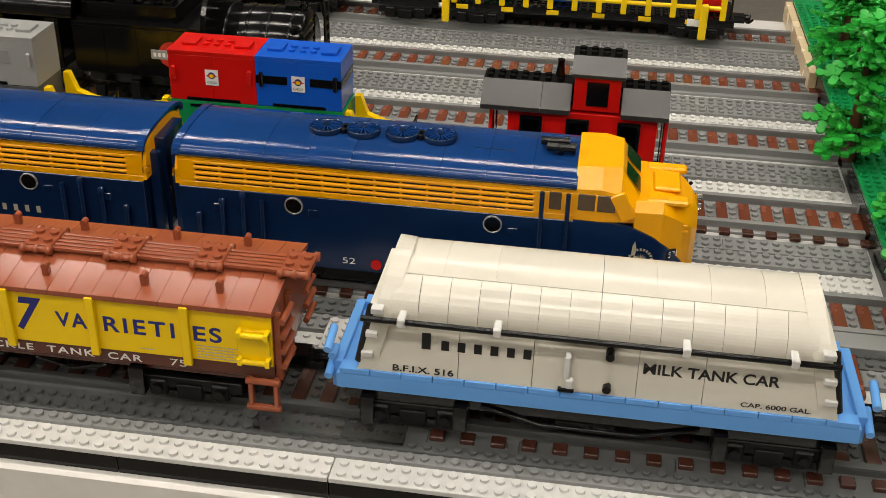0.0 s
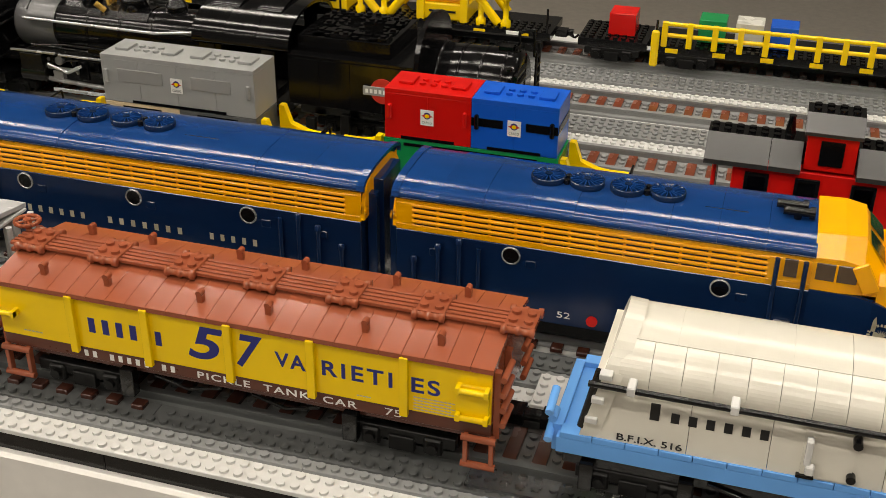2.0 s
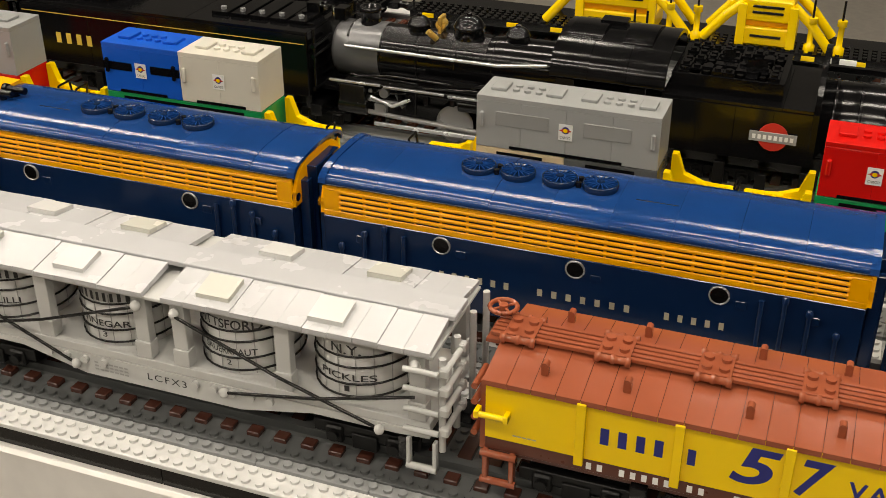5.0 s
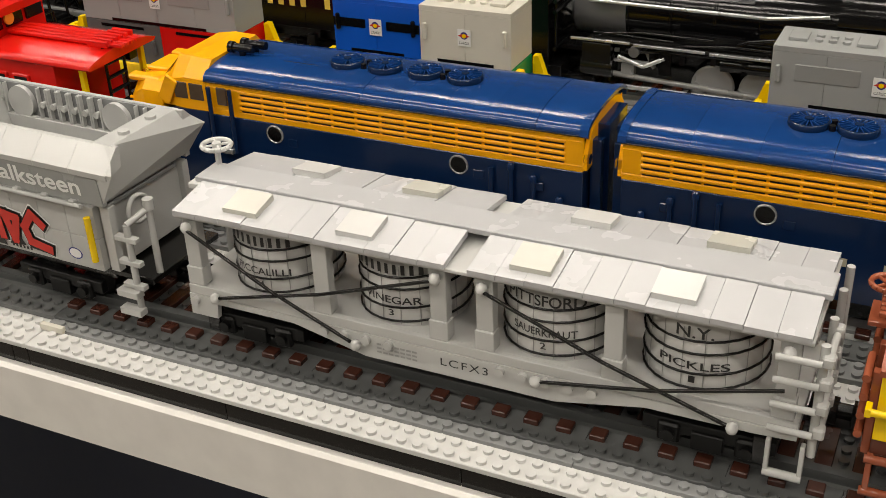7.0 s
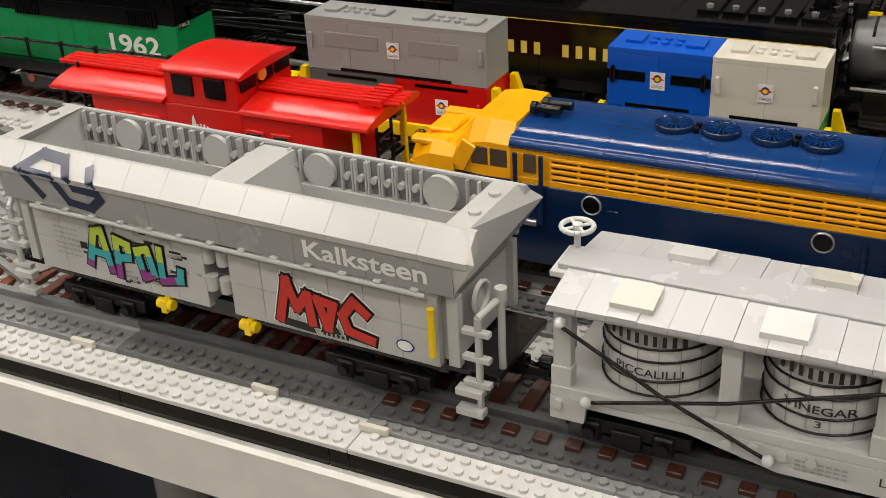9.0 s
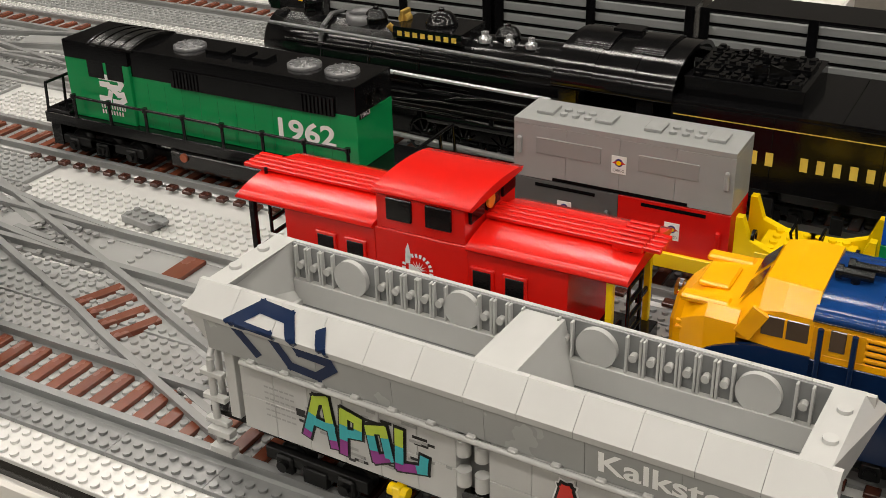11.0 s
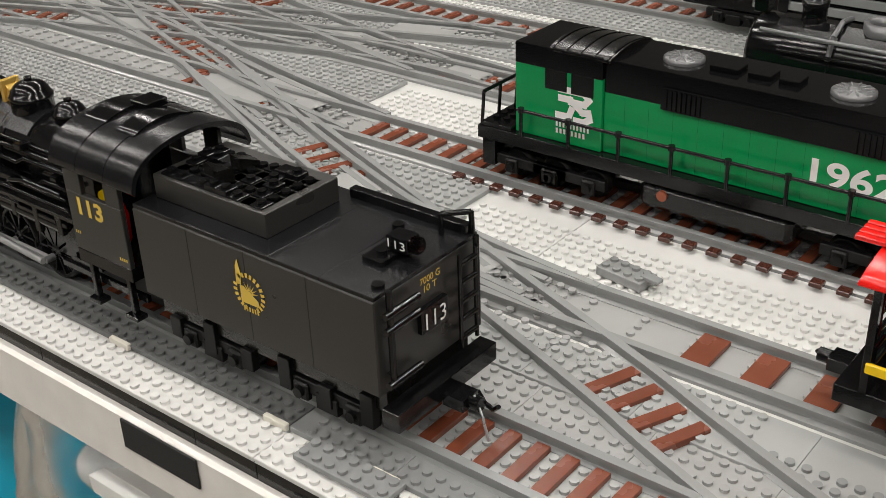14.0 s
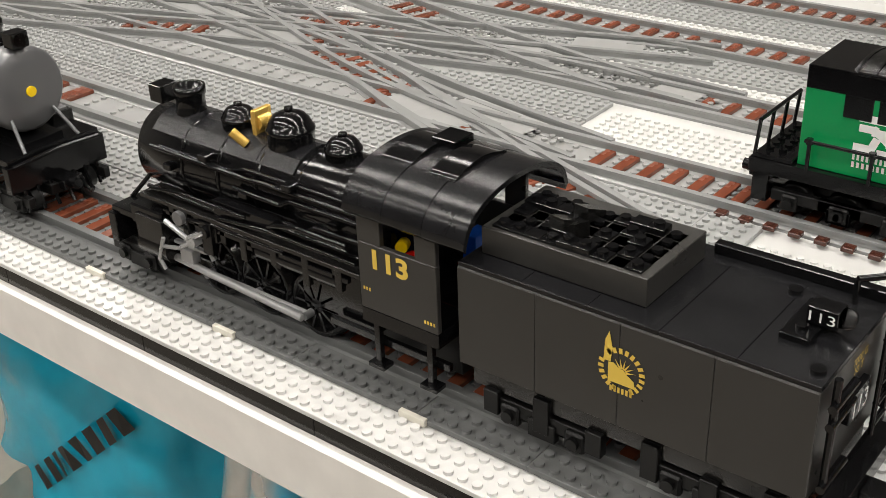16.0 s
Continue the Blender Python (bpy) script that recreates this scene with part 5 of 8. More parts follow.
        part("glass", Geo().cyl((x, -W - 0.0006, 0.0655), (x, -W + 0.0008, 0.0655), 0.0048, 20), BLACK, ring)
    for x in fans:
        f = part("roof_fan", Geo().lathe((x, 0.0, 0.10030), [(0.0100, 0.0), (0.0104, 0.0012), (0.0104, 0.0046), (0.0096, 0.0050), (0.0092, 0.0042), (0.0012, 0.0040)], 28), NAVY, d)
        for i in range(18):
            a = 2 * math.pi * i / 18
            part("fan_blade", Geo().box(-0.0003, 0.0003, 0.0020, 0.0094, 0.10390, 0.10540), NAVYR, f).matrix_basis = pose(x, 0, 0, 0, 0, math.degrees(a))
        part("hub", Geo().cyl((x, 0, 0.10390), (x, 0, 0.10590), 0.0022, 12), NAVY, f)
    for a, b in zip(fans[::2], fans[1::2]):
        m = (a + b) / 2
        part("roof_pipe", Geo().cyl((m, -0.0035, 0.10080), (m, -0.0035, 0.10480), 0.0017, 10).cyl((m, 0.0035, 0.10080), (m, 0.0035, 0.10480), 0.0017, 10), SATIN, d)
    gl = max(fans) + 0.022 if nose >= 0 else min(fans) - 0.040
    for j in range(4):
        z = 0.09950 - 0.0004 * j
        part("roof_slot", Geo().cbox(gl, gl + 0.024, -0.017 + 0.0030 * j, -0.0160 + 0.0030 * j, 0.09880, 0.10075 + 0.0003 * j, 0.0001), SATIN, d)
    # hand rails and ladders near the ends
    ends = []
    if nose <= 0:
        ends.append((hi, -1))
    if nose >= 0:
        ends.append((lo, 1))
    for xe, s in ends:
        for off in (0.012, 0.027, 0.040):
            x = xe + s * off
            z1 = 0.0665 if off < 0.03 else 0.0720
            if off == 0.012:
                z1 = 0.0560
            part("hand_rail", Geo().cyl((x, -W - 0.0022, 0.034), (x, -W - 0.0022, z1 - 0.002), 0.0015, 8).lathe((x, -W - 0.0022, z1 - 0.003), [(0.0022, 0), (0.0022, 0.003), (0.001, 0.004)], 10), NAVY, d)
        x = xe + s * 0.052
        part("hand_rail", Geo().cyl((x, -W - 0.0022, 0.034), (x, -W - 0.0022, 0.068), 0.0015, 8), NAVY, d)
        part("door_latch", Geo().cbox(xe + s * 0.024 - 0.0025, xe + s * 0.024 + 0.0025, -W - 0.0018, -W, 0.058, 0.063), NAVY, d)
        part("end_lamp", Geo().cyl((xe - s * 0.0005, -W + 0.002, 0.080), (xe - s * 0.0035, -W + 0.002, 0.080), 0.0028, 14), GLASS, d)
        part("end_diaphragm", Geo().cbox(min(xe, xe - s * 0.0085), max(xe, xe - s * 0.0085), -0.016, 0.016, 0.026, 0.094).cbox(min(xe - s * 0.001, xe - s * 0.007), max(xe - s * 0.001, xe - s * 0.007), -0.025, -0.019, 0.03, 0.088), NAVY, d)
        part("foot_step", Geo().cbox(xe + s * 0.046 - 0.004, xe + s * 0.046 + 0.004, -W - 0.002, -W, 0.033, 0.038), SILVER, d)
    if nose:
        s = nose
        xf = hi if s > 0 else lo
        def R(dx, hw, z0, z1, cut=0.006):
            x = xf + s * dx
            return [(x, -hw, z0), (x, -hw, z1 - cut), (x, -hw + cut, z1), (x, hw - cut, z1), (x, hw, z1 - cut), (x, hw, z0)]
        part("cab", Geo().loft([R(-0.001, W + 0.0004, 0.0735, 0.1032, 0.010), R(0.014, W + 0.0004, 0.0735, 0.1038, 0.010), R(0.025, W - 0.001, 0.0735, 0.1030, 0.012)]), AMBER, d, "amber cab above the dark blue skirt")
        part("windscreen_slope", Geo().loft([R(0.0245, W - 0.0012, 0.0735, 0.1024, 0.012), R(0.036, W - 0.0020, 0.0735, 0.0870, 0.008)]), AMBER, d)
        for side in (-1, 1):
            q = [(0.0275, 0.1035), (0.0365, 0.0925), (0.0365, 0.0925), (0.0275, 0.1035)]
            g = Geo()
            x0, x1, z0, z1 = xf + s * 0.0262, xf + s * 0.0350, 0.0985, 0.0885
            y0, y1 = side * 0.003, side * 0.021
            g.add([(x0 + s * 0.0012, y0, z0 + 0.001), (x0 + s * 0.0012, y1, z0 + 0.001), (x1 + s * 0.0012, y1 * 1.15, z1 + 0.001), (x1 + s * 0.0012, y0, z1 + 0.001)], [(0, 1, 2, 3)])
            part("windscreen", g, BLACK, d)
        visor = part("visor", Geo().cbox(-0.0045, 0.0045, -0.0011, 0.0011, -0.0085, 0.0085, 0.0004), AMBER, d)
        visor.matrix_basis = Matrix.Translation((xf + s * 0.0270, -W - 0.0006, 0.0845)) @ Matrix.Rotation(math.radians(s * -28), 4, "Y")
        part("nose", Geo().loft([R(0.034, W - 0.0008, 0.0500, 0.0860, 0.005), R(0.050, W - 0.0025, 0.0480, 0.0855, 0.005), R(0.056, W - 0.005, 0.0460, 0.0845, 0.007), R(0.063, W - 0.008, 0.0450, 0.0820, 0.009), R(0.068, W - 0.013, 0.0440, 0.0785, 0.010), R(0.0715, W - 0.019, 0.0440, 0.0740, 0.009)]), AMBER, d)
        for side in (-1, 1):
            y_lip = side * (W - 0.0115)
            part("nose_lip", Geo().cbox(min(xf + s * 0.040, xf + s * 0.0645), max(xf + s * 0.040, xf + s * 0.0645), y_lip - 0.004, y_lip + 0.004, 0.0828, 0.0868, 0.0012), AMBER, d)
            part("nose_grille", Geo().cbox(min(xf + s * 0.0600, xf + s * 0.0655), max(xf + s * 0.0600, xf + s * 0.0655), min(side * (W - 0.0075), side * (W - 0.0095)), max(side * (W - 0.0075), side * (W - 0.0095)), 0.0705, 0.0720, 0.0002).cbox(min(xf + s * 0.0600, xf + s * 0.0655), max(xf + s * 0.0600, xf + s * 0.0655), min(side * (W - 0.0075), side * (W - 0.0095)), max(side * (W - 0.0075), side * (W - 0.0095)), 0.0670, 0.0685, 0.0002), AMBER, d)
        part("nose_brow", Geo().cbox(min(xf + s * 0.044, xf + s * 0.060), max(xf + s * 0.044, xf + s * 0.060), -0.012, 0.012, 0.0850, 0.0880, 0.001), AMBER, d)
        nw = ((-0.001, W), (0.034, W), (0.052, W - 0.003), (0.063, W - 0.008), (0.069, W - 0.014), (0.0722, W - 0.020))
        sk = ((-0.001, 0.0738), (0.022, 0.0735), (0.034, 0.0712), (0.046, 0.0655), (0.056, 0.0575), (0.064, 0.0480), (0.069, 0.0400), (0.0722, 0.0360))
        def along(table, v):
            for (p0, q0), (p1, q1) in zip(table, table[1:]):
                if p0 <= v <= p1:
                    return q0 + (q1 - q0) * (v - p0) / (p1 - p0)
            return table[-1][1]
        for side in (-1, 1):
            rings = []
            for i in range(25):
                v = -0.001 + 0.0732 * i / 24
                y_out, zt = side * (along(nw, v) + 0.0012), along(sk, v)
                rings.append([(xf + s * v, y_out, 0.0240), (xf + s * v, y_out, zt), (xf + s * v, y_out - side * 0.003, zt), (xf + s * v, y_out - side * 0.003, 0.0240)])
            part("nose_skirt", Geo().loft(rings), NAVY, d)
        part("nose_fill", Geo().loft([R(0.030, W - 0.002, 0.0250, 0.0510, 0.001), R(0.052, W - 0.005, 0.0250, 0.0500, 0.001), R(0.066, W - 0.013, 0.0250, 0.0470, 0.001), R(0.0715, W - 0.020, 0.0260, 0.0460, 0.001)]), AMBER, d)
        part("pilot", Geo().loft([R(0.045, W - 0.006, 0.0130, 0.0250, 0.001), R(0.070, W - 0.018, 0.0130, 0.0250, 0.001)]), NAVY, d)
        part("headlight", Geo().cyl((xf + s * 0.0700, 0, 0.0750), (xf + s * 0.0735, 0, 0.0750), 0.0048, 18), GLASS, d)
        plate = part("number_board", Geo().cbox(-0.0075, 0.0075, -0.0008, 0.0008, 0.0505, 0.0570, 0.0003), BLACK, d)
        bx_, by_ = xf + s * 0.0605, -(W - 0.0095)
        plate.matrix_basis = pose(bx_, by_ - 0.0015, 0, 0, 0, s * 38)
        lettering("lettering", "52B53", plate, INKWHITE, -0.0066, 0.0066, 0.0518, 0.0040, -0.0010)
        wx = xf + s * 0.0115
        win = part("cab_window", Geo().cbox(min(xf + s * 0.001, xf + s * 0.0225), max(xf + s * 0.001, xf + s * 0.0225), -W - 0.0008, -W + 0.002, 0.0800, 0.0905, 0.0004), SMOKE, d, "smoked clear cab side window")
        part("window_bar", Geo().cbox(wx - 0.0006, wx + 0.0006, -W - 0.0014, -W - 0.0004, 0.0798, 0.0907, 0.0002), AMBER, win)
        for off in (-0.0195, -0.0045):
            x = xf + s * off
            part("cab_hand_rail", Geo().cyl((x, -W - 0.0024, 0.0500), (x, -W - 0.0024, 0.0905), 0.0014, 8), NAVY, d)
        part("door_window", Geo().cbox(min(xf - s * 0.0155, xf - s * 0.0085), max(xf - s * 0.0155, xf - s * 0.0085), -W - 0.0006, -W + 0.001, 0.0790, 0.0900, 0.0003), SMOKE, d)
        part("foot_step", Geo().cbox(xf - s * 0.012 - 0.0045, xf - s * 0.012 + 0.0045, -W - 0.0025, -W, 0.0480, 0.0515), SILVER, d)
        hr = Geo()
        for y, dx in ((-0.007, 0), (0.001, -0.004)):
            hr.cyl((xf - s * (0.020 - dx), y, 0.1060), (xf - s * (0.004 - dx), y, 0.1060), 0.0026, 12).cyl((xf - s * (0.006 - dx), y, 0.1060), (xf - s * (0.003 - dx), y, 0.1060), 0.0036, 12).cyl((xf - s * (0.012 - dx), y, 0.1000), (xf - s * (0.012 - dx), y, 0.1060), 0.0022, 10)
        part("air_horn", hr, BLACK, d)
        herald(d, xf + s * 0.040, 0.0520, -W - 0.0014, INKTAN, 0.0066)
    for x in (lo + 0.055, hi - 0.055):
        bogie(d, x, 0, 0.040)
    part("fuel_tank", Geo().cbox((lo + hi) / 2 - 0.035, (lo + hi) / 2 + 0.035, -0.029, 0.029, 0.0135, 0.0238), SATIN, d)
    mid = (lo + hi) / 2
    part("fuel_cap", Geo().cyl((mid + 0.002, -W - 0.001, 0.0300), (mid + 0.002, -W + 0.001, 0.0300), 0.0034, 16), RED, d)
    if nose:
        lettering("lettering", "52", d, INKWHITE, mid - 0.019, mid - 0.011, 0.0290, 0.0042, -W - 0.0003)
    for w, x0, x1 in words:
        bars("name_lettering", w, d, INKTAN, x0, x1, 0.0440, 0.0046, -W - 0.0003, fill=0.36)
    for x in [p + 0.012 for p in ports]:
        part("side_hatch", Geo().cbox(x - 0.003, x + 0.003, -W - 0.0006, -W, 0.0590, 0.0640, 0.0003), NAVY, d)
    return d


diesel("dark blue diesel locomotive model with amber band and cab", -0.251, -0.0125, 1, (-0.180, -0.060), (-0.167, -0.144, -0.120, -0.097))
diesel("dark blue cabless diesel booster model with amber louvre band", -0.583, -0.2735, 0, (-0.508, -0.428, -0.348), (-0.497, -0.473, -0.448, -0.424), (("JERSEY", -0.512, -0.464), ("CENTRAL", -0.452, -0.393), ("LINES", -0.3785, -0.341)))
diesel("dark blue diesel locomotive model with amber cab, facing the red caboose", -0.604, -0.8435, -1, (-0.796, -0.676), (-0.762, -0.737, -0.711, -0.686))

# ---- container wagons ----
Y3 = 0.789


def emblem_label(parent, x, z, y, w=0.0095, h=0.0115):
    lb = part("label", Geo().box(x - w / 2, x + w / 2, y - 0.0003, y, z - h / 2, z + h / 2), INKWHITE, parent, "white label with a round emblem")
    g = Geo().cyl((x, y - 0.0004, z + 0.0015), (x, y - 0.0003, z + 0.0015), 0.0026, 16)
    part("emblem", g, INKBLUE, lb)
    g = Geo()
    for s in (-1, 1):
        g.add([(x + s * 0.0012, y - 0.00045, z + 0.0028), (x + s * 0.0044, y - 0.00045, z + 0.0012), (x + s * 0.0012, y - 0.00045, z + 0.0002)], [(0, 1, 2)])
    part("emblem_wing", g, INKRED, lb)
    part("emblem_disc", Geo().cyl((x, y - 0.0006, z + 0.0013), (x, y - 0.00045, z + 0.0013), 0.0015, 12), YELLOW, lb)
    lettering("lettering", "CARGO", lb, INKBLACK, x - 0.0036, x + 0.0036, z - 0.0045, 0.0018, y - 0.0004)


def container(x0, x1, z0, z1, mat, label, band=None, plain=False):
    c = thing("shipping_container", label, "container", "shipping containers", ((x0 + x1) / 2, Y3, z0))
    L, H, W = (x1 - x0) / 2, z1 - z0, 0.0185
    nb = 2 if L < 0.05 else 4
    for i in range(nb):
        a, b = -L + 2 * L * i / nb, -L + 2 * L * (i + 1) / nb
        part("wall_block", Geo().cbox(a + 0.00006, b - 0.00006, -W, W, 0.0, H - 0.0033, 0.0002), mat, c)
    part("lid", Geo().cbox(-L, L, -W, W, H - 0.0032, H, 0.0002), mat, c)
    part("base_slot", Geo().box(-L * 0.62, L * 0.62, -W - 0.0004, -W + 0.001, 0.0003, 0.0024), BLACK, c)
    for k in range(1 if L < 0.05 else 2):
        cx = 0 if L < 0.05 else (-L / 2 + k * L)
        for s in (-1, 1):
            part("roof_tile", Geo().cbox(cx + s * 0.0195 - 0.0055, cx + s * 0.0195 + 0.0055, -0.0075, 0.0075, H + 0.0001, H + 0.0022, 0.0003), mat, c)
        st = Geo()
        for i in range(3):
            for y in (-0.004, 0.004):
                st.stud(cx - 0.008 + 0.008 * i, y, H, 12)
        part("roof_studs", st, mat, c)
    if band:
        for a, b in ((-L, -0.008), (0.008, L)):
            part("black_band", Geo().box(a + 0.0002, b - 0.0002, -W - 0.0005, -W + 0.001, H * 0.46, H * 0.62), BLACK, c)
        part("black_band", Geo().box(L - 0.001, L + 0.0004, -W + 0.001, W - 0.001, H * 0.46, H * 0.62), BLACK, c)
    for x in (-L + 0.0042, L - 0.0042):
        part("door_bar", Geo().cbox(x - 0.0015, x + 0.0015, -W - 0.0028, -W, H * 0.40, H * 0.70, 0.0008), BLACK if band else mat, c)
    if not plain and L > 0.05:
        for a, b in ((-L * 0.78, -0.012), (0.012, L * 0.70)):
            part("inset_panel", Geo().cbox(a, b, -W - 0.0006, -W + 0.001, H * 0.45, H * 0.72, 0.0002), INSET, c)
    emblem_label(c, 0.0, H * 0.50, -W - 0.0008)
    return c


def container_wagon(x0, x1, label, base):
    """A low yellow well wagon; base lists the lower containers as (x0, x1, material)."""
    w = thing("container_wagon", label, "train wagon", "container wagons", (0, Y3, 0))
    part("side_beam", Geo().cbox(x0, x1, -0.022, -0.019, 0.024, 0.034), YELLOW, w)
    part("side_beam", Geo().cbox(x0, x1, 0.019, 0.022, 0.024, 0.034), YELLOW, w)
    part("well_floor", Geo().cbox(x0, x1, -0.019, 0.019, 0.022, 0.027), SATIN, w)
    for e, x in ((-1, x0), (1, x1)):
        prof = [(x, 0.024), (x, 0.066), (x + e * 0.004, 0.066), (x + e * 0.009, 0.052), (x + e * 0.022, 0.047), (x + e * 0.042, 0.045), (x + e * 0.042, 0.030), (x + e * 0.010, 0.028)]
        for s in (-1, 1):
            part("end_bracket", Geo().prism(prof, "y", s * 0.016 - 0.003, s * 0.016 + 0.003), YELLOW, w)
        g = Geo().cbox(min(x + e * 0.012, x + e * 0.044), max(x + e * 0.012, x + e * 0.044), -0.0195, 0.0195, 0.038, 0.0465, 0.001)
        for i in range(3):
            for y in (-0.012, -0.004, 0.004, 0.012):
                g.stud(x + e * (0.020 + 0.008 * i), y, 0.0465, 8)
        part("end_deck", g, YELLOW, w)
        part("brake_gear", Geo().lathe((x + e * 0.010, -0.012, 0.052), [(0.0045, -0.001), (0.0045, 0.001), (0.003, 0.001), (0.003, -0.001)], 16, "x"), BLACK, w)
        part("end_handle", Geo().tube([(x + e * 0.044, -0.014, 0.044), (x + e * 0.048, -0.014, 0.060), (x + e * 0.048, 0.0, 0.060), (x + e * 0.046, 0.0, 0.046)], 0.0009, 6), BLACK, w)
        bogie(w, x + e * 0.026, 0, 0.026)
        coupling(w, x + e * 0.044, e)
    return w


def lower_container(x0, x1, mat, label, mark=False):
    c = thing("shipping_container", label, "container", "lower containers", (0, Y3, 0))
    part("wall_block", Geo().cbox(x0, x1, -0.0185, 0.0185, 0.0272, 0.0655, 0.0003), mat, c)
    part("base_slot", Geo().box(x0 + 0.015, x1 - 0.015, -0.0189, -0.0175, 0.0610, 0.0632), BLACK, c)
    part("door_bar", Geo().cbox(x1 - 0.008, x1 - 0.005, -0.0213, -0.0185, 0.042, 0.054, 0.0008), mat, c)
    if mark:
        emblem_label(c, (x0 + x1) / 2, 0.048, -0.0186)


WL = "yellow container well wagon model on the third track"
container_wagon(-0.312, -0.181, WL, ())
lower_container(-0.310, -0.1825, GREEN, "long green lower container in a yellow wagon")
container(-0.309, -0.2455, 0.0660, 0.1030, RED, "red container with a white cargo label, stacked on green")
container(-0.2453, -0.1835, 0.0660, 0.1030, BLUE, "blue container with black band, stacked on green", True)
container_wagon(-0.540, -0.406, WL, ())
lower_container(-0.536, -0.4735, TAN, "tan lower container in a yellow wagon")
lower_container(-0.4733, -0.410, DGREY, "dark grey lower container in a yellow wagon")
container(-0.536, -0.410, 0.0660, 0.1030, LGREY, "long light grey container with a white cargo label")
container_wagon(-0.838, -0.700, WL, ())
lower_container(-0.836, -0.7025, GREEN, "long green lower container in a yellow wagon")
container(-0.836, -0.7695, 0.0660, 0.1045, BLUE, "blue container with black band, stacked on green", True)
container(-0.7693, -0.7028, 0.0660, 0.1045, CREAM, "cream container with a cargo emblem, stacked on green", None, True)
container_wagon(-1.064, -0.917, WL, ())
lower_container(-1.061, -0.9905, DGREY, "dark grey lower container in a yellow wagon", True)
lower_container(-0.9903, -0.920, RED, "red lower container in a yellow wagon", True)
container(-1.061, -0.920, 0.0660, 0.1050, LGREY, "long light grey container with a white cargo label")

# ---- small red and black caboose ----
cb = thing("caboose", "small red caboose model with black studded roof and cupola", "train wagon", "", (0, Y3, 0))
part("frame", Geo().cbox(-0.083, 0.045, -0.020, 0.020, 0.024, 0.031), BLACK, cb)
part("yellow_sill", Geo().cbox(-0.066, 0.036, -0.0212, 0.0212, 0.0312, 0.0360), YELLOW, cb)
part("body", Geo().cbox(-0.066, 0.036, -0.0205, 0.0205, 0.0362, 0.0800), RED, cb)
for x in (-0.050, -0.018, 0.017):
    w = part("window", Geo().cbox(x - 0.0078, x + 0.0078, -0.0222, -0.0200, 0.0520, 0.0760, 0.0004), BLACK, cb)
    part("pane", Geo().box(x - 0.0056, x + 0.0056, -0.0225, -0.0221, 0.0545, 0.0738), GLASS, w)
for a, b in ((-0.085, -0.044), (-0.0438, -0.0236), (0.0106, 0.043)):
    for s in (-1, 1):
        part("roof_slope", Geo().prism([(s * 0.0255, 0.0802), (s * 0.0255, 0.0835), (s * 0.0085, 0.0965), (s * 0.0085, 0.0805)], "x", a, b - 0.0002), CHARCOAL, cb)
g = Geo().cbox(-0.085, 0.043, -0.0085, 0.0085, 0.0805, 0.0966)
for i in range(16):
    x = -0.081 + 0.008 * i
    if not -0.026 < x < 0.013:
        for y in (-0.004, 0.004):
            g.stud(x, y, 0.0966, 10)
part("roof_ridge", g, BLACK, cb)
part("cupola", Geo().cbox(-0.0222, 0.0092, -0.0195, 0.0195, 0.0820, 0.1060), RED, cb)
part("cupola_window", Geo().cbox(-0.0136, 0.0012, -0.0206, -0.0190, 0.0860, 0.1030, 0.0004), BLACK, cb)
for s in (-1, 1):
    part("cupola_roof", Geo().prism([(s * 0.0215, 0.1062), (s * 0.0215, 0.1085), (s * 0.0085, 0.1175), (s * 0.0085, 0.1062)], "x", -0.0245, 0.0115), CHARCOAL, cb)
g = Geo().cbox(-0.0245, 0.0115, -0.0085, 0.0085, 0.1064, 0.1178)
for i in range(4):
    for y in (-0.004, 0.004):
        g.stud(-0.0185 + 0.008 * i, y, 0.1178, 10)
part("cupola_ridge", g, BLACK, cb)
part("chimney", Geo().lathe((-0.033, 0.004, 0.0966), [(0.0036, 0), (0.0022, 0.010), (0.0026, 0.0125)], 12), BLACK, cb)
for e, x in ((-1, -0.078), (1, 0.042)):
    for y in (-0.018, 0.018):
        part("end_post", Geo().cyl((x, y, 0.031), (x, y, 0.080), 0.0014, 8), RED if y < 0 else BLACK, cb)
    part("end_railing", Geo().cbox(x - 0.001, x + 0.001, -0.018, 0.018, 0.050, 0.054), BLACK, cb)
    part("end_ladder", Geo().cbox(x - 0.0012, x + 0.0012, -0.006, 0.006, 0.032, 0.080), BLACK, cb)
for x in (-0.050, 0.018):
    bogie(cb, x, 0, 0.026)
coupling(cb, -0.083, -1)
coupling(cb, 0.045, 1)

# ---- bright red caboose ----
rc = thing("caboose", "bright red caboose model with curved roofs and cupola", "train wagon", "", (0, Y2, 0))
part("frame", Geo().cbox(-1.175, -0.935, -0.030, 0.030, 0.024, 0.033), BLACK, rc)
for a, b in ((-1.138, -1.078), (-1.0778, -1.021), (-1.0208, -0.964)):
    part("wall_panel", Geo().cbox(a, b, -0.0310, 0.0310, 0.0332, 0.0880, 0.0003), BRED, rc)
for x in (-1.110, -1.0905, -1.012, -0.993):
    w = part("window", Geo().cbox(x - 0.0070, x + 0.0070, -0.0325, -0.0300, 0.0640, 0.0780, 0.0004), BRED, rc)
    part("pane", Geo().cbox(x - 0.0052, x + 0.0052, -0.0329, -0.0324, 0.0656, 0.0763, 0.0001), BLACK, w)
def low_roof(y0, z0, z1, n=10):
    return [(-y0 + 2 * y0 * i / n, z0 + (z1 - z0) * math.sin(math.pi * i / n) ** 0.8) for i in range(n + 1)] + [(y0 - 0.002, z0 - 0.002), (-y0 + 0.002, z0 - 0.002)]
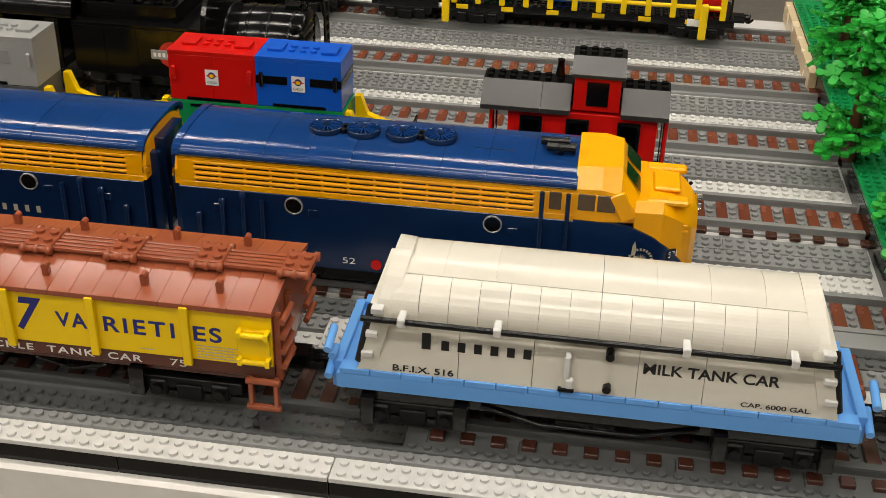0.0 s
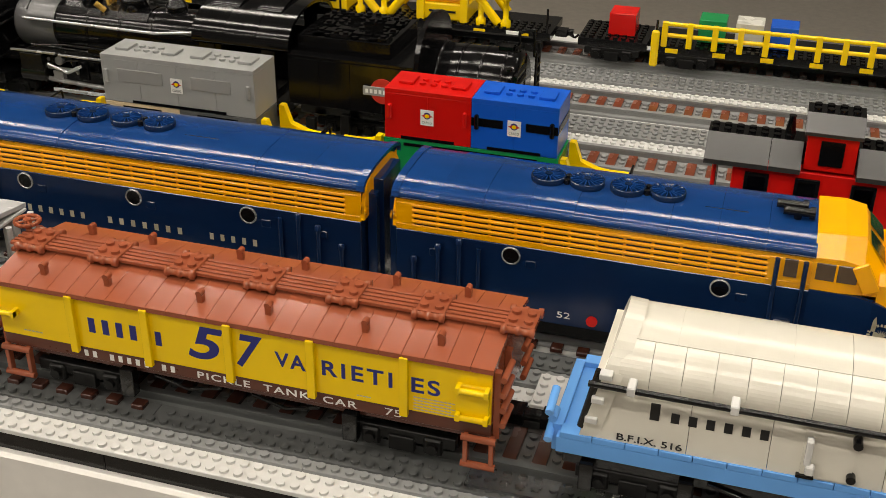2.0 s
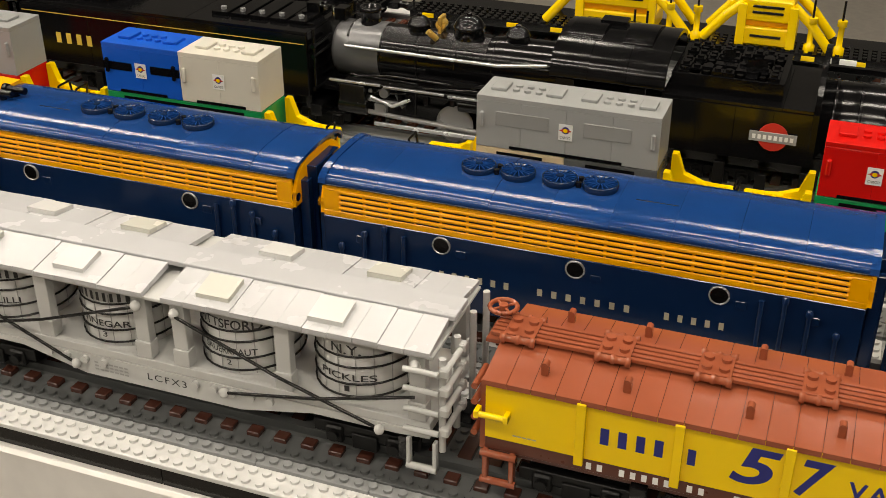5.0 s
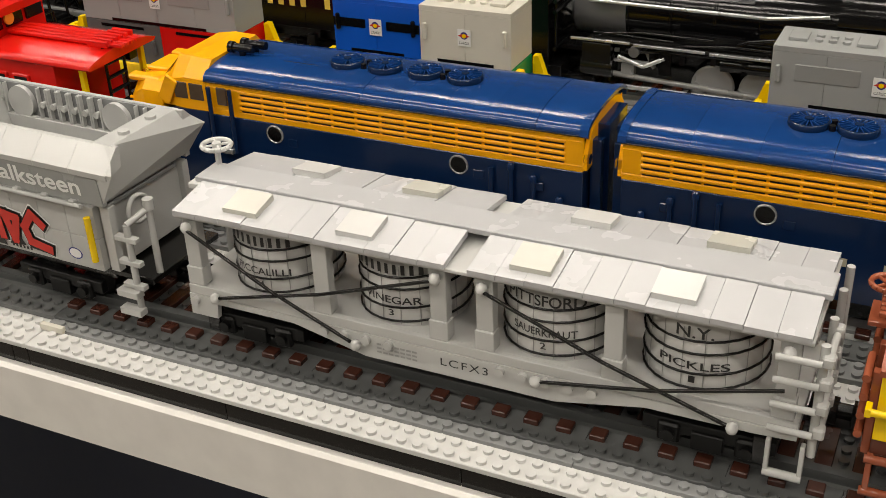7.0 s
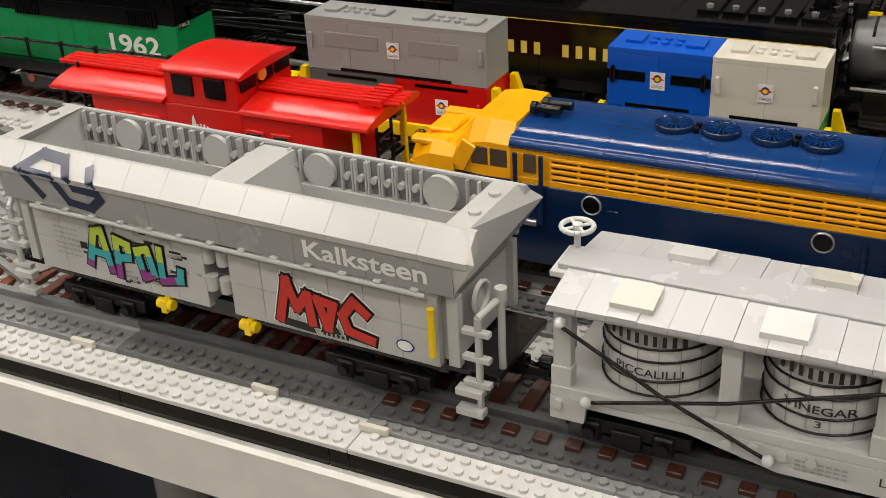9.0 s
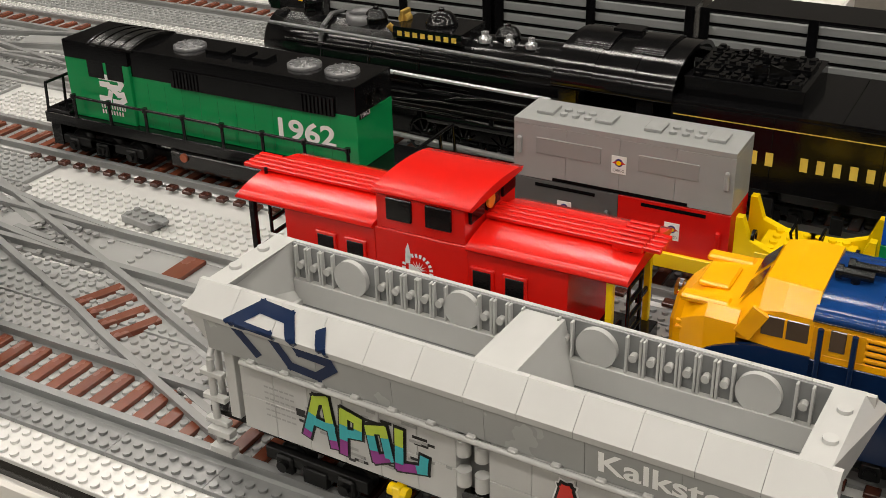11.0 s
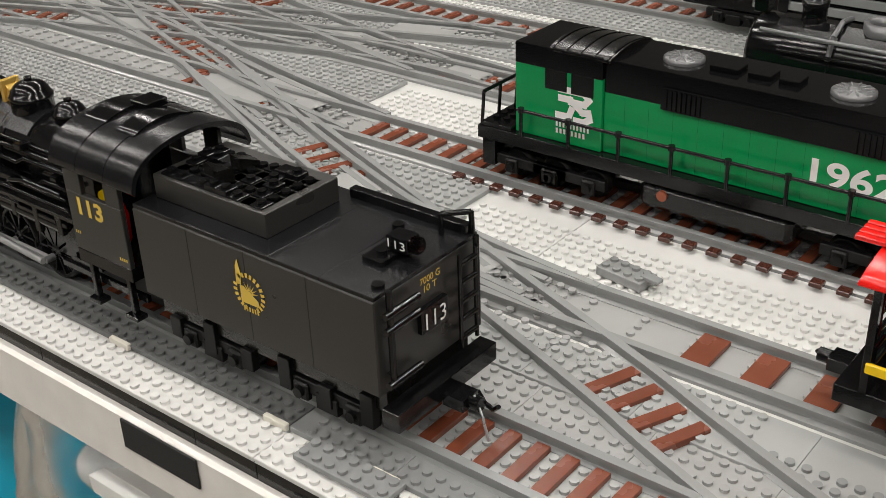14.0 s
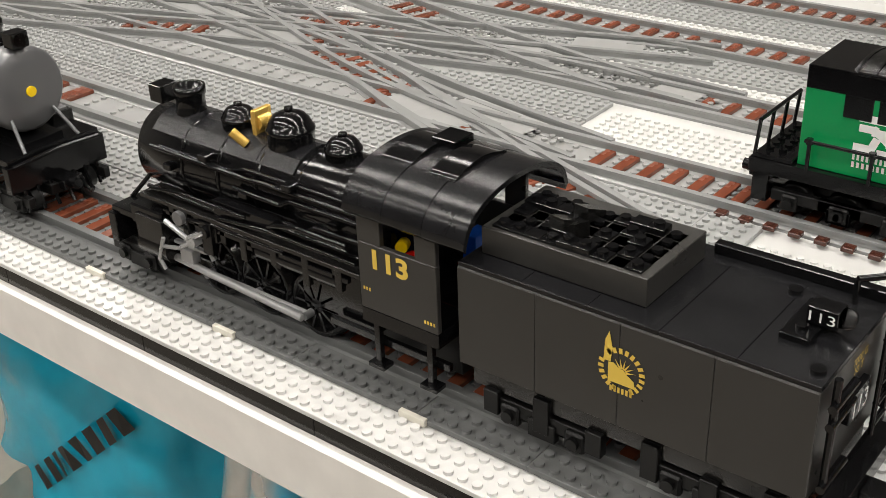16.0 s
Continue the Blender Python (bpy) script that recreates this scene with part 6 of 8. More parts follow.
for a, b in ((-1.170, -1.078), (-1.021, -0.932)):
    part("roof", Geo().prism(low_roof(0.0348, 0.0890, 0.0950), "x", a, b, True), BRED, rc)
    for i in range(4):
        y = -0.0075 + 0.005 * i
        part("running_board", Geo().cbox(a - (0.012 if a < -1.1 else 0), b + (0.008 if b > -1 else 0), y - 0.0018, y + 0.0018, 0.0955, 0.0980, 0.0004), BRED, rc)
for i in range(6):
    part("roof_step", Geo().cbox(-0.948, -0.932, -0.0140 + 0.005 * i, -0.0115 + 0.005 * i, 0.0962, 0.1005, 0.0004), BRED, rc)
part("cupola", Geo().cbox(-1.0765, -1.0225, -0.0305, 0.0300, 0.0882, 0.1098), BRED, rc)
part("cupola_roof", Geo().prism(low_roof(0.0325, 0.1100, 0.1135), "x", -1.079, -1.0185, True), BRED, rc)
for x in (-1.062, -1.038):
    part("cupola_window", Geo().cbox(x - 0.0078, x + 0.0078, -0.0320, -0.0300, 0.0945, 0.1075, 0.0005), BLACK, rc)
for y in (-0.019, 0.0, 0.019):
    part("cupola_window", Geo().cbox(-1.0226, -1.0205, y - 0.0078, y + 0.0078, 0.0990, 0.1090, 0.0005), BLACK, rc)
part("marker_disc", Geo().cyl((-1.0204, -0.006, 0.1050), (-1.0190, -0.006, 0.1050), 0.0042, 16), INKORANGE, rc)
herald(rc, -1.0515, 0.0675, -0.0314, INKWHITE, 0.0088)
for e, x in ((-1, -1.162), (1, -0.942)):
    for y in (-0.029, 0.029):
        part("end_post", Geo().cbox(x - 0.0018, x + 0.0018, y - 0.0018, y + 0.0018, 0.033, 0.0880), YELLOW if e > 0 else BLACK, rc)
    part("side_rail", Geo().cbox(min(x, x - e * 0.016), max(x, x - e * 0.016), -0.0322, -0.0300, 0.045, 0.050), YELLOW, rc)
    ladder(rc, x + e * 0.003, -0.010, 0.008, 0.030, 0.098, 7, BLACK)
    part("end_railing", Geo().cbox(x - 0.001, x + 0.001, -0.030, -0.012, 0.052, 0.055).cbox(x - 0.001, x + 0.001, 0.012, 0.030, 0.052, 0.055), BLACK, rc)
    part("marker_lamp", Geo().cbox(x - 0.003, x + 0.003, 0.014, 0.022, 0.078, 0.086), BLACK, rc)
for x in (-1.120, -0.985):
    bogie(rc, x, 0, 0.034)
coupling(rc, -1.175, -1)
coupling(rc, -0.935, 1)

# ---- green road switcher ----
gl = thing("diesel_locomotive", "green and black road switcher locomotive model with white numbers", "locomotive", "", (0, 0.800, 0))
part("frame", Geo().cbox(-1.478, -1.132, -0.031, 0.031, 0.0330, 0.0420), BLACK, gl)
part("cab", Geo().cbox(-1.450, -1.385, -0.0260, 0.0260, 0.0422, 0.0900), GREEN, gl)
part("cab_top", Geo().cbox(-1.450, -1.385, -0.0262, 0.0262, 0.0902, 0.1040), BLACK, gl)
part("cab_roof", Geo().prism(low_roof(0.0268, 0.1030, 0.1078), "x", -1.425, -1.380, True), SATIN, gl)
part("hood", Geo().cbox(-1.3848, -1.183, -0.0235, 0.0235, 0.0422, 0.0820), GREEN, gl)
part("hood_top", Geo().cbox(-1.3848, -1.183, -0.0237, 0.0237, 0.0822, 0.1035), BLACK, gl)
part("grille_panel", Geo().cbox(-1.345, -1.200, -0.0255, -0.0230, 0.0800, 0.0940), BLACK, gl)
for x0, x1 in ((-1.343, -1.318), (-1.228, -1.202)):
    n = 8
    for i in range(n):
        x = x0 + (x1 - x0) * (i + 0.5) / n
        part("grille_rib", Geo().box(x - 0.0008, x + 0.0008, -0.0265, -0.0254, 0.0805, 0.0935), BLACK, gl)
for x in (-1.344, -1.240, -1.208):
    f = part("roof_fan", Geo().lathe((x, 0.0, 0.1035), [(0.0125, 0.0), (0.0125, 0.0022), (0.0110, 0.0028), (0.0030, 0.0028), (0.0030, 0.0045), (0.0010, 0.0045)], 24), GUNMETAL, gl)
    for i in range(12):
        part("fan_blade", Geo().box(-0.0004, 0.0004, 0.0035, 0.0108, 0.1062, 0.1070), SILVER, f).matrix_basis = pose(x, 0, 0, 0, 0, 30 * i)
for x, w in ((-1.315, 0.009), (-1.293, 0.007), (-1.275, 0.006)):
    part("roof_box", Geo().cbox(x - w, x + w, -0.007, 0.007, 0.1036, 0.1065), BLACK, gl)
for k in range(5):
    part("roof_rib", Geo().prism(low_roof(0.0272, 0.1034, 0.1084), "x", -1.4235 + 0.0102 * k, -1.4223 + 0.0102 * k, True), BLACK, gl)
for k in range(11):
    x = -1.3700 + 0.0165 * k
    part("panel_joint", Geo().box(x - 0.00008, x + 0.00008, -0.02356, -0.0234, 0.0424, 0.0800), DGREEN, gl)
for a in (-1.427, -1.4075):
    part("cab_window", Geo().cbox(a, a + 0.0165, -0.0266, -0.0250, 0.0770, 0.0905, 0.0004), BLACK, gl)
part("headlight", Geo().cyl((-1.183, -0.0050, 0.0900), (-1.178, -0.0050, 0.0900), 0.0042, 14).cyl((-1.183, 0.0050, 0.0900), (-1.178, 0.0050, 0.0900), 0.0042, 14), GLASS, gl)
part("number_board", Geo().cbox(-1.1830, -1.1822, -0.0200, -0.0070, 0.0790, 0.0840, 0.0002), BLACK, gl)
t = lettering("lettering", "1962", gl, INKWHITE, -0.0060, 0.0060, 0.0800, 0.0032, 0)
t.matrix_basis = pose(-1.1819, -0.0135, 0, 0, 0, 90)
lettering("lettering", "1962", gl, INKWHITE, -1.2500, -1.2010, 0.0560, 0.0160, -0.0238, bold=0.025)
def gy(z):
    return -0.0262
BN = [[(0.10, 0.92), (0.78, 0.92), (0.92, 0.76), (0.80, 0.60), (0.40, 0.60)], [(0.12, 0.66), (0.40, 0.66), (0.74, 0.36), (0.92, 0.36)], [(0.04, 0.14), (0.36, 0.14), (0.44, 0.38)], [(0.92, 0.40), (0.96, 0.20), (0.80, 0.08), (0.56, 0.08)]]
for q, quad in enumerate(strokes(BN, 0.20, 1.15)):
    decal("white_mark", [quad], INKWHITE, gl, lambda z, q=q: -0.0262 - 0.00003 * q, -1.4180, 0.0580, 0.0260, 0.0225)
bars("name_lettering", "BURLINGTON", gl, INKWHITE, -1.4190, -1.3930, 0.0530, 0.0034, -0.0262, fill=0.55)
bars("name_lettering", "NORTHERN", gl, INKWHITE, -1.4190, -1.3960, 0.0484, 0.0034, -0.0262, fill=0.55)
part("walkway_rail", Geo().cyl((-1.445, -0.0315, 0.0600), (-1.185, -0.0315, 0.0600), 0.0012, 8), BLACK, gl)
for i in range(8):
    x = -1.442 + 0.0365 * i
    part("rail_post", Geo().cyl((x, -0.0315, 0.0415), (x, -0.0315, 0.0605), 0.0013, 8).cyl((x, -0.0315, 0.0585), (x, -0.0315, 0.0620), 0.0022, 8), BLACK, gl)
for e, xe in ((-1, -1.4755), (1, -1.135)):
    part("end_platform", Geo().cbox(min(xe, xe - e * 0.024), max(xe, xe - e * 0.024), -0.030, 0.030, 0.0422, 0.0450), BLACK, gl)
    st = Geo()
    for i in range(2):
        for j in range(6):
            st.stud(xe - e * (0.006 + 0.008 * i), -0.020 + 0.008 * j, 0.0450, 10)
    part("platform_studs", st, BLACK, gl)
    for y in (-0.029, -0.010, 0.010, 0.029):
        part("end_rail_post", Geo().cyl((xe, y, 0.042), (xe - e * 0.002, y, 0.066), 0.0012, 8), BLACK, gl)
    part("end_rail", Geo().cyl((xe - e * 0.002, -0.029, 0.066), (xe - e * 0.002, 0.029, 0.066), 0.0013, 8), BLACK, gl)
    part("pilot", Geo().cbox(min(xe, xe - e * 0.010), max(xe, xe - e * 0.010), -0.029, 0.029, 0.0140, 0.0330), BLACK, gl)
    coupling(gl, xe, e, z=0.022)
for x in (-1.420, -1.195):
    bogie(gl, x, 0, 0.060, 0.0095)
    bogie(gl, x, 0, 0.002, 0.0095)
part("fuel_tank", Geo().cbox(-1.355, -1.255, -0.029, 0.029, 0.0140, 0.0325, 0.004), SATIN, gl)
part("fuel_cap", Geo().cyl((-1.338, -0.0305, 0.026), (-1.338, -0.0285, 0.026), 0.0035, 14), BROWN, gl)

# ---- steam locomotives ----
def steam(label, y, s, tender, cab, front, zc, r, ztop, roof_z, half=0.037, number="", drivers=4, group="steam locomotives", domes=3, silver=False, grey_front=False, arch=0.026, over=0.014, wz=0.0540, wheels=None, drum=False, dr=0.0155):
    """A steam locomotive with tender; s is the way it faces. tender and cab are (front, rear) along x."""
    L = thing("steam_locomotive", label, "locomotive", group, (0, y, 0))
    fx = lambda x0, d: x0 + s * d
    skin = TANKBLACK if number else BLACK
    sheet_mat = DUSTY if number else BLACK
    B = lambda g, a, b, y0, y1, z0, z1, c=0.00035: g.cbox(min(a, b), max(a, b), y0, y1, z0, z1, c)
    if tender:
        tf, tr = tender
        part("tender_frame", B(Geo(), fx(tf, -0.002), fx(tr, 0.002), -0.030, 0.030, 0.0260, 0.0400), SATIN, L)
        tr_all = tr
        if drum:
            tr = tf + (tr - tf) * 0.58
            ends_x = (min(tr, tr_all), max(tr, tr_all))
            part("tank_drum", Geo().lathe((ends_x[0], 0, 0.0560), [(0.004, 0.0), (0.030, 0.0), (0.0335, 0.003), (0.0335, ends_x[1] - ends_x[0] - 0.003), (0.030, ends_x[1] - ends_x[0]), (0.004, ends_x[1] - ends_x[0])], 32, "x"), BLACK, L, "glossy black round tender tank")
            for k in range(4):
                part("drum_band", Geo().lathe((ends_x[0] + 0.012 + 0.018 * k, 0, 0.0560), [(0.0337, -0.0012), (0.0342, -0.0010), (0.0342, 0.0010), (0.0337, 0.0012)], 32, "x"), BLACK, L)
            part("bunker_hoop", Geo().prism(arc(half, 0.034, 180, 0, 16, 0, 0.080) + [(half, 0.040), (-half, 0.040)], "x", min(tr, tr - s * 0.004), max(tr, tr - s * 0.004)), BLACK, L)
        tk = part("tender_tank", B(Geo(), tf, tr, -half, half, 0.0400, ztop), skin, L, "black tender tank with smooth sides")
        n = 4
        for i in range(n):
            a, b = tf + (tr - tf) * i / n, tf + (tr - tf) * (i + 1) / n
            part("tank_panel", B(Geo(), a - s * 0.0001, b + s * 0.0001, -half - 0.0006, -half, 0.0402, ztop - 0.0004, 0.0002), skin, tk)
        for i in range(5):
            a, b = tf + (tr - tf) * i / 5, tf + (tr - tf) * (i + 1) / 5
            part("deck", B(Geo(), a - s * 0.0001, b + s * 0.0001, -half, half, ztop, ztop + 0.0022, 0.0002), sheet_mat, L)
        tr = tr_all
        cf, cr = fx(tf, -0.004), fx(tf, -0.084) if abs(tf - tr) > 0.15 else fx(tf, -0.05)
        part("coal_bunker", B(Geo(), cf, cr, -half + 0.012, half - 0.012, ztop + 0.0022, ztop + 0.0150), skin, L)
        rn = random.Random(len(label))
        g = Geo()
        x0, x1 = min(cf, cr) + 0.004, max(cf, cr) - 0.004
        xx = x0 + 0.004
        while xx < x1 - 0.003:
            yy = -half + 0.018
            while yy < half - 0.016:
                h = ztop + 0.0150 + rn.choice((0.0, 0.0012, 0.0030))
                g.cbox(xx - 0.0039, xx + 0.0039, yy - 0.0039, yy + 0.0039, ztop + 0.0120, h, 0.0002)
                if rn.random() < 0.8:
                    g.stud(xx, yy, h, 10)
                yy += 0.008
            xx += 0.008
        tagged(part("coal", g, BLACK, L, "black studded coal load"), kind="stuff")
        for k in range(3):
            cx, cy = rn.uniform(x0 + 0.02, x1 - 0.012), rn.uniform(-0.012, 0.012)
            cc = part("coal_lump", Geo().prism([(-0.006, 0), (0.006, 0), (0.006, 0.002), (-0.006, 0.007)], "y", -0.004, 0.004), SATIN, L)
            cc.matrix_basis = pose(cx, cy, ztop + 0.0165, 0, 0, rn.uniform(0, 180))
        g = B(Geo(), fx(tr, 0.026), fx(tr, 0.014), -0.015, 0.015, ztop + 0.0022, ztop + 0.0050)
        for yy in (-0.008, 0.004):
            g.stud(fx(tr, 0.020), yy, ztop + 0.0050, 12)
        part("water_hatch", g, BLACK, L)
        for sx, sy in ((0.005, -0.028), (0.034, 0.020)):
            part("deck_stud", Geo().stud(fx(tr, sx), sy, ztop + 0.0022, 14, 0.0030), BLACK, L)
        part("side_rail", B(Geo(), fx(tr, 0.002), fx(tr, 0.075), half - 0.006, half - 0.001, ztop + 0.0022, ztop + 0.0070), BLACK, L)
        part("rear_rail", Geo().tube([(fx(tr, 0.012), half - 0.012, ztop + 0.002), (fx(tr, 0.012), half - 0.012, ztop + 0.013), (fx(tr, 0.002), half - 0.002, ztop + 0.013), (fx(tr, 0.001), half - 0.002, ztop - 0.010)], 0.0014, 8), BLACK, L)
        lm = part("tender_lamp", B(Geo(), fx(tr, 0.008), fx(tr, 0.020), -0.0045, 0.0045, ztop + 0.0055, ztop + 0.0130), BLACK, L)
        part("lens", Geo().lathe((fx(tr, 0.008), 0, ztop + 0.0095), [(0.0042, 0), (0.0042, -s * 0.0035), (0.0030, -s * 0.005), (0.001, -s * 0.0055)], 16, "x"), GLASS, lm)
        if number:
            lettering("lettering", number, lm, INKWHITE, min(fx(tr, 0.009), fx(tr, 0.019)), max(fx(tr, 0.009), fx(tr, 0.019)), ztop + 0.0072, 0.0042, -0.0048)
            nb = part("rear_number", B(Geo(), tr, fx(tr, -0.003), -0.0095, 0.0095, 0.0590, 0.0720), BLACK, L)
            t = lettering("lettering", number, nb, INKWHITE, -0.0072, 0.0072, 0.0610, 0.0085, 0)
            t.matrix_basis = pose(fx(tr, -0.0035), 0, 0, 0, 0, 90 if s < 0 else -90)
            t = lettering("lettering", "7000 G", L, INKGOLD, -0.007, 0.007, 0.0830, 0.0034, 0)
            t.matrix_basis = pose(fx(tr, -0.0008), 0, 0, 0, 0, 90 if s < 0 else -90)
            t = lettering("lettering", "10 T", L, INKGOLD, -0.0045, 0.0045, 0.0785, 0.0034, 0)
            t.matrix_basis = pose(fx(tr, -0.0008), 0, 0, 0, 0, 90 if s < 0 else -90)
        for yy in (-half + 0.006, half - 0.006):
            part("rear_grab", Geo().cyl((fx(tr, -0.0035), yy, 0.045), (fx(tr, -0.0035), yy, ztop + 0.004), 0.0016, 8), BLACK, L)
        for z in (0.046, 0.074, 0.082):
            part("rear_bar", Geo().cyl((fx(tr, -0.0040), -half + 0.002, z), (fx(tr, -0.0040), -0.012, z), 0.0018, 8), BLACK, L)
        ladder(L, fx(tr, -0.0045), half - 0.020, half - 0.008, 0.040, ztop, 5, BLACK, "rear_ladder")
        part("rear_beam", B(Geo(), tr, fx(tr, -0.010), -half, half, 0.0240, 0.0340), BLACK, L)
        coupling(L, fx(tr, -0.010), -s, z=0.026)
        part("coupler_link", Geo().tube([(fx(tr, -0.024), 0.0, 0.030), (fx(tr, -0.030), -0.002, 0.022), (fx(tr, -0.034), -0.003, 0.010)], 0.0007, 6), SILVER, L)
        for i in range(6):
            x = tf + (tr - tf) * (i + 0.5) / 6
            part("step_block", B(Geo(), x - 0.004, x + 0.004, -half + 0.004, -half + 0.009, 0.0150, 0.0270 + 0.006 * (i % 2)), MATTE, L)
        for x in (tf + (tr - tf) * 0.25, tf + (tr - tf) * 0.75):
            bogie(L, x, 0, 0.034)
    cf, cr = cab
    ch = half - 0.001
    part("cab_floor", B(Geo(), cf, cr, -ch, ch, 0.0400, 0.0480), BLACK, L)
    for sd in (-1, 1):
        ys = sorted((sd * ch, sd * (ch - 0.003)))
        zs = 0.0830 if number else 0.0760
        part("cab_side", B(Geo(), cf, cr, ys[0], ys[1], 0.0480, zs), skin, L)
        for a, b in ((0.0, 0.014), (abs(cf - cr) - 0.012, abs(cf - cr))):
            part("cab_pillar", B(Geo(), fx(cf, -a), fx(cf, -b), ys[0], ys[1], zs, roof_z - arch + 0.004), skin, L)
    ro = [((ch + 0.004) * math.sin(math.radians(-90 + 9 * i)), roof_z - arch + arch * math.cos(math.radians(-90 + 9 * i)) ** 0.85) for i in range(1, 20)]
    ro = [(-ch - 0.0045, roof_z - arch + 0.0005)] + ro + [(ch + 0.0045, roof_z - arch + 0.0005)]
    ro = ro + [(q * 0.95, z - 0.0026) for q, z in ro[::-1]]
    for i in range(3):
        a = cf + s * 0.004 + (cr - s * over - cf - s * 0.004) * i / 3
        b = cf + s * 0.004 + (cr - s * over - cf - s * 0.004) * (i + 1) / 3
        part("cab_roof_panel", Geo().prism([(q, z - 0.0003 * i) for q, z in ro], "x", min(a, b) + 0.0001, max(a, b) - 0.0001, True), sheet_mat if not silver else GUNMETAL, L)
    hat = [((ch * 0.55) * (-1 + i / 5), roof_z - 0.0045 * (-1 + i / 5) ** 2 + 0.0018) for i in range(11)]
    hat = hat + [(q, z - 0.003) for q, z in hat[::-1]]
    wide = abs(cf - cr)
    for a, b in ((-0.002, -wide * 0.42), (-wide * 0.66, -wide * 0.98)):
        part("roof_plate", Geo().prism(hat, "x", min(fx(cf, a), fx(cf, b)), max(fx(cf, a), fx(cf, b)), True), BLACK, L)
    part("roof_hatch", B(Geo(), fx(cf, -wide * 0.30), fx(cf, -wide * 0.60), 0.004, 0.018, roof_z - 0.001, roof_z + 0.0030), BLACK, L)
    part("backhead", B(Geo(), fx(cf, -0.002), fx(cf, -0.012), -0.026, 0.026, 0.048, roof_z - 0.014), BLACK, L)
    if number:
        lettering("lettering", number, L, INKGOLD, min(fx(cf, -0.009), fx(cf, -0.030)), max(fx(cf, -0.009), fx(cf, -0.030)), 0.0708, 0.0105, -ch - 0.0003, bold=0.035)
        bars("small_print", "mmm", L, INKGOLD, min(cf, cr) + 0.002, min(cf, cr) + 0.007, 0.0580, 0.0018, -ch - 0.0003)
        bars("small_print", "mmmm", L, INKGOLD, max(cf, cr) - 0.008, max(cf, cr) - 0.001, 0.0520, 0.0018, -ch - 0.0003)
        part("toy_figure", Geo().lathe((fx(cf, -0.022), -0.022, 0.0500), [(0.0040, 0), (0.0060, 0.004), (0.0064, 0.018), (0.0040, 0.026)], 10), RED, L)
        part("crew_seat", B(Geo(), fx(cf, -0.030), fx(cf, -0.038), 0.004, 0.016, 0.050, 0.078), BLUE, L)
        part("cab_lever", Geo().cyl((fx(cf, -0.015), -0.020, 0.079), (fx(cf, -0.018), -0.026, 0.080), 0.003, 10), YELLOW, L)
    # boiler
    prof = []
    zf = zc
    length = abs(front - cf)
    bo = Geo().lathe((cf, 0, zc), [(r * 1.06, 0.0), (r * 1.06, s * length * 0.28), (r, s * length * 0.32), (r, s * length * 0.80)], 28, "x")
    part("boiler", bo, BLACK, L)
    part("smokebox", Geo().lathe((fx(cf, length * 0.80), 0, zc), [(r * 1.02, 0), (r * 1.02, s * length * 0.20), (r * 0.92, s * (length * 0.20 + 0.003)), (r * 0.5, s * (length * 0.20 + 0.004)), (r * 0.16, s * (length * 0.20 + 0.006)), (0.0005, s * (length * 0.20 + 0.006))], 28, "x"), GUNMETAL if silver or grey_front else BLACK, L)
    part("smokebox_plate", Geo().cyl((fx(front, 0.006), 0, zc), (fx(front, 0.0072), 0, zc), 0.0034, 16), YELLOW if silver else BLACK, L)
    for k in range(4):
        x = fx(cf, length * (0.30 + 0.165 * k))
        part("boiler_band", Geo().lathe((x, 0, zc), [(r * 1.01, -0.0012), (r * 1.03, -0.0010), (r * 1.03, 0.0010), (r * 1.01, 0.0012)], 28, "x"), BLACK, L)
    for k in range(4):
        a, b = fx(cf, length * (0.33 + 0.155 * k)), fx(cf, length * (0.33 + 0.155 * (k + 1)))
        sheet = [((r * 1.035) * math.cos(math.radians(q)), zc + (r * 1.035) * math.sin(math.radians(q))) for q in range(40, 141, 20)]
        sheet = sheet + [(y * 0.95, zc + (z - zc) * 0.95) for y, z in sheet[::-1]]
        part("jacket_sheet", Geo().prism(sheet, "x", min(a, b) + 0.0002, max(a, b) - 0.0002), sheet_mat, L)
    part("chimney", Geo().lathe((fx(cf, length * 0.875), 0, zc + r * 0.85), [(0.0092, 0), (0.0086, 0.004), (0.0080, 0.0050), (0.0080, 0.0125), (0.0088, 0.0130), (0.0088, 0.0175), (0.0062, 0.0175), (0.0060, 0.013), (0.001, 0.013)], 20), BLACK, L)
    pos = (0.655, 0.435, 0.225)[:domes]
    for k, p in enumerate(pos):
        x = fx(cf, length * p)
        big = k == 1
        rr, hh = (0.0122, 0.0185) if big else (0.0092, 0.0135)
        part("dome", Geo().lathe((x, 0, zc + r * 0.88), [(rr, 0.0), (rr, hh * 0.42), (rr * 1.04, hh * 0.45), (rr * 1.04, hh * 0.55), (rr * 0.97, hh * 0.58), (rr * 0.88, hh * 0.74), (rr * 0.66, hh * 0.90), (rr * 0.35, hh * 0.985), (0.0020, hh), (0.0022, hh * 1.02), (0.0022, hh * 1.12), (0.0008, hh * 1.13)], 24), BLACK, L)
    x = fx(cf, length * 0.555)
    part("bell", Geo().cyl((x, -0.004, zc + r + 0.006), (x, 0.004, zc + r + 0.006), 0.0042, 12).cbox(x - 0.0015, x + 0.0015, -0.006, 0.006, zc + r - 0.002, zc + r + 0.013), GOLD, L)
    part("whistle", Geo().cyl((x, -0.012, zc + r - 0.003), (fx(x, 0.006), -0.016, zc + r + 0.004), 0.0026, 10), GOLD, L)
    part("headlamp", B(Geo(), fx(front, -0.004), fx(front, 0.006), -0.006, 0.006, zc + r + 0.001, zc + r + 0.011), BLACK, L)
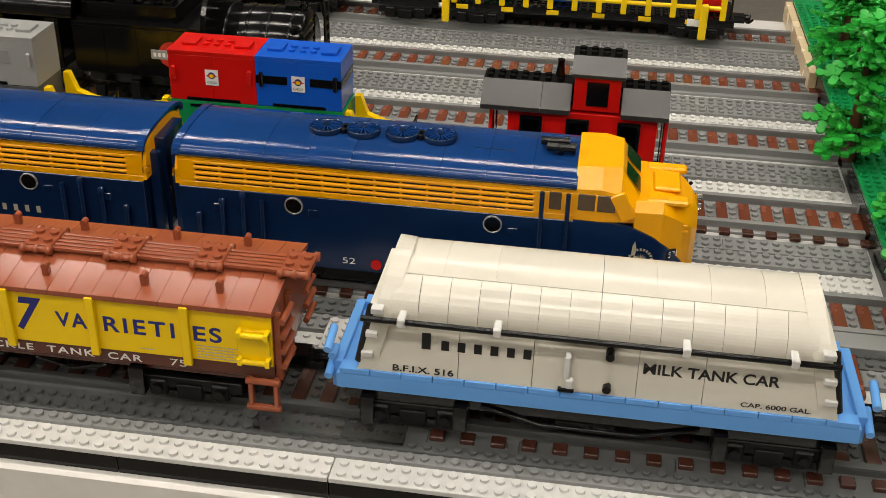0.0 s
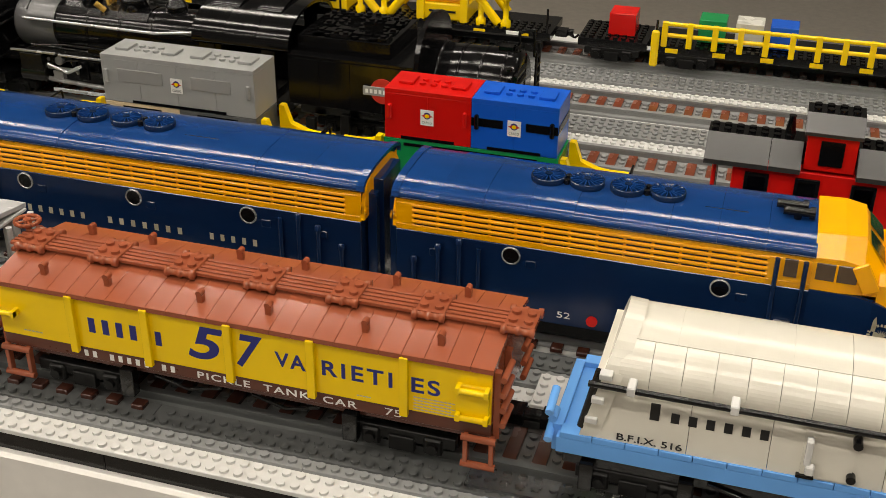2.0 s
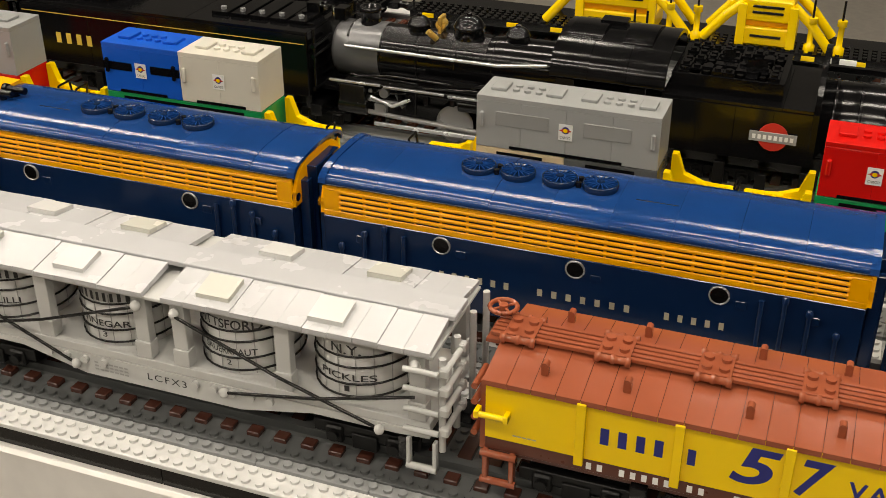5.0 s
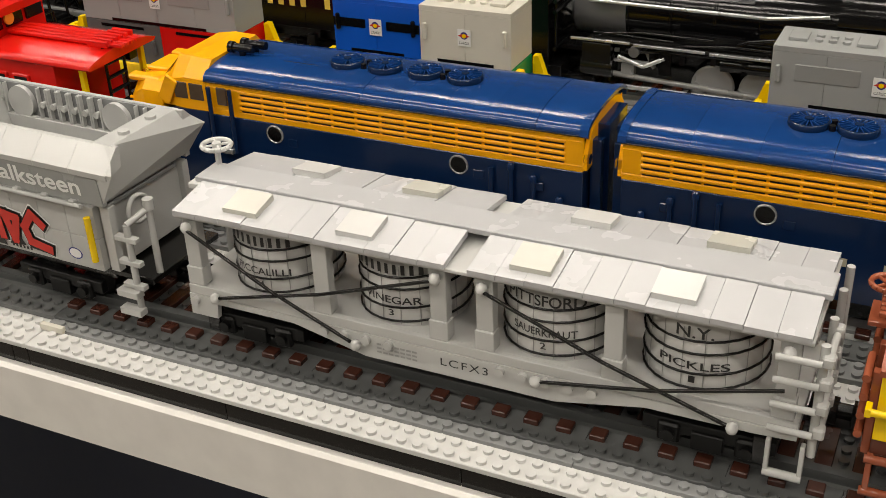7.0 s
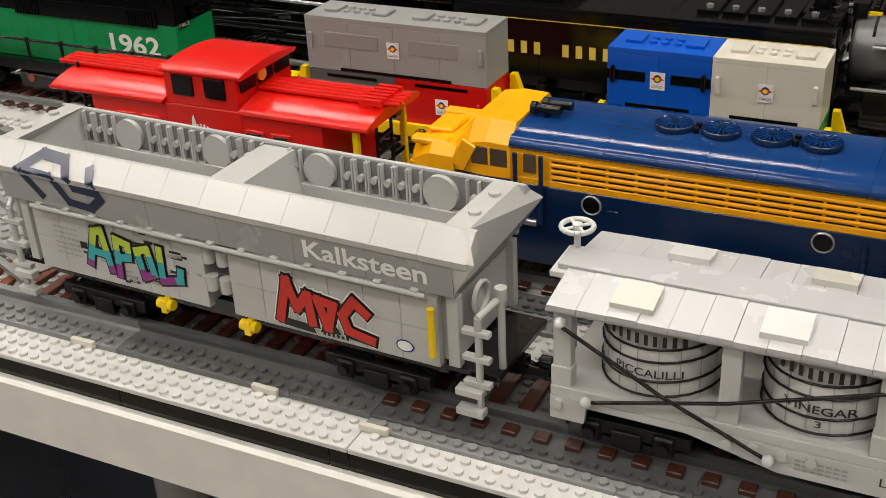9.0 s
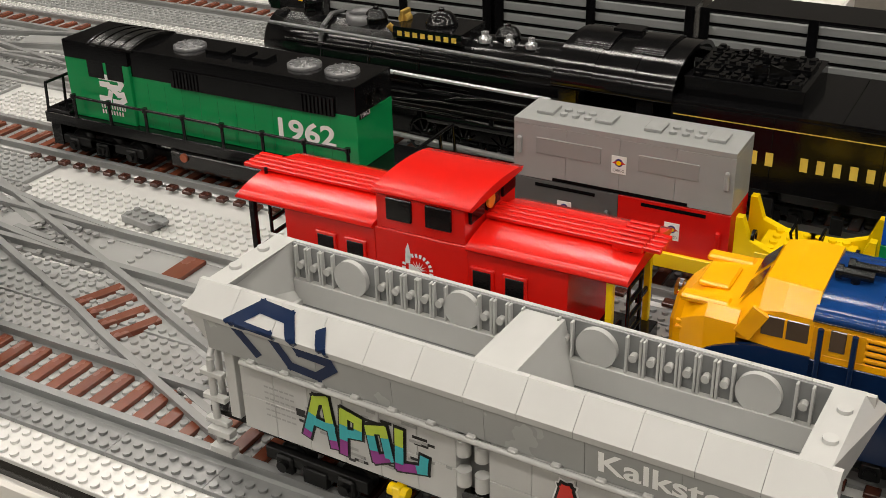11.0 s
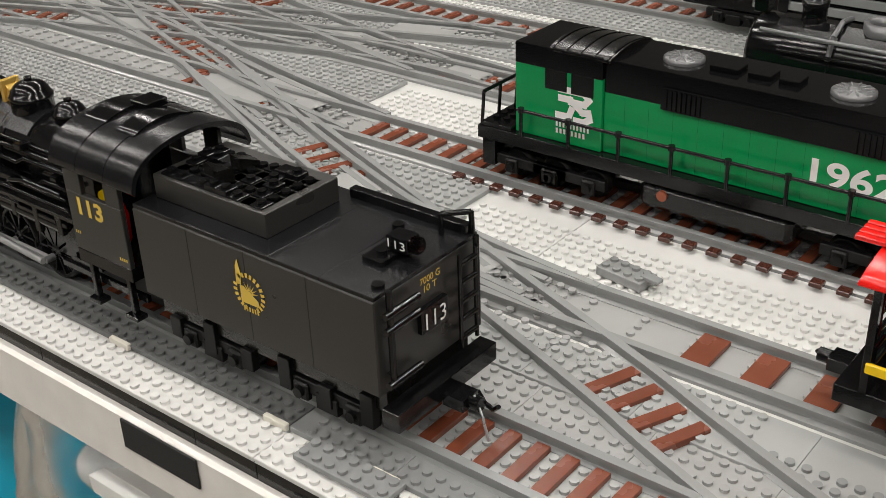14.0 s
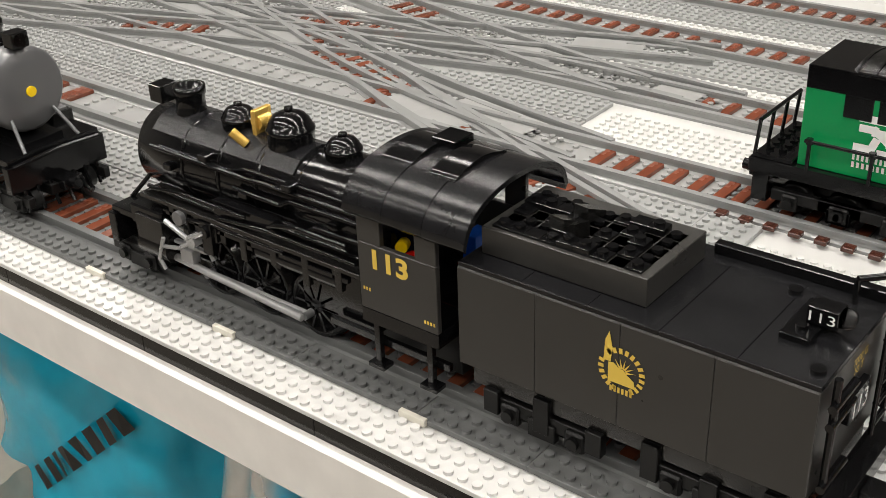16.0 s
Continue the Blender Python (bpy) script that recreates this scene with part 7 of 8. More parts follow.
    part("lens", Geo().cyl((fx(front, 0.006), 0, zc + r + 0.006), (fx(front, 0.009), 0, zc + r + 0.006), 0.0042, 14), GLASS, L)
    for z, yy in ((zc + 0.4 * r, r * 0.98), (zc - 0.55 * r, r * 1.02)):
        part("side_pipe", Geo().tube([(fx(cf, 0.004), -yy - 0.002, z), (fx(cf, length * 0.42), -yy - 0.002, z), (fx(cf, length * 0.47), -yy - 0.003, z - 0.004 if z < zc else z), (fx(cf, length * 0.92), -yy - 0.002, z - 0.002 if z < zc else z)], 0.0013, 8), BLACK if not silver else GUNMETAL, L)
    for sd in (-1, 1):
        ys = sorted((sd * 0.024, sd * 0.036))
        part("running_board", B(Geo(), cf, fx(cf, length * 0.93), ys[0], ys[1], wz - 0.0025, wz), SATIN if not silver else GUNMETAL, L)
    part("frame", B(Geo(), cr, fx(front, 0.010), -0.014, 0.014, 0.0200, 0.0500), BLACK, L)
    part("firebox", B(Geo(), cf, fx(cf, length * 0.30), -0.024, 0.024, 0.0260, zc), BLACK, L)
    # pipes, tanks and valve gear under the running board
    part("air_tank", Geo().cyl((fx(cf, length * 0.10), -0.030, wz - 0.010), (fx(cf, length * 0.42), -0.030, wz - 0.010), 0.0055, 16), BLACK, L)
    for k, (a0, a1, zz, rr2) in enumerate(((0.02, 0.60, wz + 0.004, 0.0011), (0.30, 0.80, wz - 0.0045, 0.0013), (0.45, 0.90, wz + 0.0075, 0.0010), (0.05, 0.36, wz + 0.012, 0.0014))):
        part("feed_pipe", Geo().tube([(fx(cf, length * a0), -0.0345, zz), (fx(cf, length * (a0 * 0.4 + a1 * 0.6)), -0.0350, zz + 0.0006), (fx(cf, length * (a1 - 0.03)), -0.0345, zz - 0.003), (fx(cf, length * a1), -0.0335, zz - 0.006)], rr2, 7), BLACK, L)
    for k in range(7):
        xk = fx(cf, length * (0.10 + 0.115 * k))
        part("bracket", B(Geo(), xk - 0.002, xk + 0.002, -0.0350, -0.0290, wz - 0.011 - 0.002 * (k % 3), wz - 0.0026), BLACK, L)
    for k in range(5):
        xk = fx(cf, length * (0.36 + 0.10 * k))
        part("handrail_stud", Geo().cyl((xk, -r * 0.95, zc + 0.40 * r), (xk, -r * 1.10, zc + 0.42 * r), 0.0015, 8), BLACK, L)
    part("valve_link", B(Geo(), fx(cf, length * 0.60), fx(cf, length * 0.645), -0.0370, -0.0335, wz - 0.022, wz - 0.003).cyl((fx(cf, length * 0.62), -0.0395, wz - 0.008), (fx(cf, length * 0.62), -0.0335, wz - 0.008), 0.0034, 14), BLACK, L)
    part("link_arm", Geo().tube([(fx(cf, length * 0.62), -0.0385, wz - 0.008), (fx(cf, length * 0.70), -0.0385, wz - 0.016), (fx(cf, length * 0.80), -0.0385, wz - 0.010)], 0.0016, 8), SILVER, L)
    part("lubricator", Geo().cyl((fx(cf, length * 0.74), -0.0385, wz - 0.006), (fx(cf, length * 0.74), -0.031, wz - 0.006), 0.0040, 16), GUNMETAL, L)
    part("tool_box", B(Geo(), fx(cf, length * 0.34), fx(cf, length * 0.60), -0.033, -0.026, wz, wz + 0.010), BLACK, L)
    wheels = wheels or [fx(cf, -0.016 + 0.0345 * k) for k in range(drivers)]
    for x in wheels:
        for sd in (-1, 1):
            w = part("driving_wheel", Geo().lathe((x, sd * 0.0205, RAIL_TOP + dr), [(dr + 0.0012, -sd * 0.003), (dr + 0.0012, -sd * 0.0015), (dr, -sd * 0.0012), (dr, sd * 0.003), (dr * 0.84, sd * 0.0032), (dr * 0.80, sd * 0.0008), (0.0045, sd * 0.0008), (0.0042, sd * 0.0034), (0.001, sd * 0.0034)], 26, "y"), BLACK, L)
            if grey_front and sd < 0:
                part("tyre", Geo().lathe((x, sd * 0.0215, RAIL_TOP + dr), [(dr * 0.86, sd * 0.0026), (dr * 1.02, sd * 0.0026), (dr * 1.02, sd * 0.0034), (dr * 0.86, sd * 0.0034)], 26, "y"), ROD, w)
            if sd < 0:
                for q in range(10):
                    a = 2 * math.pi * q / 10
                    part("spoke", Geo().box(0.004, dr * 0.82, -0.0240, -0.0218, -0.0007, 0.0007), BLACK, w).matrix_basis = Matrix.Translation((x, 0, RAIL_TOP + dr)) @ Matrix.Rotation(-a, 4, "Y")
                part("crank_pin", Geo().cyl((fx(x, 0.004), -0.0240, RAIL_TOP + dr - 0.005), (fx(x, 0.004), -0.0300, RAIL_TOP + dr - 0.005), 0.0022, 10), GUNMETAL, w)
    zr = RAIL_TOP + dr - 0.005
    xr0, xr1 = fx(wheels[0], 0.004), fx(wheels[-1], 0.004)
    part("side_rod", B(Geo(), xr0, xr1, -0.0285, -0.0262, zr - 0.0022, zr + 0.0022), ROD, L)
    cyx = fx(cf, length * 0.875)
    cz = 0.0330
    part("main_rod", Geo().tube([(fx(wheels[0], 0.004), -0.0312, zr), (fx(cyx, -0.030), -0.0325, cz - 0.006), (cyx, -0.0325, cz - 0.004)], 0.0021, 8), ROD, L)
    for sd in (-1, 1):
        part("cylinder", Geo().cyl((fx(cyx, -0.010), sd * 0.031, cz), (fx(cyx, 0.014), sd * 0.031, cz), 0.0085, 18).cbox(min(fx(cyx, -0.009), fx(cyx, 0.013)), max(fx(cyx, -0.009), fx(cyx, 0.013)), min(sd * 0.023, sd * 0.039), max(sd * 0.023, sd * 0.039), cz + 0.004, cz + 0.019), SATIN, L)
        part("crosshead", B(Geo(), fx(cyx, -0.026), fx(cyx, -0.016), *sorted((sd * 0.029, sd * 0.0345)), cz - 0.004, cz + 0.004), ROD, L)
        part("slide_bar", B(Geo(), fx(cyx, -0.036), fx(cyx, -0.010), *sorted((sd * 0.030, sd * 0.033)), cz + 0.0045, cz + 0.0065), ROD, L)
        part("valve_rod", Geo().tube([(fx(cyx, -0.010), sd * 0.031, cz + 0.013), (fx(cyx, -0.034), sd * 0.031, cz + 0.014), (fx(cyx, -0.040), sd * 0.031, cz + 0.002)], 0.0017, 8), ROD, L)
    part("front_deck", B(Geo(), fx(front, -0.010), fx(front, 0.019), -0.034, 0.034, 0.0430, 0.0470), BLACK, L)
    part("pilot_beam", B(Geo(), fx(front, 0.015), fx(front, 0.021), -0.036, 0.036, 0.0250, 0.0430), BLACK, L)
    for k in range(7):
        yy = -0.027 + 0.009 * k
        part("pilot_bar", Geo().cyl((fx(front, 0.021), yy, 0.026), (fx(front, 0.031 - abs(yy) * 0.35), yy, 0.011), 0.0013, 8), BLACK, L)
    for yy in (-0.020, 0.020):
        part("deck_brace", Geo().cyl((fx(front, 0.018), yy, 0.0470), (fx(front, -0.002), yy * 0.7, zc - 0.4 * r), 0.0013, 8), BLACK if not silver else GUNMETAL, L)
        part("front_rail", Geo().cyl((fx(front, 0.021), yy * 1.6, 0.0425), (fx(front, 0.021), 0, 0.0445), 0.0016, 8), BLACK, L)
    bogie(L, fx(front, 0.006), 0, 0.022, 0.0075)
    coupling(L, fx(front, 0.020), s, z=0.024)
    return L


l113 = steam("black steam locomotive model with yellow numbers and a tender", Y1, -1, (-1.488, -1.328), (-1.547, -1.501), -1.719, 0.0785, 0.0235, 0.0890, 0.1205, 0.0368, "113", arch=0.0210, over=0.019, wz=0.0640, wheels=(-1.590, -1.6275, -1.664), dr=0.0180)
for x in (-1.540, -1.508):
    part("cab_step", Geo().cbox(x - 0.0016, x + 0.0016, -0.0345, -0.0310, 0.0170, 0.0480).cbox(x - 0.005, x + 0.005, -0.0365, -0.0290, 0.0150, 0.0176), BLACK, l113)
part("ash_pan", Geo().cbox(-1.575, -1.500, -0.020, 0.020, 0.0180, 0.0400), MATTE, l113)
part("drag_beam", Geo().cbox(-1.575, -1.500, -0.0300, -0.0270, 0.0250, 0.0290), BLACK, l113)
for z, y0, r0, a, b in ((0.0905, -0.0215, 0.0011, -1.555, -1.700), (0.0830, -0.0245, 0.0016, -1.552, -1.640), (0.0735, -0.0250, 0.0019, -1.552, -1.610), (0.0690, -0.0290, 0.0012, -1.560, -1.705)):
    part("boiler_pipe", Geo().tube([(a, y0, z), (a + (b - a) * 0.55, y0 - 0.0005, z), (a + (b - a) * 0.62, y0 - 0.0020, z - 0.0030), (b, y0 - 0.0015, z - 0.0025)], r0, 8), BLACK, l113)
for x, z in ((-1.570, 0.0795), (-1.600, 0.0915), (-1.632, 0.0790), (-1.660, 0.0925), (-1.690, 0.0800)):
    part("pipe_clip", Geo().cbox(x - 0.0030, x + 0.0030, -0.0285, -0.0215, z - 0.0018, z + 0.0018, 0.0005), BLACK, l113)
for k in range(6):
    x = -1.562 - 0.022 * k
    part("side_hanger", Geo().cbox(x - 0.0022, x + 0.0022, -0.0355, -0.0320, 0.0500 - 0.004 * (k % 2), 0.0618, 0.0004), SATIN, l113)
part("lower_beam", Geo().cbox(-1.690, -1.556, -0.0350, -0.0320, 0.0555, 0.0585, 0.0004), BLACK, l113)
part("valve_chest", Geo().cbox(-1.716, -1.690, -0.0375, -0.0290, 0.0440, 0.0560, 0.0010), BLACK, l113)
part("valve_crank", Geo().cyl((-1.664, -0.0400, 0.0480), (-1.664, -0.0320, 0.0480), 0.0036, 14), ROD, l113)
part("radius_bar", Geo().tube([(-1.664, -0.0385, 0.0480), (-1.676, -0.0385, 0.0400), (-1.690, -0.0385, 0.0370)], 0.0012, 8), ROD, l113)
part("combination_lever", Geo().tube([(-1.688, -0.0390, 0.0430), (-1.694, -0.0390, 0.0280), (-1.690, -0.0390, 0.0230)], 0.0012, 8), ROD, l113)
herald(l113, -1.4065, 0.0675, -0.0378, INKGOLD, 0.0096)
steam("black steam locomotive model with a grey smokebox front", Y1, 1, None, (-2.075, -2.120), -1.860, 0.0800, 0.0270, 0.0905, 0.1215, 0.0368, "", silver=True)
cnw = steam("black steam locomotive model with a long tender", 0.917, -1, (-0.428, -0.243), (-0.508, -0.440), -0.702, 0.0700, 0.0225, 0.0800, 0.1120, 0.0470, "", grey_front=True, drum=True)
for a, b, z in ((-0.700, -0.655, 0.0545), (-0.652, -0.600, 0.0538), (-0.597, -0.512, 0.0532)):
    part("running_board_edge", Geo().cbox(a, b, -0.0385, -0.0362, z - 0.0016, z + 0.0004), SILVER, cnw)
part("boiler_rail", Geo().tube([(-0.690, -0.0265, 0.0800), (-0.560, -0.0270, 0.0790), (-0.520, -0.0270, 0.0840)], 0.0014, 8), SILVER, cnw)
for x in (-0.690,):
    part("boiler_sheet", Geo().prism([(0.0238 * math.cos(math.radians(q)), 0.0700 + 0.0238 * math.sin(math.radians(q))) for q in range(50, 161, 10)] + [(-0.018, 0.0772), (0.012, 0.0885)], "x", x, x + 0.0276, True), GUNMETAL, cnw)
part("long_rod", Geo().cbox(-0.660, -0.530, -0.0405, -0.0385, 0.0200, 0.0232), SILVER, cnw)
part("round_herald", Geo().cyl((-0.346, -0.0487, 0.0600), (-0.346, -0.0477, 0.0600), 0.0105, 24), INKRED, cnw)
part("herald_bar", Geo().cbox(-0.3625, -0.3295, -0.0495, -0.0488, 0.0562, 0.0638, 0.0002), INKGREY, cnw)
bars("name_lettering", "mmmmmmmm", cnw, INKWHITE, -0.3610, -0.3310, 0.0582, 0.0034, -0.0497)
pm = steam("large black steam locomotive model with gold-lined tender", 0.917, -1, (-0.992, -0.714), (-1.075, -1.005), -1.345, 0.0780, 0.0250, 0.0920, 0.1180, 0.0470, "", drivers=5, silver=False)
bars("name_lettering", "PERE", pm, INKGOLD, -0.960, -0.918, 0.0580, 0.0095, -0.0479, fill=0.48)
bars("name_lettering", "MARQUETTE", pm, INKGOLD, -0.906, -0.812, 0.0580, 0.0095, -0.0479, fill=0.48)
for x in (-0.802, -0.784, -0.766, -0.748, -0.730):
    part("deck_cover", Geo().cbox(x - 0.0075, x + 0.0075, -0.030, 0.020, 0.0943, 0.0972, 0.0004), BLACK, pm)
    part("cover_knob", Geo().cyl((x, -0.022, 0.0972), (x, -0.022, 0.0995), 0.0026, 10), SILVER, pm)
for x, r0 in ((-1.150, 0.0050), (-1.130, 0.0040), (-1.112, 0.0045)):
    part("safety_valve", Geo().lathe((x, -0.010, 0.1020), [(r0, 0), (r0, 0.004), (r0 * 0.6, 0.005), (r0 * 0.6, 0.008)], 12), SILVER, pm)
part("feed_bow", Geo().tube([(-1.290, -0.026, 0.0860), (-1.290, -0.020, 0.1000), (-1.290, -0.006, 0.1065), (-1.290, 0.010, 0.1045)], 0.0018, 8), GUNMETAL, pm)
part("gold_line", Geo().box(-0.990, -0.716, -0.0480, -0.0477, 0.0840, 0.0846), INKGOLD, pm)
part("long_side_rail", Geo().cyl((-1.080, -0.046, 0.0790), (-1.335, -0.046, 0.0835), 0.0016, 8), SILVER, pm)
part("boiler_rail", Geo().cyl((-1.080, -0.030, 0.0960), (-1.335, -0.030, 0.1010), 0.0016, 8), GUNMETAL, pm)
part("feedwater_box", Geo().cbox(-1.225, -1.165, -0.020, 0.020, 0.0990, 0.1080), BLACK, pm)
bars("name_lettering", "mmmmmmmm", pm, INKGOLD, -1.222, -1.168, 0.1010, 0.0040, -0.0202)
part("sand_ring", Geo().lathe((-1.265, 0, 0.1010), [(0.0130, 0), (0.0130, 0.008), (0.0100, 0.008), (0.0100, 0.002)], 20), GUNMETAL, pm)

# ---- yellow crane and flat wagons on the far track ----
Y6 = 1.173


def work_wagon(x0, x1, label, kind, house=(0, 0)):
    w = thing("crane_wagon", label, "train wagon", "yellow work wagons", (0, Y6, 0))
    g = Geo().cbox(x0, x1, -0.030, 0.030, 0.0240, 0.0320)
    part("deck", g, BLACK, w)
    st = Geo()
    n = int((x1 - x0) / 0.008)
    for i in range(n):
        for y in (-0.026, -0.018, -0.010, -0.002):
            st.stud(x0 + 0.004 + 0.008 * i, y, 0.0320, 6)
    tagged(part("deck_studs", st, SATIN, w), kind="stuff")
    for i in range(int((x1 - x0) / 0.045)):
        x = x0 + 0.02 + 0.045 * i
        part("yellow_tile", Geo().cbox(x - 0.006, x + 0.006, -0.0312, -0.0300, 0.0255, 0.0300, 0.0002), YELLOW, w)
    part("name_plate", Geo().cbox(x1 - 0.045, x1 - 0.030, -0.0315, -0.0300, 0.0240, 0.0310, 0.0002), INKWHITE, w)
    for x in (x0 + 0.035, x1 - 0.035):
        bogie(w, x, 0, 0.030)
    coupling(w, x0, -1)
    coupling(w, x1, 1)
    for x in (x0 + 0.004, x1 - 0.004):
        part("end_post", Geo().cyl((x, -0.028, 0.032), (x, -0.028, 0.056), 0.0012, 8), BLACK, w)
    if kind == "railed":
        for z in (0.043, 0.054):
            part("guard_rail", Geo().cyl((x0 + 0.01, -0.030, z), (x1 - 0.01, -0.030, z), 0.0022, 8), YELLOW, w)
        m = int((x1 - x0) / 0.026)
        for i in range(m + 1):
            x = x0 + 0.012 + (x1 - x0 - 0.024) * i / m
            part("rail_post", Geo().cbox(x - 0.0028, x + 0.0028, -0.0328, -0.0272, 0.0315, 0.0560, 0.0006), YELLOW, w)
        for x in (x0 + 0.004, x1 - 0.030):
            part("lift_arm", Geo().cbox(x - 0.0038, x + 0.0038, -0.0375, -0.0328, 0.0120, 0.0480, 0.003), YELLOW, w)
        for k, (x, mat) in enumerate(((x0 + 0.055, GREEN), (x0 + 0.090, IVORY), (x0 + 0.122, BLUE), (x1 - 0.02, RED))):
            part("crate", Geo().cbox(x - 0.013, x + 0.013, -0.014, 0.014, 0.0340, 0.0560), mat, w)
    else:
        h0, h1 = house
        if h1 > h0:
            part("crane_house", Geo().cbox(h0, h1, -0.024, 0.024, 0.0330, 0.0500, 0.0012), YELLOW, w)
            part("crane_neck", Geo().cbox(h0 + 0.006, h1 - 0.006, -0.020, 0.020, 0.0500, 0.0560, 0.0008), AMBER, w)
            part("crane_top", Geo().cbox(h0 + 0.002, h1 - 0.004, -0.024, 0.024, 0.0560, 0.0760, 0.0012), YELLOW, w)
            for x in (h0 + 0.003, h1 - 0.003):
                part("corner_post", Geo().cbox(x - 0.004, x + 0.004, -0.0275, -0.0205, 0.0325, 0.0720, 0.0006), YELLOW, w)
            for z in (0.041, 0.0635, 0.069):
                part("house_slot", Geo().cbox(h0 + 0.012, h1 - 0.012, -0.0252, -0.0238, z, z + 0.0022, 0.0002), SATIN, w)
            for x, e in ((h0, -1), (h1, 1)):
                for y in (-0.021, 0.021):
                    part("outrigger_leg", Geo().tube([(x - e * 0.004, y, 0.072), (x + e * 0.012, y, 0.058), (x + e * 0.032, y, 0.0345)], 0.0046, 8), YELLOW, w)
            for x in (h1 + 0.014, h1 + 0.040):
                part("bollard", Geo().lathe((x, -0.022, 0.0322), [(0.0052, 0), (0.0052, 0.006), (0.0028, 0.008), (0.0028, 0.026), (0.0044, 0.0265), (0.0044, 0.032)], 12), YELLOW, w)
                part("bollard_rod", Geo().cyl((x, -0.022, 0.064), (x, -0.022, 0.082), 0.0011, 8), BLACK, w)


work_wagon(-0.168, 0.118, "black flat wagon model with yellow guard rails and loads", "railed")
work_wagon(-0.496, -0.268, "black flat wagon model carrying a yellow crane house", "crane", (-0.408, -0.356))
bx = thing("crate", "dark red block on a black flat wagon", "crate", "", (-0.200, Y6, 0.0325))
part("block", Geo().cbox(-0.013, 0.013, -0.014, 0.014, 0.0, 0.022), RED, bx)
fl = thing("flat_wagon", "short black studded flat wagon model", "train wagon", "", (0, Y6, 0))
part("deck", Geo().cbox(-0.240, -0.172, -0.030, 0.030, 0.0240, 0.0320), BLACK, fl)
st = Geo()
for i in range(8):
    for j in range(7):
        st.stud(-0.236 + 0.008 * i, -0.024 + 0.008 * j, 0.0320, 6)
tagged(part("deck_studs", st, SATIN, fl), kind="stuff")
bogie(fl, -0.206, 0, 0.030)
work_wagon(-0.735, -0.500, "black flat wagon model carrying a long yellow crane house", "crane", (-0.562, -0.486))
work_wagon(-1.02, -0.77, "black flat wagon model with yellow marks", "plain")

# ---- dark slatted wagons behind the big locomotive ----
for x0 in (-1.385, -1.205, -1.025):
    sw = thing("slatted_wagon", "dark grey slatted wagon model with black posts", "train wagon", "slatted wagons", (x0, 1.062, 0))
    part("frame", Geo().cbox(0, 0.176, -0.030, 0.030, 0.022, 0.034), BLACK, sw)
    part("core", Geo().box(0.002, 0.174, -0.022, 0.026, 0.034, 0.108), BLACK, sw)
    for i in range(7):
        part("slat", Geo().cbox(0.004, 0.172, -0.026, -0.0225, 0.038 + 0.010 * i, 0.0445 + 0.010 * i, 0.0004), MGREY, sw)
    for x in (0.004, 0.088, 0.172):
        part("post", Geo().cbox(x - 0.004, x + 0.004, -0.0285, -0.0262, 0.034, 0.110, 0.0004), BLACK, sw)
    for x in (0.04, 0.136):
        bogie(sw, x, 0, 0.030)

# ---- dark train on the far track of the yard ----
dt = thing("steam_tender", "black tender model with yellow marks on the far track", "train wagon", "", (-1.52, 1.173, 0))
part("tank", Geo().cbox(-0.0, 0.30, -0.032, 0.032, 0.026, 0.075), BLACK, dt)
for x in (0.03, 0.12, 0.22):
    part("yellow_tile", Geo().cbox(x, x + 0.014, -0.0335, -0.032, 0.036, 0.045, 0.0002), YELLOW, dt)
for x in (0.05, 0.15, 0.25):
    bogie(dt, x, 0, 0.030)

# ---- green scenery module at the east end ----
md = thing("scenery_base", "green studded scenery module with a black edge", "scenery", "", (0.165, 0, 0))
part("edge_wall", Geo().cbox(0.0225, 0.40, 0.60, 1.26, 0.0, 0.0190), BLACK, md)
part("green_plate", Geo().cbox(0.0225, 0.40, 0.60, 1.26, 0.0192, 0.0225), GREEN, md)
part("tan_edge", Geo().cbox(0.0150, 0.0223, 1.05, 1.26, 0.0, 0.0190), TAN, md)
st = Geo()
for i in range(12):
    for j in range(80):
        st.stud(0.027 + 0.008 * i, 0.606 + 0.008 * j, 0.0225, 6)
tagged(part("plate_studs", st, GREEN, md), kind="stuff")


def leaf_mesh(rn):
    """A plastic leaf spray: short stems with round buds."""
    g = Geo()
    n = 6
    for i in range(n):
        a = 2 * math.pi * i / n + rn.uniform(-0.3, 0.3)
        rad = rn.uniform(0.008, 0.014)
        z = rn.uniform(-0.002, 0.003)
        x, y = rad * math.cos(a), rad * math.sin(a)
        g.cyl((0, 0, 0), (x, y, z), 0.0013, 5)
        for q in (0.55, 1.0):
            g.cyl((x * q, y * q, z * q - 0.0012), (x * q, y * q, z * q + 0.0016), 0.0033, 8)
    g.stud(0, 0, 0.0012, 8)
    return mesh_of(g, LEAF, "leaf_spray")


rn = random.Random(21)
sprays = [leaf_mesh(rn) for _ in range(5)]
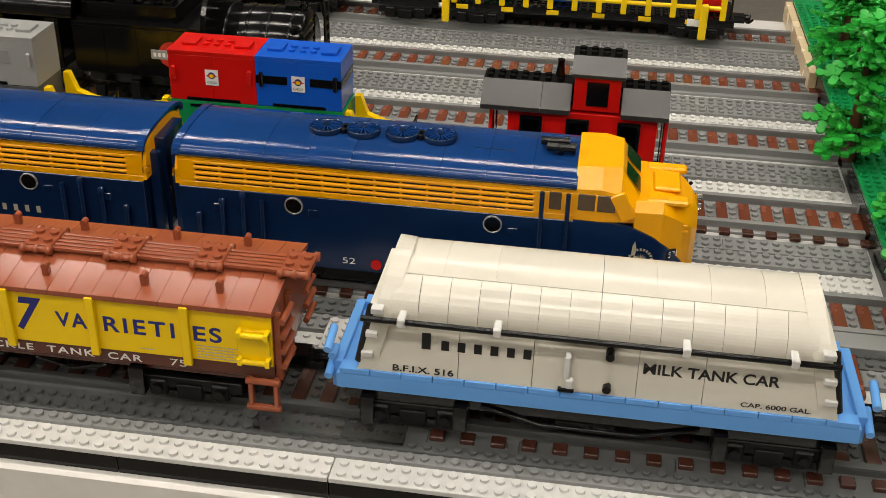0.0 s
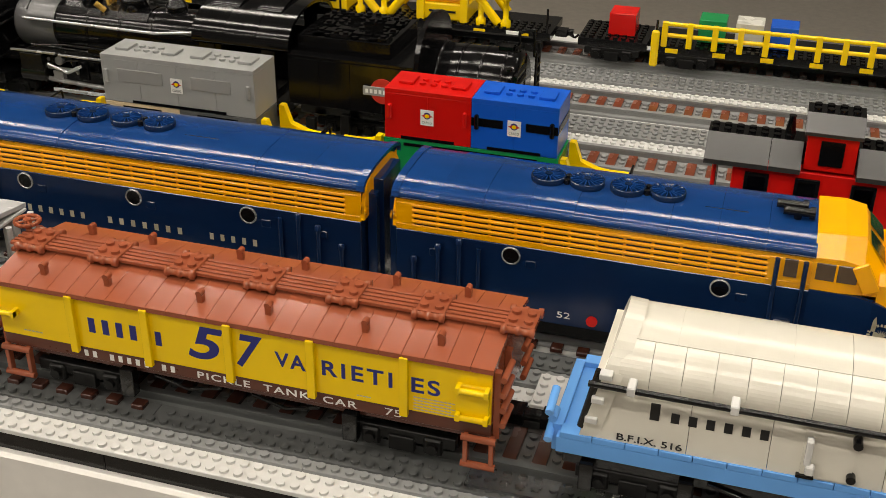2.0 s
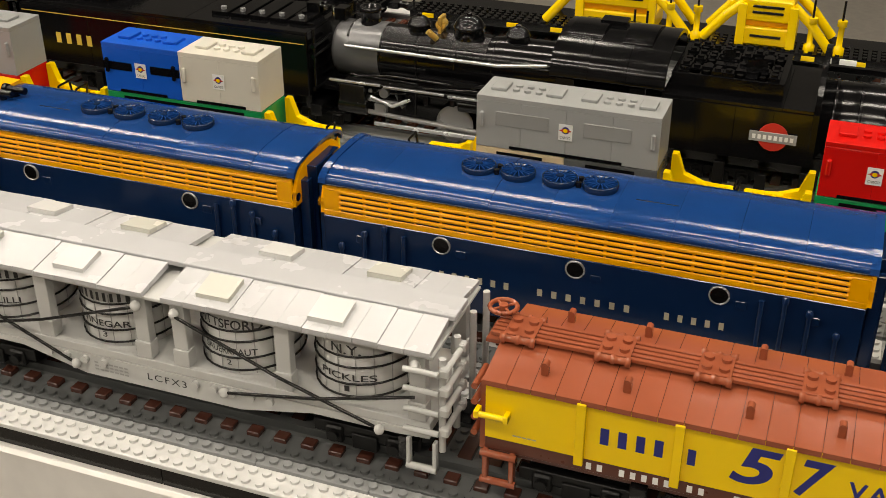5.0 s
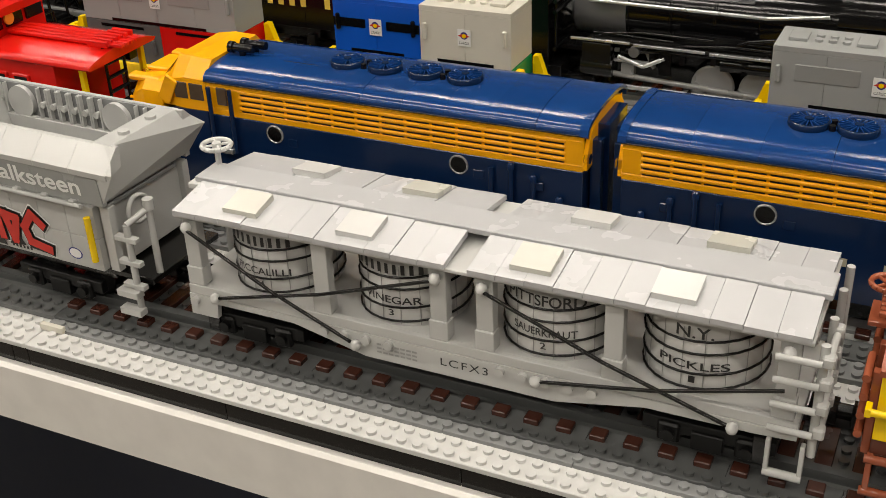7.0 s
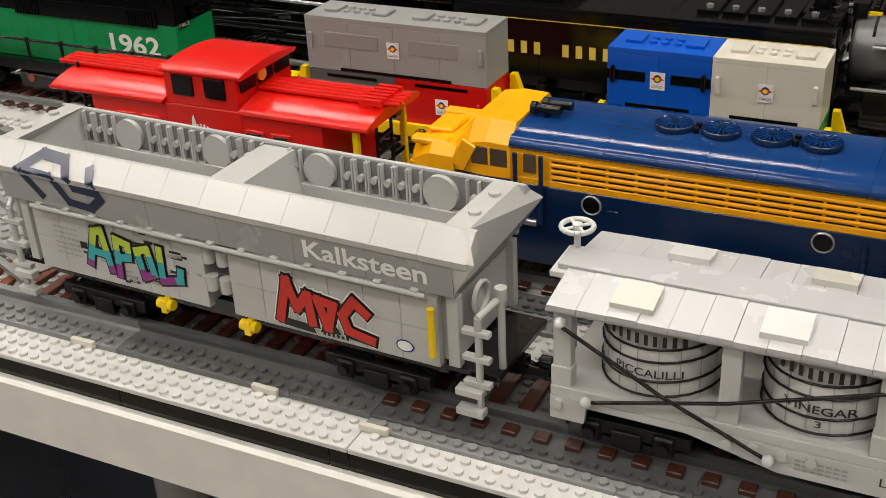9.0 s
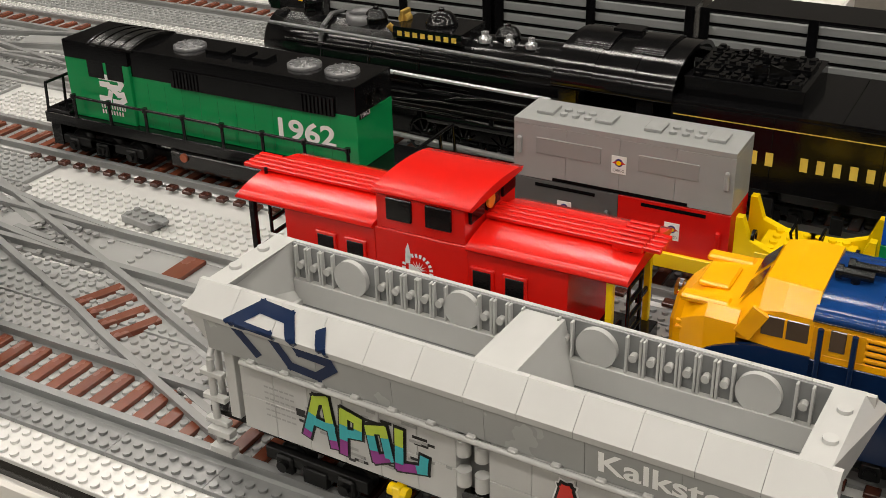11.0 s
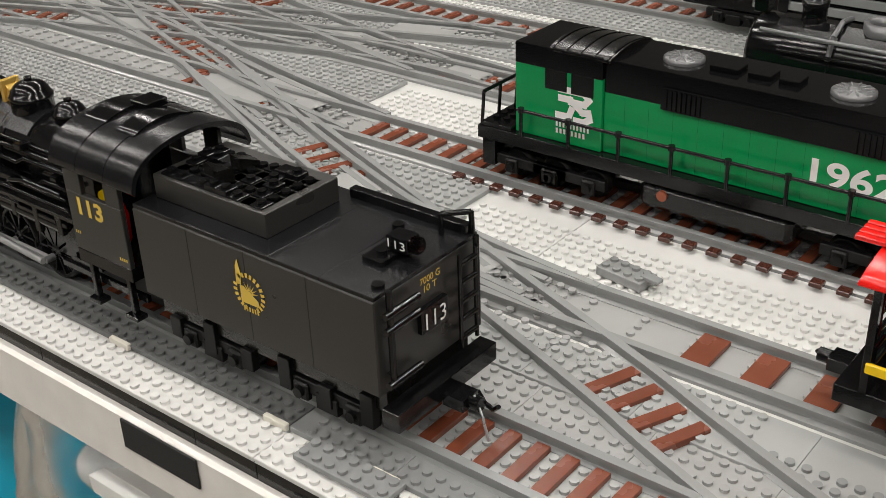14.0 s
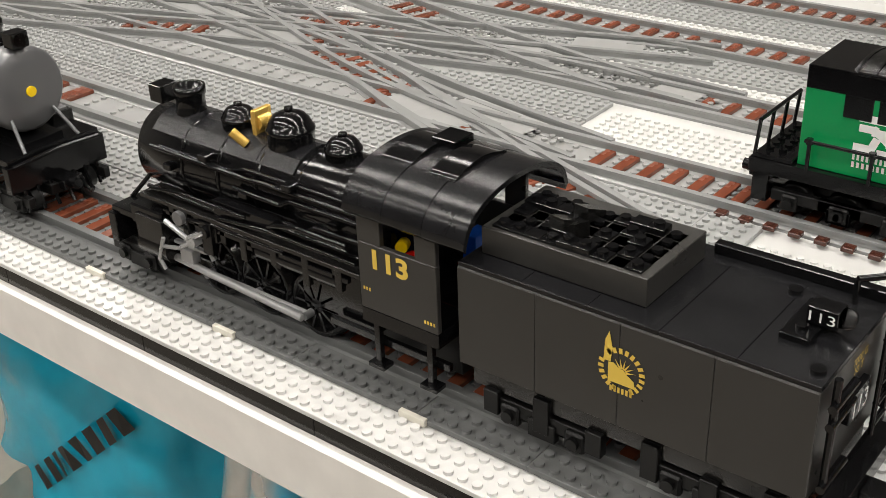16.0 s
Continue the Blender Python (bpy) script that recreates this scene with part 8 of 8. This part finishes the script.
for tx, ty, h, n in ((0.205, 0.86, 0.105, 46), (0.235, 0.735, 0.080, 44), (0.218, 1.02, 0.090, 40), (0.265, 0.80, 0.075, 36), (0.250, 1.10, 0.060, 26), (0.224, 0.655, 0.055, 26)):
    tr = thing("tree", "bright green plastic tree model with leaf sprays", "tree", "plastic trees", (tx - 0.020, ty, 0.0225))
    part("trunk", Geo().lathe((0, 0, 0), [(0.006, 0), (0.0045, h * 0.4), (0.0025, h * 0.9)], 10), DBROWN, tr)
    for i in range(n):
        a, u = rn.uniform(0, 6.283), rn.random()
        rad = (0.036 * (1 - 0.75 * u)) * rn.uniform(0.35, 1.0)
        ob = new("leaf_spray", sprays[i % 5])
        ob.parent = tr
        ob.matrix_basis = pose(rad * math.cos(a), rad * math.sin(a), 0.012 + h * u * 0.92, rn.uniform(-35, 35), rn.uniform(-35, 35), rn.uniform(0, 360))

# ---- grey crossing plates and the black wagon at the east end of the front track ----
cp = thing("crossing_plates", "loose grey plates and brown tile beside the track", "plate", "")
part("plate", Geo().cbox(0.118, 0.134, 0.590, 0.660, 0.0045, 0.0110), LGREY, cp)
part("plate", Geo().cbox(0.134, 0.186, 0.618, 0.634, 0.0045, 0.0110), MGREY, cp)
part("tile", Geo().cbox(0.140, 0.156, 0.575, 0.615, 0.0045, 0.0085), TIE, cp)
bw = thing("black_wagon", "black wagon model end with a yellow stripe", "train wagon", "front train wagons", (0, Y1, 0))
part("deck", Geo().cbox(0.172, 0.24, -0.031, 0.031, 0.026, 0.042), BLACK, bw)
part("end_wall", Geo().cbox(0.176, 0.24, -0.029, 0.029, 0.042, 0.062), BLACK, bw)
part("yellow_stripe", Geo().cbox(0.1752, 0.1760, -0.020, -0.010, 0.044, 0.060, 0.0001), YELLOW, bw)
bogie(bw, 0.205, 0, 0.026)
coupling(bw, 0.172, -1)

# ---- between the wagons and in the yard ----
for x0, x1 in ((-0.152, -0.128), (-0.800, -0.782)):
    wp = thing("white_plate", "small white studded plate between the wagons", "plate", "white plates")
    g = Geo().cbox(x0, x1, 0.566, 0.598, 0.0045, 0.0077)
    for i in range(int((x1 - x0) / 0.008)):
        for j in range(4):
            g.stud(x0 + 0.004 + 0.008 * i, 0.570 + 0.008 * j, 0.0077, 10)
    part("plate", g, WHITE, wp)
for x, y, a in ((-1.325, 0.707, -8), (-1.78, 0.60, 8)):
    sl = thing("switch_lever", "grey plastic switch lever box in the yard", "track part", "switch levers", (x, y, 0.0), a)
    g = Geo().cbox(-0.016, 0.016, -0.008, 0.008, 0.0018, 0.0075)
    for i in range(4):
        for q in (-0.004, 0.004):
            g.stud(-0.012 + 0.008 * i, q, 0.0075, 10)
    part("lever_box", g, YRAIL, sl)
    part("lever", Geo().cbox(0.012, 0.024, -0.003, 0.003, 0.0075, 0.0100), MGREY, sl)

# ---- under the table: a teal carrier bag and a clear storage box ----
def sack(c, half_w, half_d, height, seed, mat, name, label):
    """A crumpled bag that stands on the floor; returns it and its outline function."""
    th = thing(name, label, "bag", "", c)

    def shell(a, z):
        u = z / height
        k = 1 - 0.30 * u * u - 0.25 * max(u - 0.85, 0)
        fold = 0
        for f, amp in ((5.0, 0.11), (11.0, 0.07), (23.0, 0.035)):
            fold += amp * (0.5 - abs(noise.noise(Vector((f * half_w * math.cos(a) + seed, f * half_d * math.sin(a), f * z)))) * 2)
        return (half_w * math.cos(a) * (k + fold), half_d * math.sin(a) * (k + fold), z)
    rings = [[shell(2 * math.pi * i / 90, height * j / 54) for i in range(90)] for j in range(55)]
    part("film", Geo().loft(rings, True), mat, th)
    return th, shell


bag, shell = sack((-1.90, 0.615, -0.75), 0.20, 0.125, 0.675, 3.0, TEALBAG, "carrier_bag", "crumpled teal plastic carrier bag under the table")
for i in range(8):
    mark = Geo()
    u = 0.019 * i
    quad = []
    for du, dv in ((0, 0), (0.011, 0), (0.011, 0.022), (0, 0.022)):
        x = -0.008 + (u + du) * 0.70 - dv * 0.55
        z = 0.500 + (u + du) * 0.62 + dv * 0.76
        a = -math.acos(max(-0.98, min(0.98, x / 0.165)))
        p = shell(a, z)
        quad.append((x, p[1] - 0.004, z))
    part("brand_mark", mark.add(quad, [(0, 1, 2, 3)]), INKBLACK, bag)
sack((-1.62, 0.575, -0.75), 0.12, 0.12, 0.685, 8.0, TUBMAT, "clear_bag", "crumpled clear plastic bag under the table")
sack((-2.02, 0.50, -0.75), 0.12, 0.10, 0.50, 15.0, BUNDLE, "cloth_bundle", "beige cloth bundle standing under the table")
tub = thing("storage_box", "clear frosted plastic storage box under the table", "box", "", (-1.40, 0.66, -0.70))
part("tub", Geo().loft([[(-0.16, -0.13, 0), (0.16, -0.13, 0), (0.16, 0.13, 0), (-0.16, 0.13, 0)], [(-0.19, -0.16, 0.56), (0.19, -0.16, 0.56), (0.19, 0.16, 0.56), (-0.19, 0.16, 0.56)]]), TUBMAT, tub)
part("lid", Geo().cbox(-0.20, 0.20, -0.17, 0.17, 0.5605, 0.585, 0.006), INKWHITE, tub)
